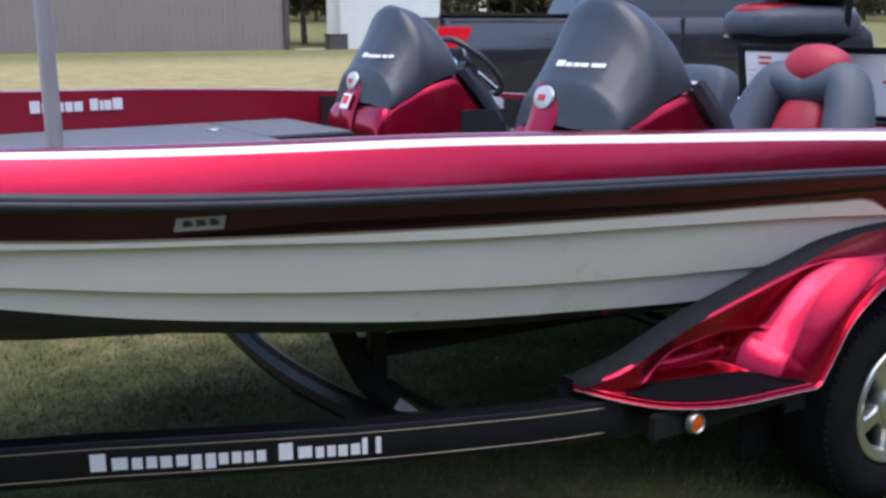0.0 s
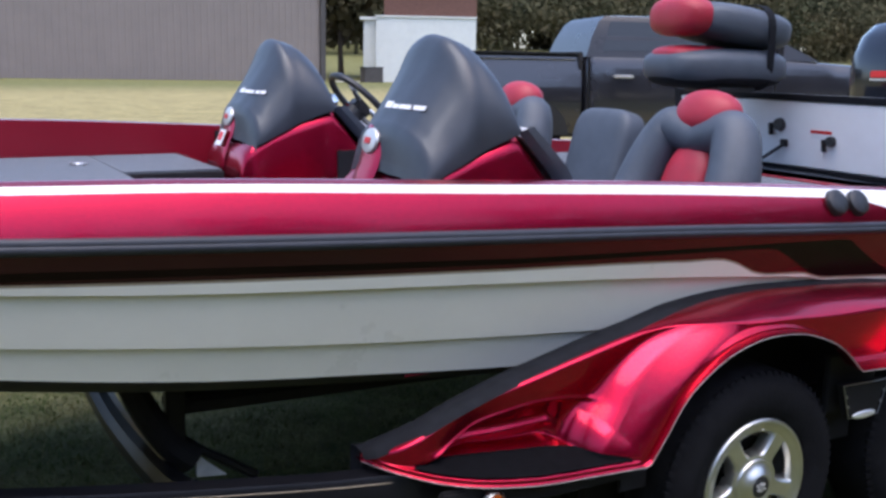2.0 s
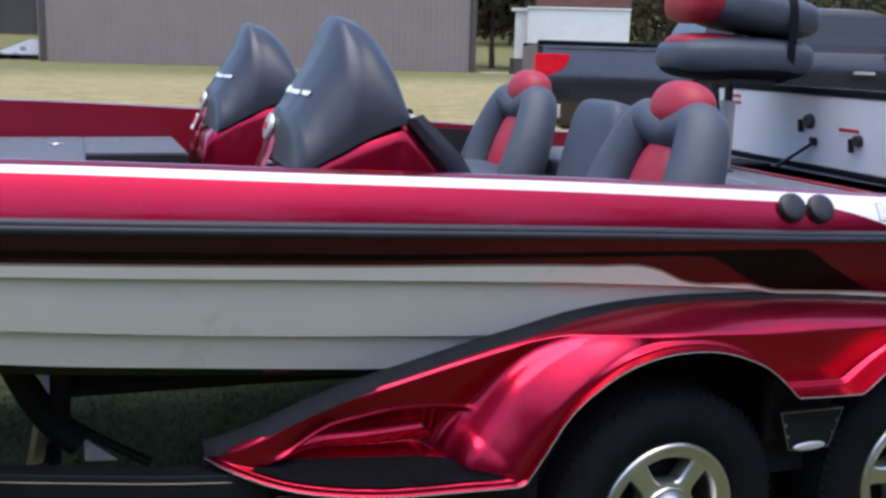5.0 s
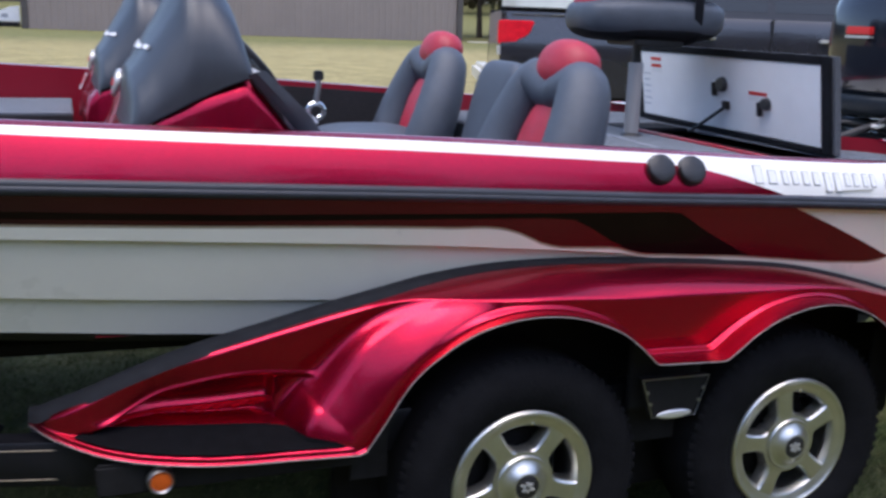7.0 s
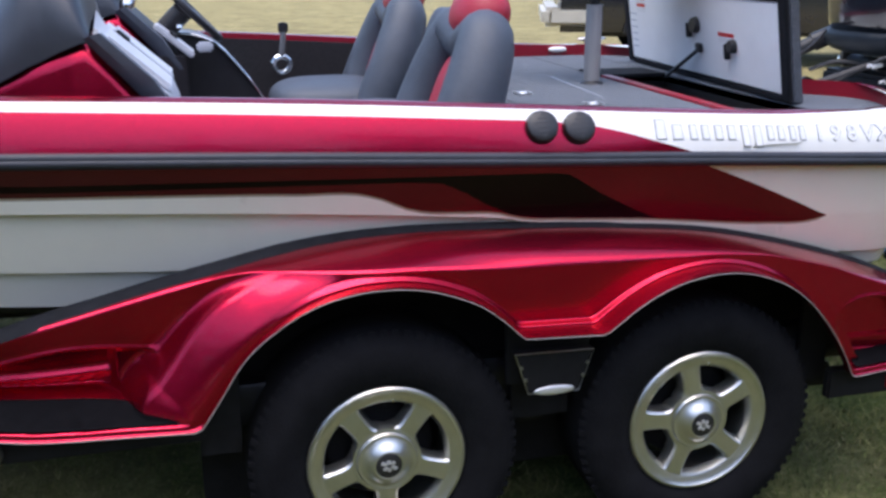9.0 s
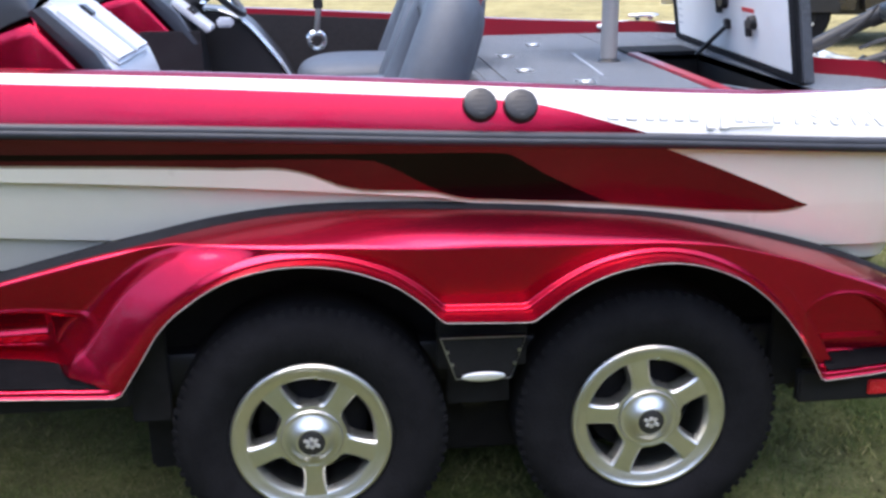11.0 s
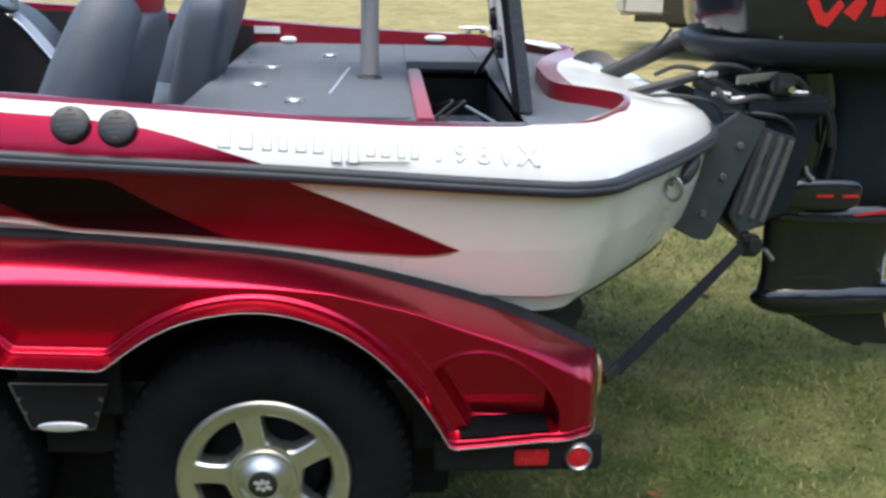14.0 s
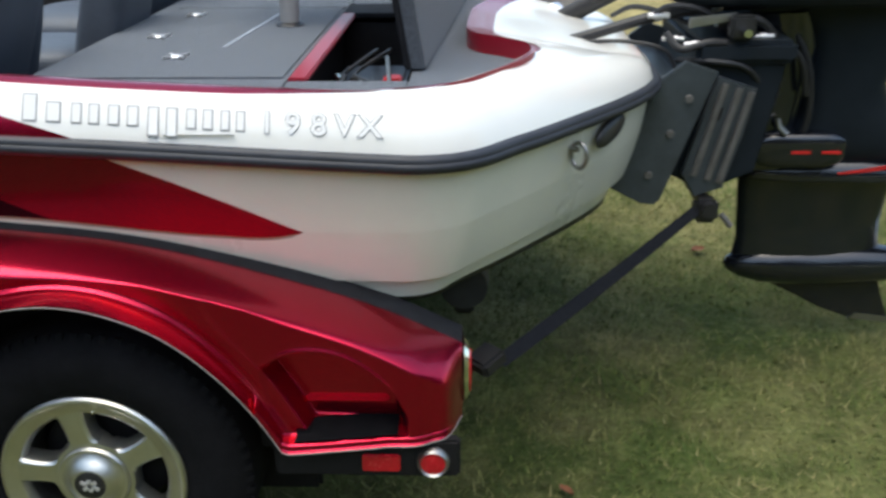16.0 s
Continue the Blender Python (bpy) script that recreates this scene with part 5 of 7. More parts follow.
        bm = boxed((-0.0035, -0.020, -0.012), (-0.001, 0.024, 0.022), 0.001)
        bmesh.ops.transform(bm, matrix=Matrix.Translation((-0.978, badge_y, 1.205)) @ pose(0, 0, 0, 0, 24, 0), verts=bm.verts)
        part("sticker_mark", bm, DECAL_RED, q)
    # wordmark on the canvas as plain bars
    y = badge_y - 0.064
    for w, h in ((0.046, 1.0), (0.034, 0.66), (0.036, 0.66), (0.035, 0.66), (0.032, 0.66), (0.030, 0.66)):
        yy = y + 0.075 - w * 0.5
        p, n = on_boot(yy, 1.375, 0.003)
        bm = boxed((-0.0015, -w * 0.41, 0), (0.0015, w * 0.43, 0.021 * h), 0.0008)
        side = Vector((0, 0, 1)).cross(n).normalized()
        m = Matrix((n, side, n.cross(side))).transposed().to_4x4()
        m.translation = p
        bmesh.ops.transform(bm, matrix=m, verts=bm.verts)
        part("wordmark_bar", bm, DECAL_WHITE, c)
        y -= w
    # rear face and dash
    part("dash_frame", cleaned(loft([[(-0.612, cy + d, 1.38 - abs(d) * 0.3) for d in (-0.235, -0.12, 0, 0.12, 0.235)], [(-0.600, cy + d, 1.335) for d in (-0.245, -0.12, 0, 0.12, 0.245)], [(-0.447, cy + d, 1.19) for d in (-0.248, -0.12, 0, 0.12, 0.248)], [(-0.425, cy + d, 1.13) for d in (-0.248, -0.12, 0, 0.12, 0.248)], [(-0.40, cy + d, 0.76) for d in (-0.248, -0.12, 0, 0.12, 0.248)]])), dash, c, "moulded dash panel behind the windscreen")
    strip = [[(-0.632, cy - 0.245, 1.325), (-0.612, cy - 0.264, 1.334), (-0.590, cy - 0.264, 1.340), (-0.586, cy - 0.235, 1.338)], [(-0.535, cy - 0.25, 1.22), (-0.51, cy - 0.266, 1.225), (-0.478, cy - 0.266, 1.230), (-0.474, cy - 0.235, 1.228)], [(-0.455, cy - 0.25, 1.12), (-0.425, cy - 0.266, 1.12), (-0.412, cy - 0.266, 1.123), (-0.408, cy - 0.235, 1.12)]]
    part("console_edge", cleaned(loft(strip)), VINYL, c, "dark slanting edge of the console")
    return c


def shift_front(ob, s):
    """Draws the front of a console in, leaving its back where it is."""
    for child in ob.children:
        for v in child.data.vertices:
            if v.co.x < -0.62:
                v.co.x += s * min(1.0, (-0.62 - v.co.x) / 0.14)
        for sub_part in child.children:
            for v in sub_part.data.vertices:
                if v.co.x < -0.62:
                    v.co.x += s


port_console = console(0.585, 0.655, LIGHT_PLASTIC, "red console with a charcoal canvas boot over its windscreen")
# glovebox lid on the passenger console
gb = part("glovebox_lid", boxed((-0.10, -0.20, -0.012), (0.10, 0.20, 0.012), 0.010), LIGHT_PLASTIC, port_console, "light grey glovebox lid")
gb.matrix_basis = Matrix.Translation((-0.515, 0.590, 1.258)) @ pose(0, 0, 0, 0, 42, 0)
# raised darker strip colours in the groove's shade; no groove is cut
part("groove_shade_strip", boxed((-0.092, 0.0, 0.0105), (0.096, 0.035, 0.0135), 0.001), GREY_PLASTIC, gb, "darker strip giving the shade of a groove down the lid")
part("glovebox_latch", boxed((-0.085, -0.005, 0.012), (-0.045, 0.04, 0.02), 0.003), PLASTIC, gb, "dark latch")
shift_front(port_console, 0.03)
helm = console(1.83, 1.87, PLASTIC, "red helm console with a charcoal canvas boot and steering wheel")
part("helm_side", boxed((-0.62, 1.565, 0.76), (-0.40, 1.579, 1.17), 0.004), PLASTIC, helm, "black inner side of the helm")

# gauges and steering wheel on the helm
for d in (-0.14, 0.0, 0.14):
    g = part("gauge", lathe([(0.0005, 0.012), (0.034, 0.012), (0.04, 0.016), (0.044, 0.010), (0.044, -0.01)], (0, 0, 0), "x", 24), CHROME, helm, "round chrome-rimmed gauge")
    g.matrix_basis = Matrix.Translation((-0.595, 1.84 + d, 1.335)) @ pose(0, 0, 0, 0, 12, 0)
tilt = Matrix.Translation((-0.385, 1.86, 1.325)) @ pose(0, 0, 0, 0, 46, 0)
ringp = [tilt @ Vector((0.165 * math.cos(2 * math.pi * k / 40), 0.165 * math.sin(2 * math.pi * k / 40), 0)) for k in range(41)]
sw = part("steering_wheel", tube(ringp, 0.014, 10, caps=False), PLASTIC, helm, "dark three-spoke steering wheel")
bm = boxed((-0.04, -0.04, -0.04), (0.04, 0.04, 0.01), 0.012)
bmesh.ops.transform(bm, matrix=tilt, verts=bm.verts)
part("hub", bm, PLASTIC, sw)
for a in (90, 210, 330):
    v = Vector((math.cos(math.radians(a)), math.sin(math.radians(a)), 0))
    part("spoke", tube([tilt @ (v * 0.03), tilt @ (v * 0.16)], [0.012, 0.008], 8), CHROME, sw, "bright spoke")
part("column", tube([tilt @ Vector((0, 0, -0.03)), tilt @ Vector((0, 0, -0.19))], 0.04, 14), PLASTIC, sw)
tl = thing("throttle_lever", (0.0, 2.2, 1.0), "chrome ring-ended lever on the starboard cockpit side", "lever")
ringp = [(0.0 + 0.034 * math.cos(2 * math.pi * k / 28), 2.26, 1.055 + 0.034 * math.sin(2 * math.pi * k / 28)) for k in range(29)]
part("ring", tube(ringp, 0.014, 10, caps=False), CHROME, tl, "chrome ring")
part("shaft", tube([(0.0, 2.26, 1.09), (0.012, 2.26, 1.17), (0.012, 2.27, 1.215)], [0.014, 0.012, 0.015], 10), STEEL, tl)
part("grip", boxed((-0.008, 2.25, 1.19), (0.034, 2.285, 1.235), 0.006), PLASTIC, tl, "dark grip")
arc = smooth_line([(-0.44, 1.88, 1.225), (-0.36, 1.88, 1.215), (-0.28, 1.88, 1.175), (-0.21, 1.88, 1.10), (-0.13, 1.88, 0.99), (-0.08, 1.88, 0.88), (-0.07, 1.88, 0.77)], 5)
# chrome tube stands in for the highlight on the pod's rounded edge
part("pod_edge_highlight", tube(arc, 0.007, 10), CHROME, helm, "bright line put in as the highlight along the helm pod")
part("helm_pod_top", cleaned(loft([[p + Vector((0, d, h)) for p in arc] for d, h in ((0.012, 0.002), (0.02, 0.008), (0.10, 0.008), (0.11, -0.01))])), GREY_PLASTIC, helm, "blue-grey top of the helm pod")
sp = part("switch_panel", boxed((-0.085, -0.08, -0.012), (0.085, 0.08, 0.012), 0.006), LIGHT_PLASTIC, helm, "light grey switch panel")
sp.matrix_basis = Matrix.Translation((-0.44, 1.70, 1.215)) @ pose(0, 0, 0, 0, 40, 0)
for dy in (-0.045, 0.0, 0.045):
    part("switch", boxed((-0.03, dy - 0.014, 0.012), (0.005, dy + 0.014, 0.020), 0.003), PLASTIC, sp, "black rocker switch")
part("trim_switch", boxed((-0.36, 1.72, 1.165), (-0.30, 1.78, 1.20), 0.008), LIGHT_PLASTIC, helm)
part("key_switch", lathe([(0.0005, 0.012), (0.012, 0.012), (0.016, 0.0)], (-0.42, 1.83, 1.25), "z", 16), CHROME, helm)
part("helm_pod", prism([(p.x, p.z) for p in arc] + [(-0.60, 0.77), (-0.60, 1.24)], 1.885, 2.20, "y", 0.01), PLASTIC, helm, "black helm pod")


# ---------------------------------------------------------------- seats
def bucket_seat(cy, x0, label):
    s = thing("bucket_seat", (x0, cy, 0.76), label, "seat", "cockpit seats")
    lean = pose(0, 0, 0, 0, 20, 0)

    def at(u, v, w):
        """u across, v up the backrest, w towards the bow."""
        return Vector((x0, cy, 0.98)) + lean @ Vector((-w, u * 1.06, v))

    # grey horseshoe bolster
    path = smooth_line([(u, v, 0) for u, v in ((-0.215, -0.08), (-0.212, 0.08), (-0.185, 0.22), (-0.142, 0.310), (-0.08, 0.305), (0, 0.285), (0.08, 0.305), (0.142, 0.310), (0.185, 0.22), (0.212, 0.08), (0.215, -0.08))], 6)
    pts, rad = [], []
    for k, p in enumerate(path):
        t = k / (len(path) - 1)
        pts.append(at(p.x, p.y, 0.03))
        rad.append(0.060 + 0.042 * (2 * abs(t - 0.5)) ** 0.8)
    part("bolster", cleaned(tube(pts, rad, 18)), VINYL, s, "charcoal padded horseshoe bolster", sharp=80)
    bm = cushion((0, 0, 0), (0.10, 0.40, 0.46), 3.5)
    bmesh.ops.transform(bm, matrix=Matrix.Translation(at(0, 0.13, -0.03)) @ lean, verts=bm.verts)
    part("backrest", bm, VINYL, s, "charcoal backrest shell", sharp=80)
    bm = cushion((0, 0, 0), (0.10, 0.215, 0.36), 2.6)
    bmesh.ops.transform(bm, matrix=Matrix.Translation(at(0, 0.09, 0.025)) @ lean, verts=bm.verts)
    part("backrest_insert", bm, RED_VINYL, s, "red padded insert", sharp=80)
    bm = cushion((0, 0, 0), (0.16, 0.27, 0.175), 2.3)
    bmesh.ops.transform(bm, matrix=Matrix.Translation(at(0, 0.372, 0.025)) @ lean, verts=bm.verts)
    part("headrest", bm, RED_VINYL, s, "red padded headrest", sharp=80)
    part("seat_cushion", cushion((x0 - 0.22, cy, 0.93), (0.50, 0.50, 0.19), 3.0), VINYL, s, "charcoal seat cushion", sharp=80)
    part("seat_insert", cushion((x0 - 0.21, cy, 0.943), (0.40, 0.24, 0.155), 3.0), RED_VINYL, s, "red seat insert", sharp=80)
    part("seat_box", boxed((x0 - 0.45, cy - 0.25, 0.761), (x0 + 0.10, cy + 0.25, 0.88), 0.02), CARPET, s)
    return s


bucket_seat(0.735, 0.340, "charcoal and red bucket seat with a padded headrest")
bucket_seat(2 * MID - 0.735 + 0.08, 0.390, "charcoal and red bucket seat with a padded headrest behind the helm")
step_seat = thing("centre_seat", (0.4, MID + 0.02, 0.76), "charcoal centre seat back between the bucket seats", "seat")
bm = cushion((0, 0, 0), (0.14, 0.36, 0.50), 5)
bmesh.ops.transform(bm, matrix=Matrix.Translation((0.50, 1.40, 1.08)) @ pose(0, 0, 0, 0, 14, 0), verts=bm.verts)
part("backrest", bm, VINYL, step_seat, sharp=80)
part("seat_cushion", cushion((0.22, 1.40, 0.92), (0.42, 0.40, 0.16), 4), VINYL, step_seat, sharp=80)


# ---------------------------------------------------------------- pedestal seats
def pole(x, y, z0, z1, label, name="seat_pole", r=0.0295):
    p = thing(name, (x, y, z0), label, "pedestal")
    part("tube", tube([(x, y, z0), (x, y, z1)], r, 20), POLE_STEEL, p, "brushed steel tube")
    part("base_ring", lathe([(0.028, 0.012), (0.034, 0.010), (0.042, 0.004), (0.044, 0.0)], (x, y, z0), "z", 24), PLASTIC, p, "dark base ring")
    return p


rear_pole = pole(1.06, MID, 1.049, 1.335, "brushed steel seat pole on the rear deck")
pole(-2.246, 1.05, 1.10, 1.75, "brushed steel seat pole on the front deck", r=0.022)
part("upper_post", tube([(1.06, MID, 1.33), (1.06, MID, 1.42)], 0.017, 14), PLASTIC, rear_pole, "dark upper post")
fs = thing("folding_seat", (1.12, 1.42, 1.42), "folded charcoal and red fishing seat on the rear pole", "seat")
turn = pose(0, 0, 0, 0, 0, -8)
at = Matrix.Translation((1.14, 1.43, 0)) @ turn
bm = cushion((0, 0, 0), (0.60, 0.44, 0.17), 3.4)
bmesh.ops.transform(bm, matrix=at @ Matrix.Translation((0, 0, 1.505)), verts=bm.verts)
part("seat_cushion", bm, VINYL, fs, "charcoal seat cushion", sharp=80)
bm = cushion((0, 0, 0), (0.585, 0.43, 0.14), 3.0)
bmesh.ops.transform(bm, matrix=at @ Matrix.Translation((0.0, 0, 1.480)), verts=bm.verts)
part("seat_shell", bm, BLACK_TRIM, fs, "black plastic shell under the cushion", sharp=80)
bm = bmesh.new()
ringp = [(0.13, 0.215 * math.copysign(abs(math.cos(t)) ** 0.5, math.cos(t)), 1.59 + 0.185 * math.copysign(abs(math.sin(t)) ** 0.5, math.sin(t))) for t in (2 * math.pi * k / 32 for k in range(32))]
loft([[(x + o, y * g, 1.59 + (z - 1.59) * g) for x, y, z in ringp] for o, g in ((-0.018, 1.0), (-0.018, 1.02), (0.018, 1.02), (0.018, 1.0), (-0.018, 1.0))], closed=True, bm=bm)
bmesh.ops.transform(bm, matrix=at, verts=bm.verts)
part("strap", cleaned(bm), WEBBING, fs, "dark strap holding the folded seat", sharp=60)
bm = cushion((0, 0, 0), (0.30, 0.30, 0.09), 3.0)
bmesh.ops.transform(bm, matrix=at @ Matrix.Translation((-0.13, 0, 1.555)), verts=bm.verts)
part("seat_insert", bm, RED_VINYL, fs, "red top panel", sharp=80)
bm = cushion((0, 0, 0), (0.52, 0.42, 0.17), 3.2)
bmesh.ops.transform(bm, matrix=at @ Matrix.Translation((0.06, 0, 1.685)) @ pose(0, 0, 0, 0, 8, 0), verts=bm.verts)
part("backrest", bm, VINYL, fs, "charcoal backrest folded flat", sharp=80)
bm = cushion((0, 0, 0), (0.17, 0.36, 0.17), 2.8)
bmesh.ops.transform(bm, matrix=at @ Matrix.Translation((-0.19, 0, 1.72)), verts=bm.verts)
part("headrest", bm, RED_VINYL, fs, "red headrest", sharp=80)
part("swivel_plate", boxed((1.0, 1.25, 1.40), (1.22, 1.47, 1.425), 0.006), PLASTIC, fs)

# deck fittings on the far gunwale
def cleat(x, y, z, label):
    c = thing("cleat", (x, y, z), label, "cleat", "gunwale cleats")
    part("cleat_bar", cushion((x, y, z + 0.022), (0.15, 0.026, 0.02), 2.4, None, None, 12), CHROME, c)
    for d in (-0.03, 0.03):
        part("cleat_foot", boxed((x + d - 0.012, y - 0.012, z), (x + d + 0.012, y + 0.012, z + 0.018), 0.004), CHROME, c)


cleat(1.51, 2.405, 1.098, "chrome pull-up cleat on the far gunwale")
tagged(part("deck_light", cushion((1.335, 2.404, 1.074), (0.092, 0.03, 0.026), 2.5, None, None, 12), PANEL_WHITE), "oval white light on the far gunwale", "light")
tagged(part("deck_light", cushion((0.70, 2.36, 1.063), (0.07, 0.036, 0.028), 2.5, None, None, 12), PANEL_WHITE), "rounded white fitting on the rear deck", "light")
fsk = thing("far_side_sticker", (0.62, 2.41, 1.10), "small white label on the red inner gunwale", "sticker")
part("label_face", boxed((0.55, 2.400, 1.085), (0.66, 2.404, 1.115)), DECAL_WHITE, fsk)
# wordmark decal on the far inner side of the bow, as plain bars
kd = thing("bow_decal", (-1.93, 2.4, 1.19), "white two-word decal drawn as plain bars on the red inner side", "decal")
x = -2.09
for w, hi in ((0.044, 1.1), (0.018, 0.9), (0.034, 0.9), (0.036, 0.9), (0.034, 0.9), (0.040, 0.9), (0.022, 0), (0.038, 1.1), (0.018, 0.9), (0.034, 0.9), (0.046, 1.1)):
    yy = 2 * MID - (SIDE_Y + side_off(x) + 0.106) - 0.004
    if hi:
        part("wordmark_bar", boxed((x, yy - 0.002, 1.172), (x + w * 0.84, yy, 1.172 + 0.043 * hi), 0.0008), DECAL_WHITE, kd)
    x += w
part("oval_mark", cushion((-1.87, 2.389, 1.158), (0.11, 0.004, 0.026), 2, None, None, 10), DECAL_WHITE, kd)

# ---------------------------------------------------------------- stern: bracket, outboard, fittings
jp = thing("jack_plate", (2.2, MID, 0.6), "blue-grey aluminium jack plate bolted between transom and motor", "bracket")


def slanted(points, y0, y1, bevel=0.004):
    return prism(points, y0, y1, "y", bevel)


for y0 in (0.985, 2 * MID - 1.005):
    part("side_plate", slanted([(2.012, 0.640), (2.100, 0.594), (2.140, 0.590), (2.156, 0.606), (2.290, 0.972), (2.200, 1.003), (2.134, 0.952)], y0, y0 + 0.02), PLATE_GREY, jp, "slotted blue-grey side plate")
    for z in (0.68, 0.80, 0.90):
        x = 2.100 + (z - 0.64) * 0.44
        part("bolt", lathe([(0.0005, -0.008), (0.010, -0.008), (0.012, 0.0)], (x, y0, z), "y", 12), WORN_ALLOY, jp)
for y0 in (1.03, 2 * MID - 1.05):
    part("clamp_plate", slanted([(2.222, 0.668), (2.262, 0.600), (2.342, 0.626), (2.387, 0.786), (2.412, 0.915), (2.304, 0.950)], y0, y0 + 0.03), PLATE_GREY, jp, "worn grey clamp bracket")
    for d in (0.0, 0.040, 0.074):
        part("clamp_rib", slanted([(2.245 + d, 0.668 - d * 0.3), (2.262 + d, 0.662 - d * 0.3), (2.330 + d, 0.930 - d * 0.3), (2.313 + d, 0.934 - d * 0.3)], y0 - 0.014, y0 + 0.001), WORN_ALLOY, jp, "worn tan-grey rib of the clamp bracket")
    part("slot", slanted([(2.300, 0.830), (2.312, 0.827), (2.322, 0.862), (2.310, 0.865)], y0 - 0.003, y0 + 0.001, 0.0), BIN, jp, "dark adjusting slot")
part("cross_plate", boxed((2.09, 1.0, 0.64), (2.19, 1.66, 0.94), 0.01, pose(0, 0, 0, 0, 17, 0)), PLATE_GREY, jp)
part("bracket_core", prism([(2.14, 0.68), (2.30, 0.60), (2.44, 0.66), (2.50, 0.98), (2.25, 1.0)], 1.075, 2 * MID - 1.075, "y", 0.008), MOTOR_GREY, jp, "dark core of the bracket")
part("pivot_tube", tube([(2.30, 0.97, 0.575), (2.30, 1.69, 0.575)], 0.022, 14), PLASTIC, jp, "lower pivot tube")
part("strap_hook", boxed((2.26, 0.99, 0.53), (2.33, 1.05, 0.60), 0.012), PLASTIC, jp)
part("grease_tube", tube([(2.335, 0.99, 0.56), (2.365, 0.985, 0.525)], 0.009, 10), WORN_ALLOY, jp)

om = thing("outboard_motor", (2.65, MID, 0.05), "large black two-stroke outboard motor with red decals", "outboard motor")


def section(x0, x1, w, z, n=28, p=3.2):
    """One level of a streamlined body: ends at x0 and x1, half-width w."""
    c, a = (x0 + x1) / 2, (x1 - x0) / 2
    e = 2 / p
    return [(c + a * math.copysign(abs(math.cos(t)) ** e, math.cos(t)), MID + w * math.copysign(abs(math.sin(t)) ** e, math.sin(t)), z) for t in (2 * math.pi * k / n for k in range(n))]


cowl = [section(*s) for s in ((2.22, 2.92, 0.235, 1.20), (2.15, 2.97, 0.262, 1.215), (2.13, 2.99, 0.268, 1.26), (2.115, 3.0, 0.27, 1.36), (2.11, 3.0, 0.268, 1.48), (2.12, 2.99, 0.26, 1.58), (2.16, 2.96, 0.24, 1.67), (2.22, 2.89, 0.20, 1.73), (2.36, 2.76, 0.12, 1.76), (2.5, 2.64, 0.02, 1.768))]
part("cowl", cleaned(loft(cowl, closed=True)), MOTOR, om, "glossy black engine cowl", sharp=60)
belt = [section(*s) for s in ((2.32, 2.86, 0.17, 1.118), (2.20, 2.93, 0.225, 1.125), (2.155, 2.955, 0.245, 1.14), (2.125, 2.97, 0.262, 1.165), (2.115, 2.975, 0.266, 1.20), (2.13, 2.965, 0.258, 1.218))]
part("lower_cowl", cleaned(loft(belt, closed=True, caps=True)), MOTOR_GREY, om, "charcoal lower cowl belt", sharp=60)
leg = [section(*s) for s in ((2.50, 3.20, 0.07, 0.625, 24, 2.6), (2.53, 3.10, 0.10, 0.665, 24, 2.8), (2.58, 2.98, 0.108, 0.72, 24, 3), (2.61, 2.905, 0.112, 0.79, 24, 3.2), (2.62, 2.865, 0.115, 0.88, 24, 3.4), (2.62, 2.885, 0.12, 0.96, 24, 3.4), (2.60, 2.93, 0.13, 1.04, 24, 3.4), (2.46, 2.98, 0.16, 1.14, 24, 3.4))]
part("midsection", cleaned(loft(leg, closed=True)), MOTOR_GREY, om, "charcoal exhaust midsection", sharp=60)
part("steering_arm_housing", cushion((2.48, MID, 0.95), (0.30, 0.20, 0.34), 3), MOTOR, om)
part("swivel_bracket", cleaned(loft([section(2.36, 2.60, 0.11, 0.62, 20, 3), section(2.40, 2.62, 0.12, 0.80, 20, 3), section(2.42, 2.66, 0.12, 1.0, 20, 3), section(2.36, 2.62, 0.15, 1.10, 20, 3)], closed=True, caps=True)), MOTOR, om, "black swivel bracket", sharp=50)
plate = [section(*s) for s in ((2.455, 3.20, 0.085, 0.572, 28, 2.6), (2.445, 3.24, 0.105, 0.580, 28, 2.6), (2.445, 3.24, 0.105, 0.600, 28, 2.6), (2.455, 3.22, 0.095, 0.625, 28, 2.6), (2.52, 3.12, 0.08, 0.640, 28, 2.4))]
part("cavitation_plate", cleaned(loft(plate, closed=True, caps=True)), MOTOR, om, "flat anti-ventilation plate", sharp=40)
lowerleg = [section(*s) for s in ((2.462, 2.96, 0.055, 0.60, 24, 2.2), (2.468, 2.945, 0.05, 0.50, 24, 2.1), (2.474, 2.935, 0.045, 0.42, 24, 2.0), (2.478, 2.94, 0.05, 0.36, 24, 2.0), (2.47, 2.95, 0.058, 0.31, 24, 2.0), (2.46, 2.96, 0.055, 0.25, 24, 2.0))]
part("gearcase_leg", cleaned(loft(lowerleg, closed=True, caps=True)), MOTOR, om, "gloss black gearcase leg", sharp=60)
part("torpedo", lathe([(0.0005, 2.446), (0.022, 2.456), (0.046, 2.495), (0.064, 2.56), (0.073, 2.66), (0.074, 2.80), (0.068, 2.92), (0.058, 2.985), (0.0005, 2.985)], (0, MID, 0.268), "x", 28), MOTOR, om, "bullet-shaped gearcase", sharp=60)
skeg = [(2.54, 0.235), (2.60, 0.200), (2.69, 0.155), (2.78, 0.108), (2.88, 0.072), (3.0, 0.058), (3.014, 0.066), (2.975, 0.16), (2.945, 0.27), (2.56, 0.27)]
part("skeg", prism(skeg, MID - 0.011, MID + 0.011, "y", 0.006), MOTOR, om, "swept skeg with a scuffed tip")
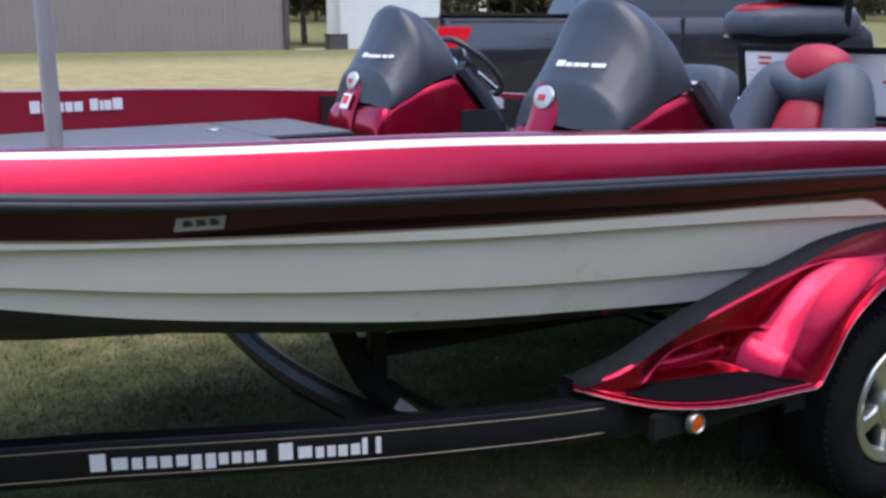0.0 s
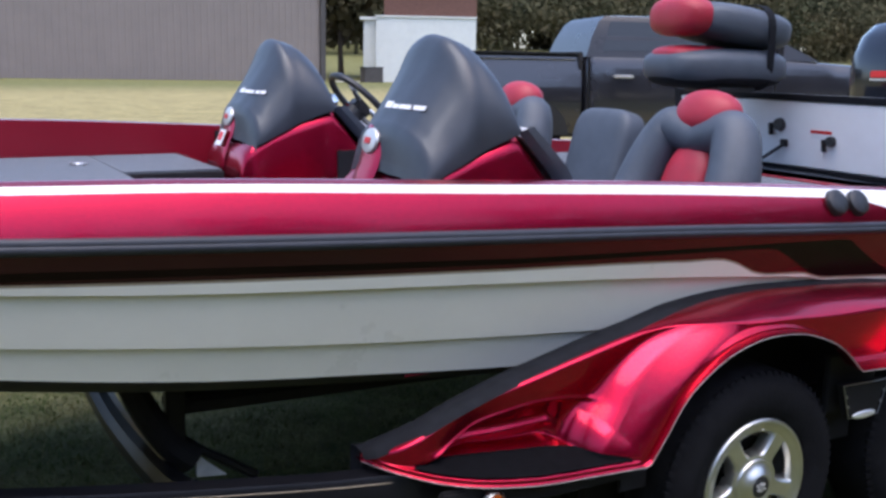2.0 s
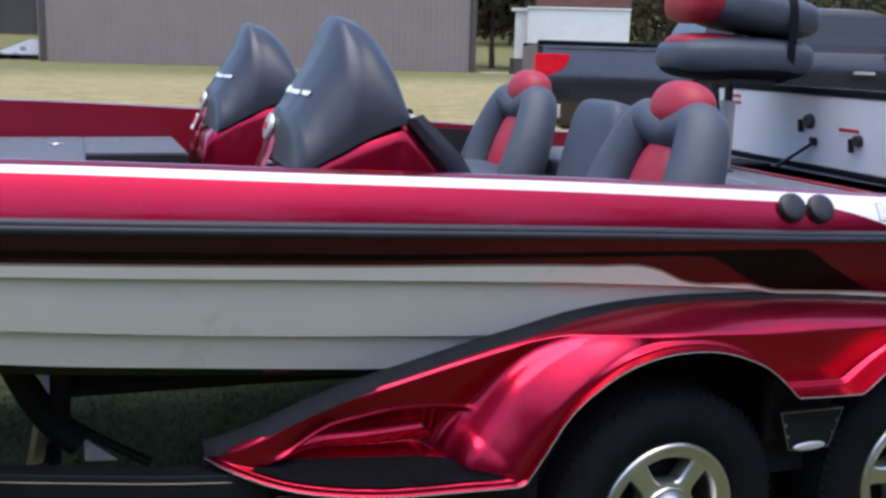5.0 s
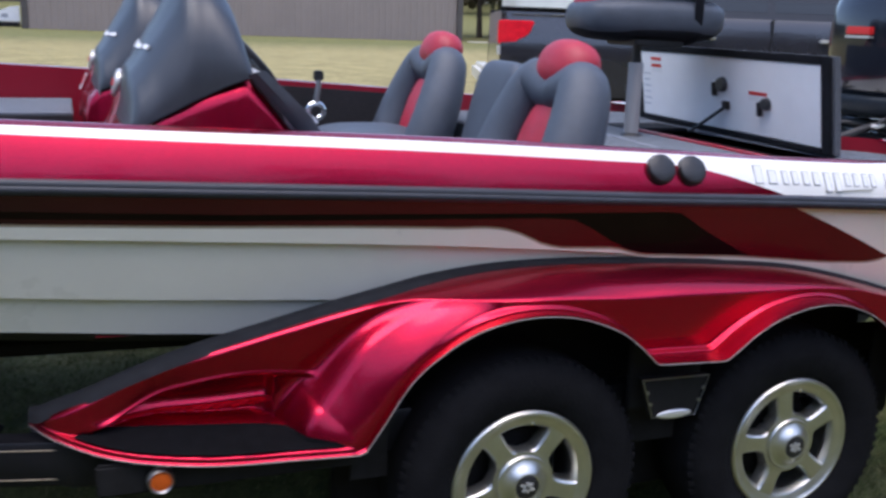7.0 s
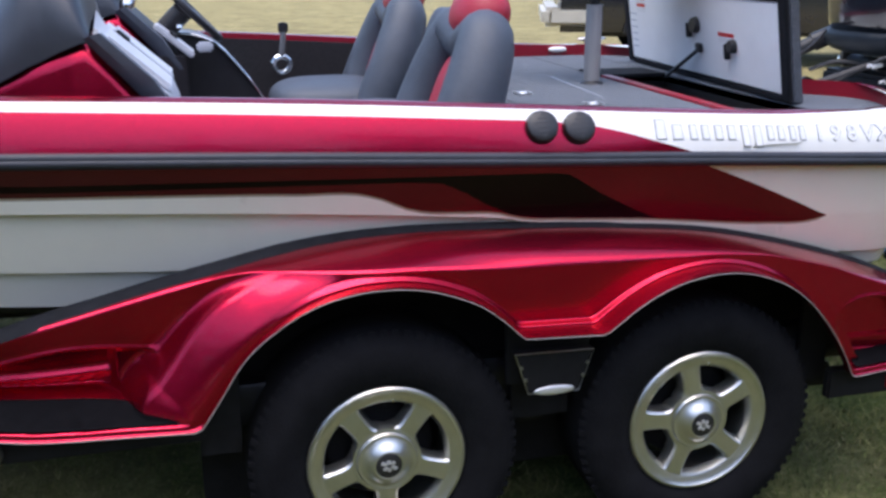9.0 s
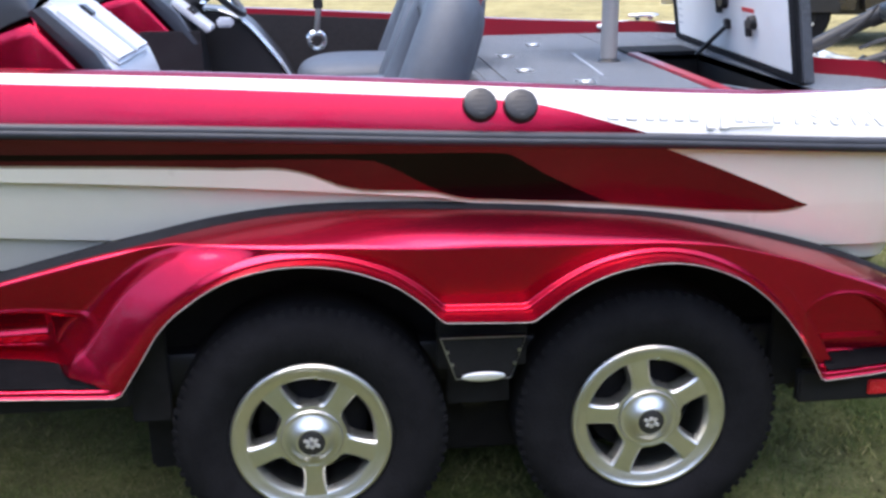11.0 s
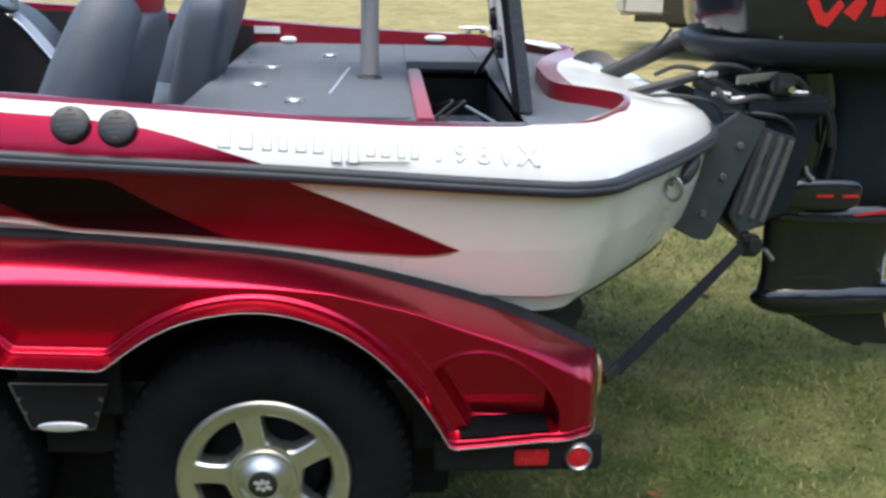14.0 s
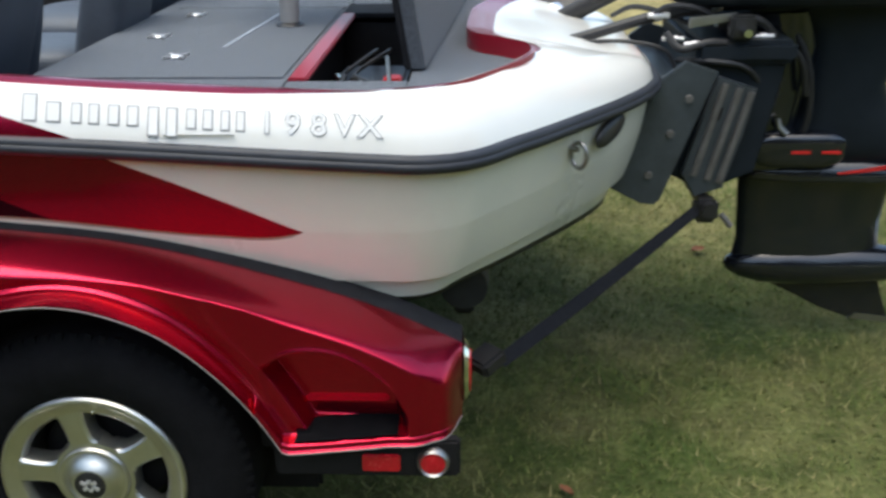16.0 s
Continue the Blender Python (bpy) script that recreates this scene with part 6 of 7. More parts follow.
part("skeg_scuff", prism([(2.88, 0.070), (3.0, 0.056), (3.014, 0.064), (3.006, 0.078), (2.90, 0.090)], MID - 0.0125, MID + 0.0125, "y"), STEEL, om)
part("water_inlet", boxed((2.565, MID - 0.062, 0.255), (2.60, MID - 0.050, 0.285), 0.003), STEEL, om)
prop = part("propeller_hub", lathe([(0.0005, 2.985), (0.044, 2.985), (0.047, 3.02), (0.050, 3.08), (0.056, 3.14), (0.061, 3.18), (0.052, 3.18), (0.046, 3.10)], (0, MID, 0.268), "x", 32), PROP_STEEL, om, "stainless propeller hub")
for n in range(3):
    rows = []
    for k in range(9):
        u = k / 8
        r = 0.043 + 0.137 * u
        ch = 0.165 * (math.sin(math.pi * (0.22 + 0.70 * u)) ** 0.7) * (1 - 0.55 * u ** 6)
        row = []
        for j in range(9):
            s = (j / 8 - 0.5) * ch
            pitch = 0.95 - 0.45 * u
            ang = math.radians(38 + 120 * n) + 0.30 * u ** 1.5 + s * math.cos(pitch) / r
            cup = 0.010 * (2 * j / 8 - 1) ** 2 * u
            row.append((3.085 + s * math.sin(pitch) + cup + 0.020 * u, MID + r * math.cos(ang), 0.268 + r * math.sin(ang)))
        rows.append(row)
    bm = cleaned(loft(rows))
    bmesh.ops.solidify(bm, geom=bm.faces[:], thickness=0.005)
    part("blade", bm, PROP_STEEL, prop, "polished stainless blade", sharp=70)
# red decals on cowl and leg
def cowl_y(z):
    return MID - 0.27 - 0.0015
zig = [(2.40, 1.40), (2.44, 1.335), (2.475, 1.325), (2.52, 1.39), (2.505, 1.41), (2.47, 1.365), (2.455, 1.37), (2.43, 1.425)]
for pts, mt in ((zig, DECAL_RED), ([(2.52, 1.37), (2.56, 1.345), (2.59, 1.40), (2.57, 1.43)], DECAL_RED), ([(2.61, 1.36), (2.65, 1.36), (2.68, 1.45), (2.63, 1.47)], DECAL_RED), ([(2.70, 1.37), (2.74, 1.37), (2.76, 1.43), (2.71, 1.43)], DECAL_RED)):
    part("cowl_decal", prism([(x, z - 0.065) for x, z in pts], cowl_y(0) - 0.001, cowl_y(0) + 0.004, "y"), mt, om, "jagged red decal shape")
for k in range(3):
    part("cowl_decal_bar", boxed((2.80 + 0.035 * k, cowl_y(0) - 0.001, 1.29), (2.825 + 0.035 * k, cowl_y(0) + 0.004, 1.31)), SILVER, om)
stripe = [(2.70, 0.655), (2.80, 0.670), (2.92, 0.692), (3.06, 0.722), (3.06, 0.706), (2.92, 0.678), (2.80, 0.660), (2.70, 0.650)]
part("leg_stripe", prism([(x + 0.04, z - 0.045) for x, z in stripe], MID - 0.108, MID - 0.10, "y"), DECAL_RED, om, "red stripe above the plate")
part("decal_block", cushion((2.605, MID - 0.112, 0.690), (0.285, 0.08, 0.115), 3.4), MOTOR, om, "black moulded cover with red marks")
for x0 in (2.575, 2.665):
    part("decal_bar", boxed((x0, MID - 0.154, 0.684), (x0 + 0.058, MID - 0.147, 0.694), 0.001), DECAL_RED, om)
part("front_decal", boxed((2.101, 1.215, 1.472), (2.125, 1.355, 1.505), 0.004), DECAL_RED, om, "red tag on the front of the cowl")
part("front_decal_line", boxed((2.100, 1.215, 1.458), (2.125, 1.355, 1.467), 0.002), SILVER, om)
# hoses and steering rods between well and motor
rig = thing("rigging_hose", (2.0, 1.65, 1.03), "thick black rigging hose from the splash well to the cowl", "hose")
part("hose", tube(smooth_line([(1.888, 1.64, 1.005), (1.95, 1.62, 1.040), (2.05, 1.59, 1.098), (2.14, 1.56, 1.150), (2.22, 1.54, 1.180)], 6), 0.030, 14), HOSE, rig)
part("hose_collar", tube([(2.15, 1.56, 1.155), (2.22, 1.53, 1.19)], 0.038, 14), PLASTIC, rig)
for pts, r, nm in (([(1.872, 1.21, 1.012), (1.94, 1.205, 1.032), (2.02, 1.20, 1.056), (2.15, 1.19, 1.094), (2.30, 1.20, 1.115)], 0.016, "steering_hose"), ([(1.90, 1.18, 1.02), (2.05, 1.14, 1.03), (2.16, 1.12, 1.01), (2.20, 1.11, 0.95)], 0.006, "control_cable"), ([(1.99, 1.45, 1.10), (2.05, 1.40, 1.17), (2.08, 1.38, 1.22)], 0.006, "control_cable")):
    tagged(part(nm, tube(smooth_line(pts, 6), r, 10), HOSE), "black rubber line running to the motor", "hose")
for k, pts in enumerate(([(2.12, 1.16, 1.09), (2.17, 1.13, 1.13), (2.26, 1.12, 1.12), (2.34, 1.14, 1.06), (2.38, 1.13, 0.98)],
                         [(2.16, 1.10, 1.06), (2.20, 1.07, 1.02), (2.28, 1.06, 1.04), (2.36, 1.08, 1.02), (2.42, 1.10, 0.94)],
                         [(2.20, 1.12, 0.98), (2.28, 1.05, 0.99), (2.38, 1.06, 0.97), (2.44, 1.09, 0.90), (2.45, 1.10, 0.80)],
                         [(2.30, 1.10, 1.09), (2.40, 1.09, 1.10), (2.47, 1.12, 1.04), (2.50, 1.14, 0.94), (2.49, 1.15, 0.84)],
                         [(2.05, 1.42, 1.06), (2.10, 1.33, 1.10), (2.18, 1.27, 1.09), (2.26, 1.22, 1.06)])):
    tagged(part("rigging_cable", tube(smooth_line(pts, 6), 0.008 + 0.003 * (k % 2), 8), HOSE), "black rigging cable looping in front of the motor", "cable", "rigging cables")
for x, y, z, r in ((2.145, 1.15, 1.10, 0.012), (2.185, 1.12, 1.04, 0.010), (2.24, 1.09, 1.03, 0.011), (2.375, 1.08, 1.015, 0.010), (2.43, 1.10, 1.05, 0.009)):
    tagged(part("pipe_fitting", lathe([(0.0005, -0.03), (r * 0.7, -0.03), (r * 0.7, -0.012), (r, -0.010), (r, 0.010), (r * 0.7, 0.012), (r * 0.7, 0.03), (0.0005, 0.03)], (x, y, z), "x", 12), BRIGHT_STEEL), "small bright hose fitting before the motor", "fitting", "hose fittings")
for x0, z0, x1, z1 in ((2.22, 1.075, 2.34, 1.095), (2.30, 1.00, 2.40, 1.02)):
    tagged(part("link_arm", prism([(x0, z0), (x1, z1), (x1 + 0.01, z1 + 0.022), (x0, z0 + 0.028)], 1.08, 1.10, "y", 0.004), STEEL), "cast steering link arm on the motor bracket", "link arm", "link arms")
ram = thing("steering_ram", (2.35, 1.2, 1.08), "polished hydraulic steering ram across the front of the motor", "steering ram")
part("cylinder", tube([(2.36, 1.08, 1.075), (2.36, 1.58, 1.075)], 0.026, 16), MOTOR_GREY, ram)
part("rod", tube([(2.36, 0.99, 1.075), (2.36, 1.66, 1.075)], 0.011, 10), CHROME, ram)
for y in (1.06, 1.20, 1.60):
    part("fitting", boxed((2.325, y - 0.02, 1.05), (2.395, y + 0.02, 1.115), 0.008), PLASTIC, ram)
part("tilt_link", tube([(2.30, 1.12, 1.10), (2.42, 1.15, 1.12), (2.55, 1.2, 1.12)], 0.014, 10), MOTOR_GREY, ram)
part("motor_bracket_top", boxed((2.24, 1.05, 0.98), (2.52, 1.61, 1.045), 0.015), MOTOR_GREY, ram)
for pts in ([(2.52, 1.22, 1.10), (2.60, 1.20, 0.95), (2.62, 1.205, 0.80), (2.60, 1.22, 0.68)], [(2.44, 1.20, 1.08), (2.56, 1.17, 0.98), (2.60, 1.19, 0.86)]):
    tagged(part("motor_cable", tube(smooth_line(pts, 6), 0.010, 8), HOSE), "black cable down the motor leg", "cable")
tagged(part("trim_bolt", tube([(2.525, 1.19, 0.790), (2.532, 1.185, 0.765), (2.555, 1.18, 0.745)], 0.009, 10), STEEL), "bright trim fitting on the motor leg", "bolt")
# round black rigging port in the splash well cap
rp = thing("rigging_port", (1.90, 1.69, 1.05), "round black rigging port with a chrome centre", "port")
bm = lathe([(0.02, 0.0), (0.055, 0.004), (0.078, 0.012), (0.084, 0.006), (0.086, -0.02)], (0, 0, 0), "z", 32)
bmesh.ops.transform(bm, matrix=Matrix.Translation((1.895, 1.675, 1.040)) @ pose(0, 0, 0, 38, 4, 0) @ Matrix.Diagonal((1.15, 1.15, 1.15, 1.0)), verts=bm.verts)
part("port_ring", bm, PLASTIC, rp)
bm = lathe([(0.0005, 0.016), (0.018, 0.014), (0.024, 0.0)], (0, 0, 0), "z", 20)
bmesh.ops.transform(bm, matrix=Matrix.Translation((1.895, 1.675, 1.040)) @ pose(0, 0, 0, 38, 4, 0) @ Matrix.Diagonal((1.15, 1.15, 1.15, 1.0)), verts=bm.verts)
part("port_centre", bm, CHROME, rp)
# transom tie eye
te = thing("transom_eye", (1.89, 0.64, 0.86), "stainless tie-down eye on the transom", "eye bolt")
rp2 = [(1.868 + 0.030 * math.cos(t) * 0.55, 0.510 - 0.030 * math.cos(t) * 0.5, 0.880 + 0.030 * math.sin(t)) for t in (2 * math.pi * k / 20 for k in range(21))]
part("ring", tube(rp2, 0.0055, 8, caps=False), STEEL, te)
part("bolt", tube([(1.80, 0.56, 0.895), (1.868, 0.512, 0.893)], 0.007, 8), STEEL, te)
tagged(part("drain_scupper", cushion((1.958, 0.655, 0.90), (0.150, 0.026, 0.056), 2.2, pose(0, 0, 0, 0, -14, 56), None, 10), PLASTIC), "dark scupper fitting under the rub rail", "scupper")
# trailer roller under the stern
tagged(part("keel_roller", lathe([(0.0005, -0.06), (0.06, -0.06), (0.065, 0.0), (0.06, 0.06), (0.0005, 0.06)], (1.60, 0.62, 0.52), "y", 24), RUBBER), "dark rubber roller under the stern", "roller")
tagged(part("roller_bracket", boxed((1.575, 0.57, 0.44), (1.625, 0.67, 0.53), 0.006), FRAME_PAINT), "black bracket holding the stern roller", "bracket")

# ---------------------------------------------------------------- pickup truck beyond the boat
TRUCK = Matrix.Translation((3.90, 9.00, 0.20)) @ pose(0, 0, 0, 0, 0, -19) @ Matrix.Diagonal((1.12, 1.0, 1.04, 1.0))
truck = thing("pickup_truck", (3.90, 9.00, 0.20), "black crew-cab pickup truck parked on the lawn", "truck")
# local axes: x forward from the tail, y to its left (away from the boat), z up; near side at y = 0


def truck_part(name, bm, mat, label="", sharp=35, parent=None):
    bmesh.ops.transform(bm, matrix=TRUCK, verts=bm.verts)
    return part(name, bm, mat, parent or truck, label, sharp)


flank = [(0.42, 0.06), (0.55, 0.015), (0.75, 0.0), (0.95, 0.0), (1.05, 0.022), (1.20, 0.06), (1.34, 0.10), (1.375, 0.112), (1.385, 0.13)]


def bed():
    bm = bmesh.new()
    for y0, s in ((0.0, 1), (1.95, -1)):
        rows = [[(x, y0 + s * i, z) for x in np.linspace(0.0, 1.72, 24)] for z, i in flank]
        rows.append([(x, y0 + s * 0.16, 1.385) for x in np.linspace(0.0, 1.72, 24)])
        rows.append([(x, y0 + s * 0.16, 0.95) for x in np.linspace(0.0, 1.72, 24)])
        loft(rows, bm=bm)
    box(bm, (0.03, 0.1, 0.90), (1.72, 1.85, 0.95))
    box(bm, (1.68, 0.06, 0.50), (1.74, 1.89, 1.42), 0.01)
    return bm


truck_part("bed", bed(), TRUCK_BLACK, "black cargo bed with tailgate")
truck_part("tailgate", boxed((0.0, 0.06, 0.50), (0.06, 1.89, 1.36), 0.02), TRUCK_BLACK, "black tailgate")
truck_part("bed_rail", boxed((0.0, 0.055, 1.385), (1.70, 0.17, 1.41), 0.008), PLASTIC, "black bed rail cap")
cab = bmesh.new()
rows = []
for z, x0, x1, i in ((0.42, 1.78, 5.72, 0.06), (0.55, 1.76, 5.78, 0.015), (0.75, 1.76, 5.80, 0.0), (0.95, 1.76, 5.80, 0.0), (1.15, 1.76, 5.76, 0.02), (1.30, 1.76, 5.60, 0.05), (1.36, 1.76, 4.75, 0.08)):
    r = 0.12
    pts = [(x0, i + r), (x0 + r * 0.3, i + r * 0.3), (x0 + r, i), *[(x, i) for x in np.linspace(x0 + 0.4, x1 - 0.6, 12)], (x1 - 0.2, i + 0.06), (x1, i + 0.35), (x1, 1.6 - i), (x1 - 0.2, 1.89 - i), *[(x, 1.95 - i) for x in np.linspace(x1 - 0.6, x0 + 0.4, 12)], (x0 + r, 1.95 - i), (x0, 1.83 - i)]
    rows.append([(x, y, z) for x, y in pts])
loft(rows, closed=True, bm=cab)
bm_roof = [[(x, y, z) for x, y in ((x0, y0), (x1, y0), (x1, 1.95 - y0), (x0, 1.95 - y0))] for z, x0, x1, y0 in ((1.36, 1.78, 4.72, 0.085), (1.60, 1.86, 4.25, 0.16), (1.80, 1.96, 3.92, 0.235), (1.87, 2.05, 3.75, 0.29), (1.89, 2.25, 3.5, 0.5))]
truck_part("roof", loft(bm_roof, closed=True, caps=True), ROOF_BLACK, "black roof and window pillars", sharp=30)
truck_part("cab", cab, TRUCK_BLACK, "glossy black crew cab", sharp=45)
for a, b, c, d in (((1.98, 1.44), (2.92, 1.44), (2.92, 1.80), (2.10, 1.80)), ((3.0, 1.44), (4.22, 1.44), (3.86, 1.78), (3.0, 1.80))):
    bm = bmesh.new()
    ys = lambda z: 0.085 + (z - 1.36) / 0.44 * 0.15 - 0.006
    vs = [bm.verts.new((x, ys(z), z)) for x, z in (a, b, c, d)]
    vs2 = [bm.verts.new((x, ys(z) + 0.005, z)) for x, z in (a, b, c, d)]
    bm.faces.new(vs)
    for k in range(4):
        bm.faces.new((vs[k], vs2[k], vs2[(k + 1) % 4], vs[(k + 1) % 4]))
    truck_part("side_window", bm, GLASS, "dark tinted side window")
bm = boxed((0, 0, 0), (0.008, 1.36, 0.33), 0.003)
bmesh.ops.transform(bm, matrix=Matrix.Translation((1.815, 0.30, 1.44)) @ pose(0, 0, 0, 0, 22, 0), verts=bm.verts)
truck_part("rear_window", bm, REAR_GLASS, "dark rear window of the cab")
for x in (2.10, 3.49):
    truck_part("door_handle", boxed((x, -0.03, 1.112), (x + 0.24, 0.03, 1.150), 0.012), BRIGHT_STEEL, "bright door handle")
for x in (1.80, 2.96, 4.12):
    truck_part("door_seam", boxed((x, -0.003, 0.55), (x + 0.008, 0.06, 1.36)), PLASTIC)
truck_part("tail_lamp", prism([(-0.020, 0.98), (0.17, 1.00), (0.31, 1.11), (0.36, 1.235), (0.33, 1.255), (-0.020, 1.255)], 0.008, 0.10, "y", 0.015), TAIL_LENS, "large red wedge-shaped tail lamp")
truck_part("tail_lamp_corner", boxed((-0.026, 0.014, 0.98), (0.03, 0.24, 1.255), 0.02), TAIL_LENS, "lamp wrapping round the tail")
truck_part("bed_trim", boxed((0.12, 0.068, 1.318), (1.66, 0.10, 1.328), 0.003), CHROME, "thin bright line under the bed rail")
truck_part("tail_lamp_reverse", boxed((-0.024, 0.012, 0.85), (0.14, 0.22, 0.97), 0.015), BRIGHT_STEEL, "clear reverse lamp")
truck_part("rear_bumper", boxed((-0.20, 0.02, 0.48), (0.02, 1.93, 0.70), 0.05), BUMPER, "bright rear bumper")
truck_part("bumper_corner", boxed((-0.12, -0.01, 0.50), (0.30, 0.05, 0.70), 0.04), BUMPER, "bumper corner")
truck_part("mirror", boxed((3.98, -0.24, 1.38), (4.10, 0.02, 1.60), 0.03), TRUCK_BLACK, "black door mirror")
truck_part("underbody", boxed((0.3, 0.2, 0.36), (5.4, 1.75, 0.55), 0.03), PLASTIC)
for x in (1.12, 4.72):
    for y, s in ((0.02, 1), (1.93, -1)):
        w = truck_part("wheel", lathe([(0.0005, s * 0.06), (0.22, s * 0.04), (0.25, 0.0), (0.36, 0.0), (0.385, s * 0.03), (0.385, s * 0.24), (0.3, s * 0.26)], (x, y, 0.385), "y", 40), TYRE, "black truck wheel")
        truck_part("wheel_rim", lathe([(0.0005, -s * 0.004), (0.09, -s * 0.004), (0.12, s * 0.03), (0.20, s * 0.02), (0.245, -s * 0.006)], (x, y, 0.385), "y", 32), BIN, "black steel rim", 35, w)
        for q in range(8):
            t = math.pi * (q + 0.3) / 4
            bm = boxed((-0.035, -0.012 * s - 0.004, -0.008), (0.035, -0.012 * s + 0.004, 0.008), 0.002)
            bmesh.ops.transform(bm, matrix=Matrix.Translation((x + 0.238 * math.cos(t), y, 0.385 + 0.238 * math.sin(t))) @ Matrix.Rotation(math.pi / 2 - t, 4, "Y"), verts=bm.verts)
            truck_part("rim_mark", bm, BRIGHT_STEEL, "bright mark on the rim edge", 35, w)
    truck_part("arch", prism([(x + 0.46 * math.cos(t), 0.40 + 0.44 * math.sin(t)) for t in (math.pi * k / 16 for k in range(17))], -0.006, 0.012, "y"), PLASTIC, "dark wheel arch")

# ---------------------------------------------------------------- far buildings, trees
def metal_building():
    b = thing("metal_building", (8, 68, 0), "long tan ribbed metal building with dark corner trim", "building")
    a, c = Vector((26.0, 66.0)), Vector((-3.4, 69.5))
    d = (c - a).normalized()
    n = Vector((d.y, -d.x))
    if n.y > 0:
        n = -n
    L = (c - a).length
    rows_lo, k = [], 0
    pts = []
    s = 0.0
    while s < L:
        for ds, o in ((0, 0), (0.30, 0), (0.33, 0.035), (0.40, 0.035), (0.43, 0)):
            if s + ds < L:
                pts.append(a + d * (s + ds) + n * o)
        s += 0.46
    part("ribbed_wall", loft([[(p.x, p.y, z) for p in pts] for z in (-0.3, 3.0, 7.5)]), SIDING, b, "tan ribbed steel wall", sharp=20)
    back = Vector((-n.x, -n.y)) * 14
    part("end_wall", loft([[(a.x, a.y, z), (a.x + back.x, a.y + back.y, z)] for z in (-0.3, 7.5)]), SIDING, b)
    part("end_wall", loft([[(c.x, c.y, z), (c.x + back.x, c.y + back.y, z)] for z in (-0.3, 7.5)]), SIDING, b)
    mid = (a + c) / 2 + back / 2
    roof = [[(a.x - n.x * -0.5, a.y + n.y * 0.5, 7.4), (c.x + n.x * 0.5, c.y + n.y * 0.5, 7.4)], [((a + back / 2).x, (a + back / 2).y, 9.2), ((c + back / 2).x, (c + back / 2).y, 9.2)], [((a + back).x, (a + back).y, 7.4), ((c + back).x, (c + back).y, 7.4)]]
    part("roof", loft(roof), TRIM_DARK, b)
    for p in (a, c):
        part("corner_trim", boxed((p.x - 0.2, p.y - 0.2, -0.3), (p.x + 0.2, p.y + 0.2, 7.5), 0.02), TRIM_DARK, b, "dark corner trim")


metal_building()


def white_house():
    b = thing("house", (36, 70, 0), "white house with a brown upper wall and a side bay", "house")
    m = Matrix.Translation((32.3, 68.0, 0)) @ pose(0, 0, 0, 0, 0, -26)

    def hp(name, bm, mat, label=""):
        bmesh.ops.transform(bm, matrix=m, verts=bm.verts)
        part(name, bm, mat, b, label)

    hp("wall", boxed((-0.9, 0, -0.3), (6.9, 7, 5.0), 0.02), HOUSE_WHITE, "white painted wall")
    hp("upper_wall", boxed((-0.3, -0.06, 5.0), (6.9, 7.1, 8.2), 0.02), HOUSE_BRICK, "brown upper wall")
    hp("eave_trim", boxed((-0.95, -0.12, 4.93), (6.95, 0.0, 5.06), 0.01), HOUSE_WHITE, "pale trim board")
    hp("roof", prism([(-0.9, 8.2), (7.5, 8.2), (3.3, 10.5)], -0.8, 7.6, "y"), TRIM_DARK, "dark pitched roof")
    hp("side_bay", boxed((-1.9, 0.8, -0.3), (-0.9, 5.0, 4.7), 0.03), HOUSE_WHITE, "white side bay")
    hp("bay_roof", boxed((-2.2, 0.6, 4.7), (-0.9, 5.2, 4.95), 0.03), HOUSE_WHITE, "pale eave of the bay")


white_house()
box_unit = thing("utility_box", (29.0, 64.0, 0), "dark square utility box on the grass", "utility box")
part("box_body", boxed((28.3, 63.6, -0.05), (29.8, 64.4, 1.05), 0.04), TRIM_DARK, box_unit)
part("box_lid", boxed((28.25, 63.55, 1.05), (29.85, 64.45, 1.12), 0.02), PLASTIC, box_unit)
path = tagged(part("pavement", boxed((26.4, 64.6, -0.02), (46.0, 65.4, 0.06), 0.02), CONCRETE), "pale concrete walk beside the building", "pavement", kind="structure")


def brick_house():
    g = ground_height(-11, 103)
    b = thing("house", (-11, 106, g), "tan brick house with a wide dark garage opening", "house")
    part("wall", boxed((-19.0, 103.0, g - 1.0), (-8.2, 112.0, g + 5.0), 0.02), TAN_BRICK, b, "tan brick wall")
    part("wall", boxed((-4.7, 103.0, g - 1.0), (-3.6, 112.0, g + 5.0), 0.02), TAN_BRICK, b, "tan brick wall")
    part("lintel", boxed((-8.2, 103.0, g + 3.6), (-4.7, 112.0, g + 5.0), 0.02), TAN_BRICK, b)
    part("garage_door", boxed((-8.2, 103.3, g - 0.6), (-4.7, 103.4, g + 3.6), 0.02), TRIM_DARK, b, "dark garage door")
    for k in range(10):
        part("brick_course", boxed((-19.0, 102.985, g + 0.4 + 0.45 * k), (-8.25, 103.0, g + 0.44 + 0.45 * k)), CONCRETE, b, "pale mortar course")
    part("roof", prism([(-20.0, g + 5.0), (-2.6, g + 5.0), (-11.3, g + 8.5)], 102.3, 112.8, "y"), TRIM_DARK, b, "dark pitched roof")


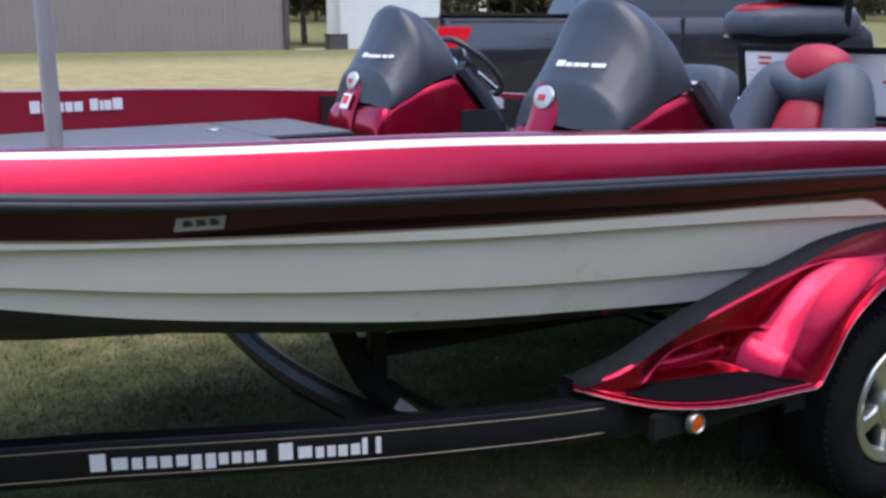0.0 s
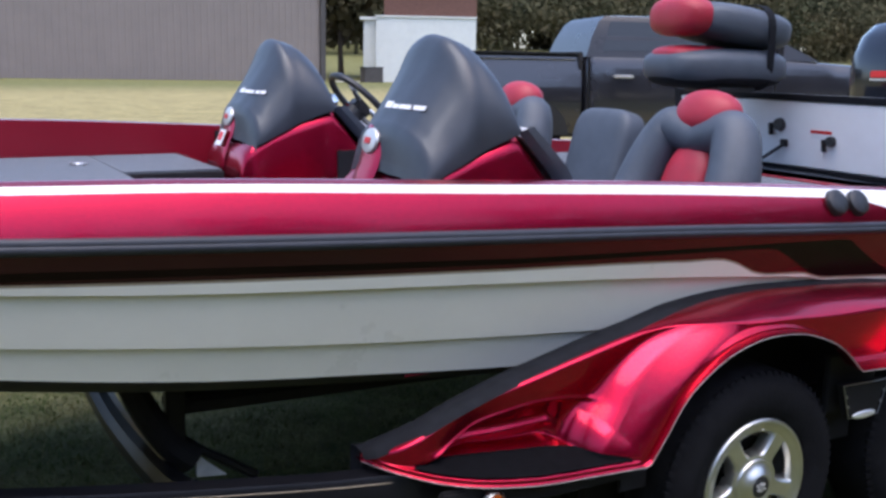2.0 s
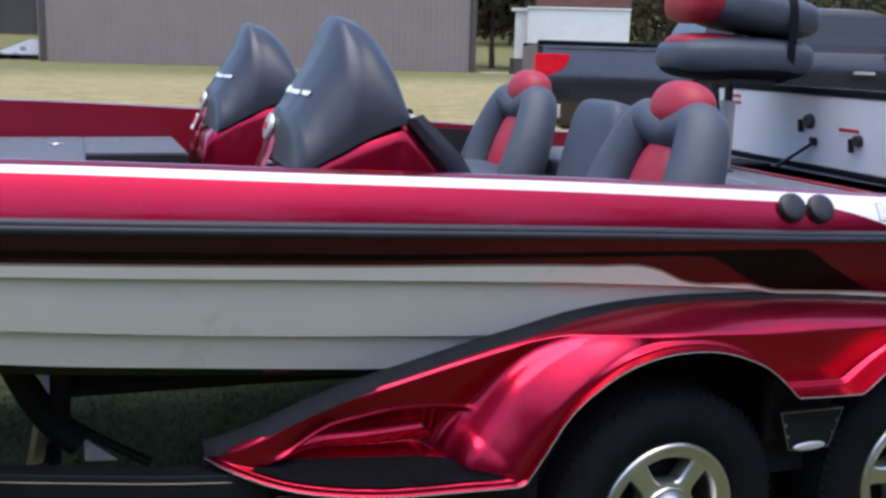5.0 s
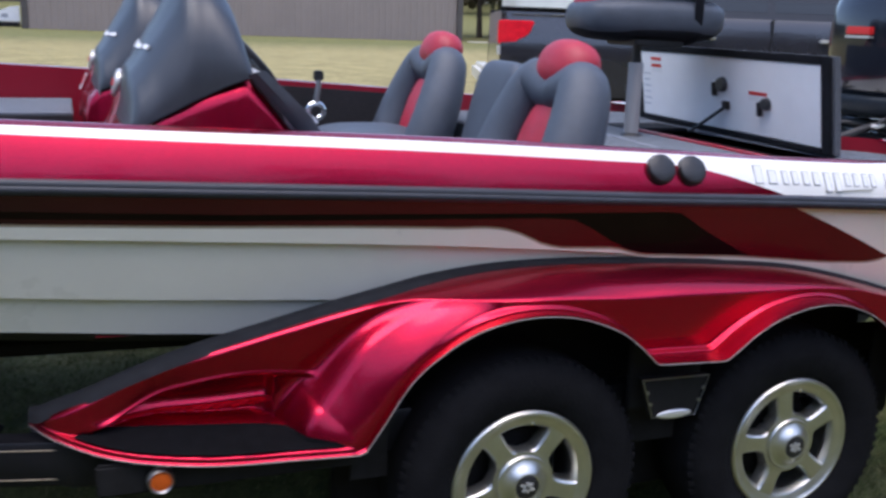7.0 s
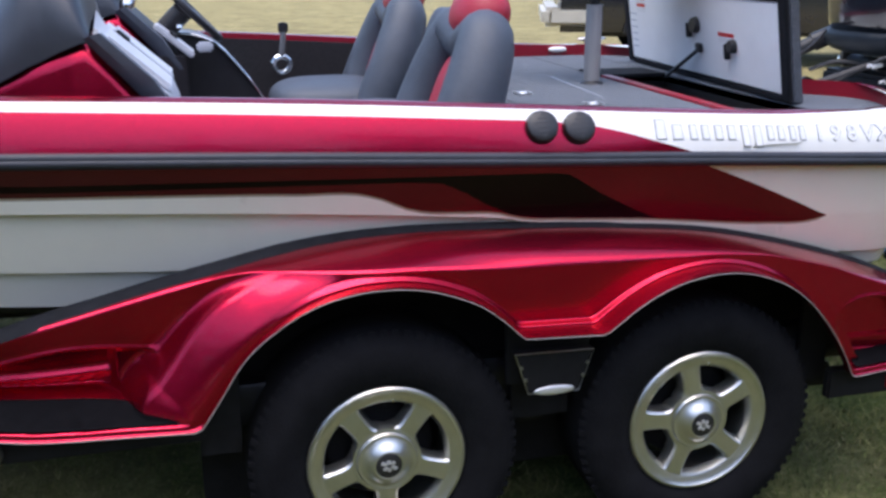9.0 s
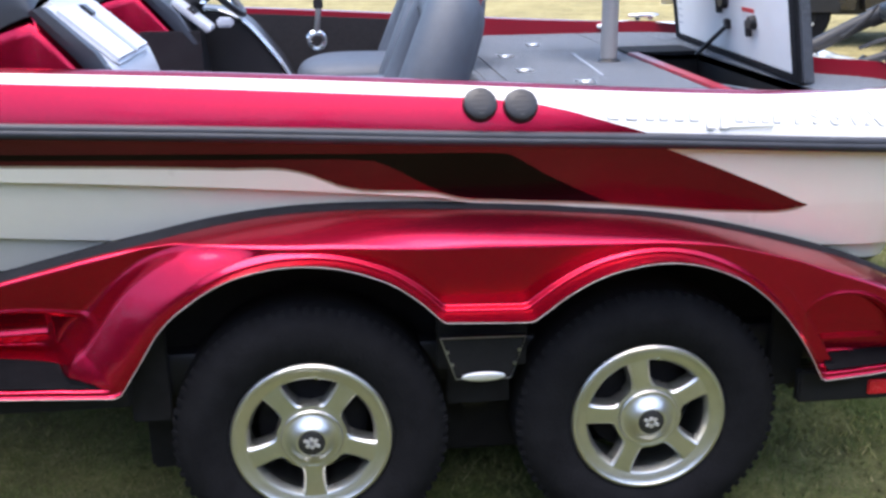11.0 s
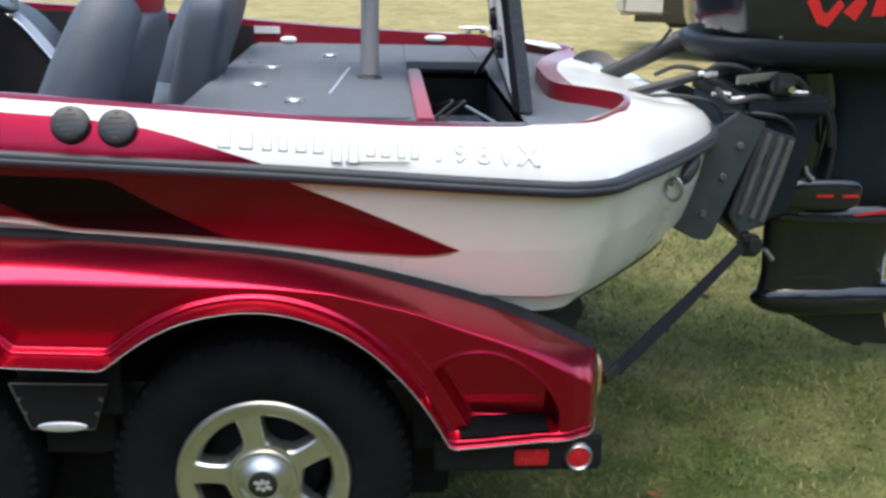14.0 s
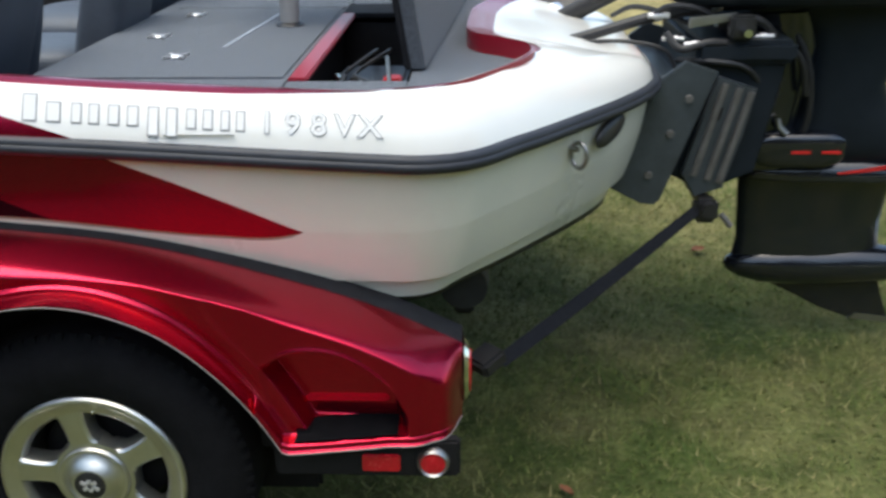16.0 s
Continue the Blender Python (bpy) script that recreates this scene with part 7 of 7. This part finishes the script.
def white_pickup():
    t = thing("parked_pickup", (-10.9, 74.6, 0.1), "white pickup truck parked beside the brick house", "truck")
    m = Matrix.Translation((-8.25, 73.6, 0.12))

    def tp(name, bm, mat, label="", parent=None):
        bmesh.ops.transform(bm, matrix=m, verts=bm.verts)
        return part(name, bm, mat, parent or t, label)

    side = [(-5.2, 0.45), (-0.1, 0.45), (0.0, 0.75), (-0.05, 1.08), (-1.3, 1.22), (-1.75, 1.30), (-2.5, 1.86), (-4.1, 1.88), (-4.5, 1.30), (-5.2, 1.25)]
    tp("body", prism(side, 0.0, 1.9, "y", 0.05), CAR_WHITE, "white body and cab")
    tp("windscreen", prism([(-1.80, 1.32), (-1.76, 1.32), (-2.46, 1.83), (-2.50, 1.83)], 0.12, 1.78, "y"), GLASS, "dark windscreen")
    tp("side_window", boxed((-3.9, -0.012, 1.36), (-2.3, -0.002, 1.74), 0.004), GLASS, "dark side window")
    tp("grille", boxed((-0.02, 0.35, 0.74), (0.02, 1.55, 0.98), 0.01), PLASTIC, "black grille")
    tp("bumper", boxed((-0.12, -0.02, 0.42), (0.08, 1.92, 0.62), 0.03), CHROME, "bright front bumper")
    for y in (0.05, 1.6):
        tp("headlight", boxed((-0.05, y, 0.76), (0.025, y + 0.25, 0.96), 0.01), GLASS, "dark headlight")
    for x in (-1.0, -4.2):
        w = tp("wheel", lathe([(0.0005, -0.02), (0.20, -0.02), (0.22, -0.03), (0.36, -0.02), (0.38, 0.02), (0.38, 0.20)], (x, 0.0, 0.38), "y", 24), TYRE, "black wheel")
        tp("hubcap", lathe([(0.0005, -0.035), (0.16, -0.033), (0.20, -0.024)], (x, 0.0, 0.38), "y", 20), ALLOY, "", w)


def flat_trailer():
    t = thing("flat_trailer", (-5.9, 71.5, 0.1), "low dark utility trailer with a white folded ramp", "trailer")
    part("deck", boxed((-9.0, 70.8, 0.30), (-3.75, 72.8, 0.42), 0.02), TRIM_DARK, t, "dark plank deck")
    part("side_rail", boxed((-9.0, 70.74, 0.12), (-3.75, 70.80, 0.34), 0.01), FRAME_PAINT, t, "black side rail")
    part("deck_edge", boxed((-9.0, 70.72, 0.42), (-3.75, 70.78, 0.48), 0.01), CONCRETE, t, "pale worn edge")
    part("ramp", prism([(-6.5, 0.48), (-3.75, 0.48), (-3.75, 1.48), (-4.3, 1.42)], 71.4, 71.5, "y"), CAR_WHITE, t, "white sloping ramp")
    part("ramp_mark", boxed((-4.9, 71.38, 0.68), (-4.5, 71.40, 0.95), 0.02), GREY_PLASTIC, t)
    part("jack", tube([(-7.6, 71.2, 0.42), (-7.62, 71.2, 0.95)], 0.07, 10), STEEL, t, "upright jack post")
    part("jack_cap", cushion((-7.62, 71.2, 1.05), (0.36, 0.3, 0.28), 2.4, None, None, 10), CAR_WHITE, t, "pale cap")
    for x in (-5.2, -6.1):
        part("wheel", lathe([(0.0005, -0.02), (0.30, -0.02), (0.32, 0.0), (0.32, 0.18)], (x, 70.76, 0.22), "y", 20), TYRE, t, "small black wheel")


brick_house()
white_pickup()
flat_trailer()


def tree(x, y, h, spread, seed, label, n=900, bare=0.35):
    rng = random.Random(seed)
    g = ground_height(x, y)
    t = thing("tree", (x, y, g), label, "tree", "far trees")
    bm = bmesh.new()
    tube([(x, y, -0.2), (x + 0.05 * h * rng.uniform(-1, 1) * 0.3, y, h * 0.3), (x, y, h * 0.75)], [h * 0.035, h * 0.025, h * 0.008], 8, bm)
    ends = []
    for k in range(14):
        a, e = rng.uniform(0, 2 * math.pi), rng.uniform(0.25, 0.7)
        st = Vector((x, y, h * e))
        en = st + Vector((math.cos(a) * spread * rng.uniform(0.5, 0.95), math.sin(a) * spread * rng.uniform(0.5, 0.95), h * rng.uniform(0.08, 0.3)))
        tube([st, st.lerp(en, 0.5) + Vector((0, 0, 0.05 * h)), en], [h * 0.012, h * 0.008, h * 0.003], 6, bm)
        ends.append(en)
    bmesh.ops.translate(bm, verts=bm.verts, vec=(0, 0, g))
    part("trunk", bm, BARK, t)
    bm = bmesh.new()
    for k in range(n):
        c = rng.choice(ends).lerp(Vector((x, y, h * 0.62)), rng.uniform(0, 0.7)) + Vector((rng.gauss(0, spread * 0.17), rng.gauss(0, spread * 0.17), rng.gauss(0, h * 0.08)))
        s = rng.uniform(0.025, 0.06) * h
        q = Euler((rng.uniform(0, 6.3), rng.uniform(0, 6.3), rng.uniform(0, 6.3))).to_matrix()
        vs = [bm.verts.new(c + q @ Vector(p) * s) for p in ((-1, -0.5, 0), (0.2, -0.8, 0.3), (1, 0.1, 0), (0.1, 0.9, -0.3), (-0.8, 0.5, 0.2))]
        bm.faces.new(vs)
    bmesh.ops.translate(bm, verts=bm.verts, vec=(0, 0, g))
    part("crown", bm, FOLIAGE, t)
    return t


tree(31.0, 74, 8.5, 3.4, 1, "dark round-headed tree beside the house")
tree(27.8, 80, 7.5, 2.6, 11, "dark tree behind the metal building")


def far_and_added_wood():
    """A deep belt of trees closing the view behind the lawn, and an unseen half ring behind the camera: trunks and many
    leaf clumps in one mesh.
    """
    rng = np.random.default_rng(3)
    verts, faces = [], []
    for k in range(370):
        if k >= 250:
            # a taller row behind closes the gaps
            x, y = -80 + 2.9 * (k - 250) + rng.uniform(-2, 2), 152 + rng.uniform(-6, 10)
        elif k < 180:
            x, y = -70 + 1.9 * k + rng.uniform(-2, 2), 118 + rng.uniform(-9, 22)
        else:
            # unseen trees added behind the camera to darken reflections in the paint
            a = math.radians(180 + 180 * (k - 180) / 70)
            r = 34 + rng.uniform(-4, 8)
            x, y = r * math.cos(a), r * math.sin(a) + 4
        h = rng.uniform(10, 17) if k < 250 else rng.uniform(16, 21)
        g = ground_height(x, y)
        w = 0.012 * h
        b = len(verts)
        for z in (g - 0.3, g + h * 0.7):
            f = 1.0 if z < g else 0.4
            verts += [(x - w * f, y - w * f, z), (x + w * f, y - w * f, z), (x + w * f, y + w * f, z), (x - w * f, y + w * f, z)]
        faces += [(b + i, b + (i + 1) % 4, b + 4 + (i + 1) % 4, b + 4 + i) for i in range(4)]
        n = 900
        lobes = rng.normal(0, 1, (11, 3)) * (h * 0.21, h * 0.21, h * 0.20) + (x, y, g + h * 0.50)
        c = lobes[rng.integers(11, size=n)] + rng.normal(0, 1, (n, 3)) * (h * 0.085, h * 0.085, h * 0.075)
        c[:, 2] = np.maximum(c[:, 2], g + 0.5)
        u, v = rng.normal(0, 1, (n, 3)), rng.normal(0, 1, (n, 3))
        u /= np.linalg.norm(u, axis=1)[:, None]
        v /= np.linalg.norm(v, axis=1)[:, None]
        s = (h * (rng.uniform(0.014, 0.034, n) if k < 250 else rng.uniform(0.03, 0.06, n)))[:, None]
        b = len(verts)
        verts += np.stack([c - u * s, c - v * s * 0.8, c + u * s * 0.9, c + v * s], 1).reshape(-1, 3).tolist()
        faces += [(b + 4 * i, b + 4 * i + 1, b + 4 * i + 2, b + 4 * i + 3) for i in range(n)]
    me = bpy.data.meshes.new("far_and_added_wood")
    me.from_pydata(verts, [], faces)
    me.materials.append(FOLIAGE)
    tagged(new("far_and_added_wood", me), "dense dark green wood beyond the lawn, plus unseen trees added behind the camera", "wood", kind="stuff")


far_and_added_wood()

# ---------------------------------------------------------------- grass blades near the trailer
def grass():
    rng = np.random.default_rng(5)
    n = 330000
    x = rng.uniform(-4.2, 5.2, n)
    y = -1.6 + 6.6 * rng.random(n) ** 1.15
    tuft = np.sin(x * 5.1 + 2 * np.sin(y * 3.3)) * np.sin(y * 4.7 + 2 * np.sin(x * 2.9))
    hgt = rng.uniform(0.008, 0.024, n) * (1 + 0.45 * tuft)
    ang = rng.uniform(0, 2 * np.pi, n)
    lean = rng.uniform(0.6, 2.2, n) * hgt
    wdt = rng.uniform(0.0012, 0.0030, n)
    gz = 0.12 * (1 + np.tanh((y - 5.2) / 1.8))
    c, s = np.cos(ang), np.sin(ang)
    v = np.empty((n, 3, 3))
    v[:, 0] = np.stack([x - s * wdt, y + c * wdt, gz - 0.004], 1)
    v[:, 1] = np.stack([x + s * wdt, y - c * wdt, gz - 0.004], 1)
    v[:, 2] = np.stack([x + c * lean, y + s * lean, gz + hgt], 1)
    me = bpy.data.meshes.new("grass")
    me.vertices.add(3 * n)
    me.vertices.foreach_set("co", v.ravel())
    me.loops.add(3 * n)
    me.loops.foreach_set("vertex_index", np.arange(3 * n))
    me.polygons.add(n)
    me.polygons.foreach_set("loop_start", 3 * np.arange(n))
    me.update(calc_edges=True)
    me.materials.append(BLADES)
    tagged(new("grass", me), "short mixed green and straw-coloured lawn grass", "grass", kind="stuff")


grass()


# ---------------------------------------------------------------- fallen leaves
for lx, ly, turn in ((2.53, 2.04, 30), (1.863, 0.412, 130)):
    bm = cleaned(loft([[(0.045 * t - 0.045, 0.026 * math.sin(math.pi * min(1, t / 2)) * w, 0.006 + 0.010 * abs(w) + 0.004 * t) for w in (-1, -0.5, 0, 0.5, 1)] for t in (0.05, 0.5, 1.0, 1.5, 1.95)]))
    bmesh.ops.transform(bm, matrix=Matrix.Translation((lx, ly, ground_height(lx, ly) + 0.012)) @ pose(0, 0, 0, 8, 5, turn) @ Matrix.Scale(0.6 if ly < 1 else 0.8, 4), verts=bm.verts)
    tagged(part("dead_leaf", bm, DEAD_LEAF), "curled brown dead leaf lying on the grass", "leaf", "fallen leaves")
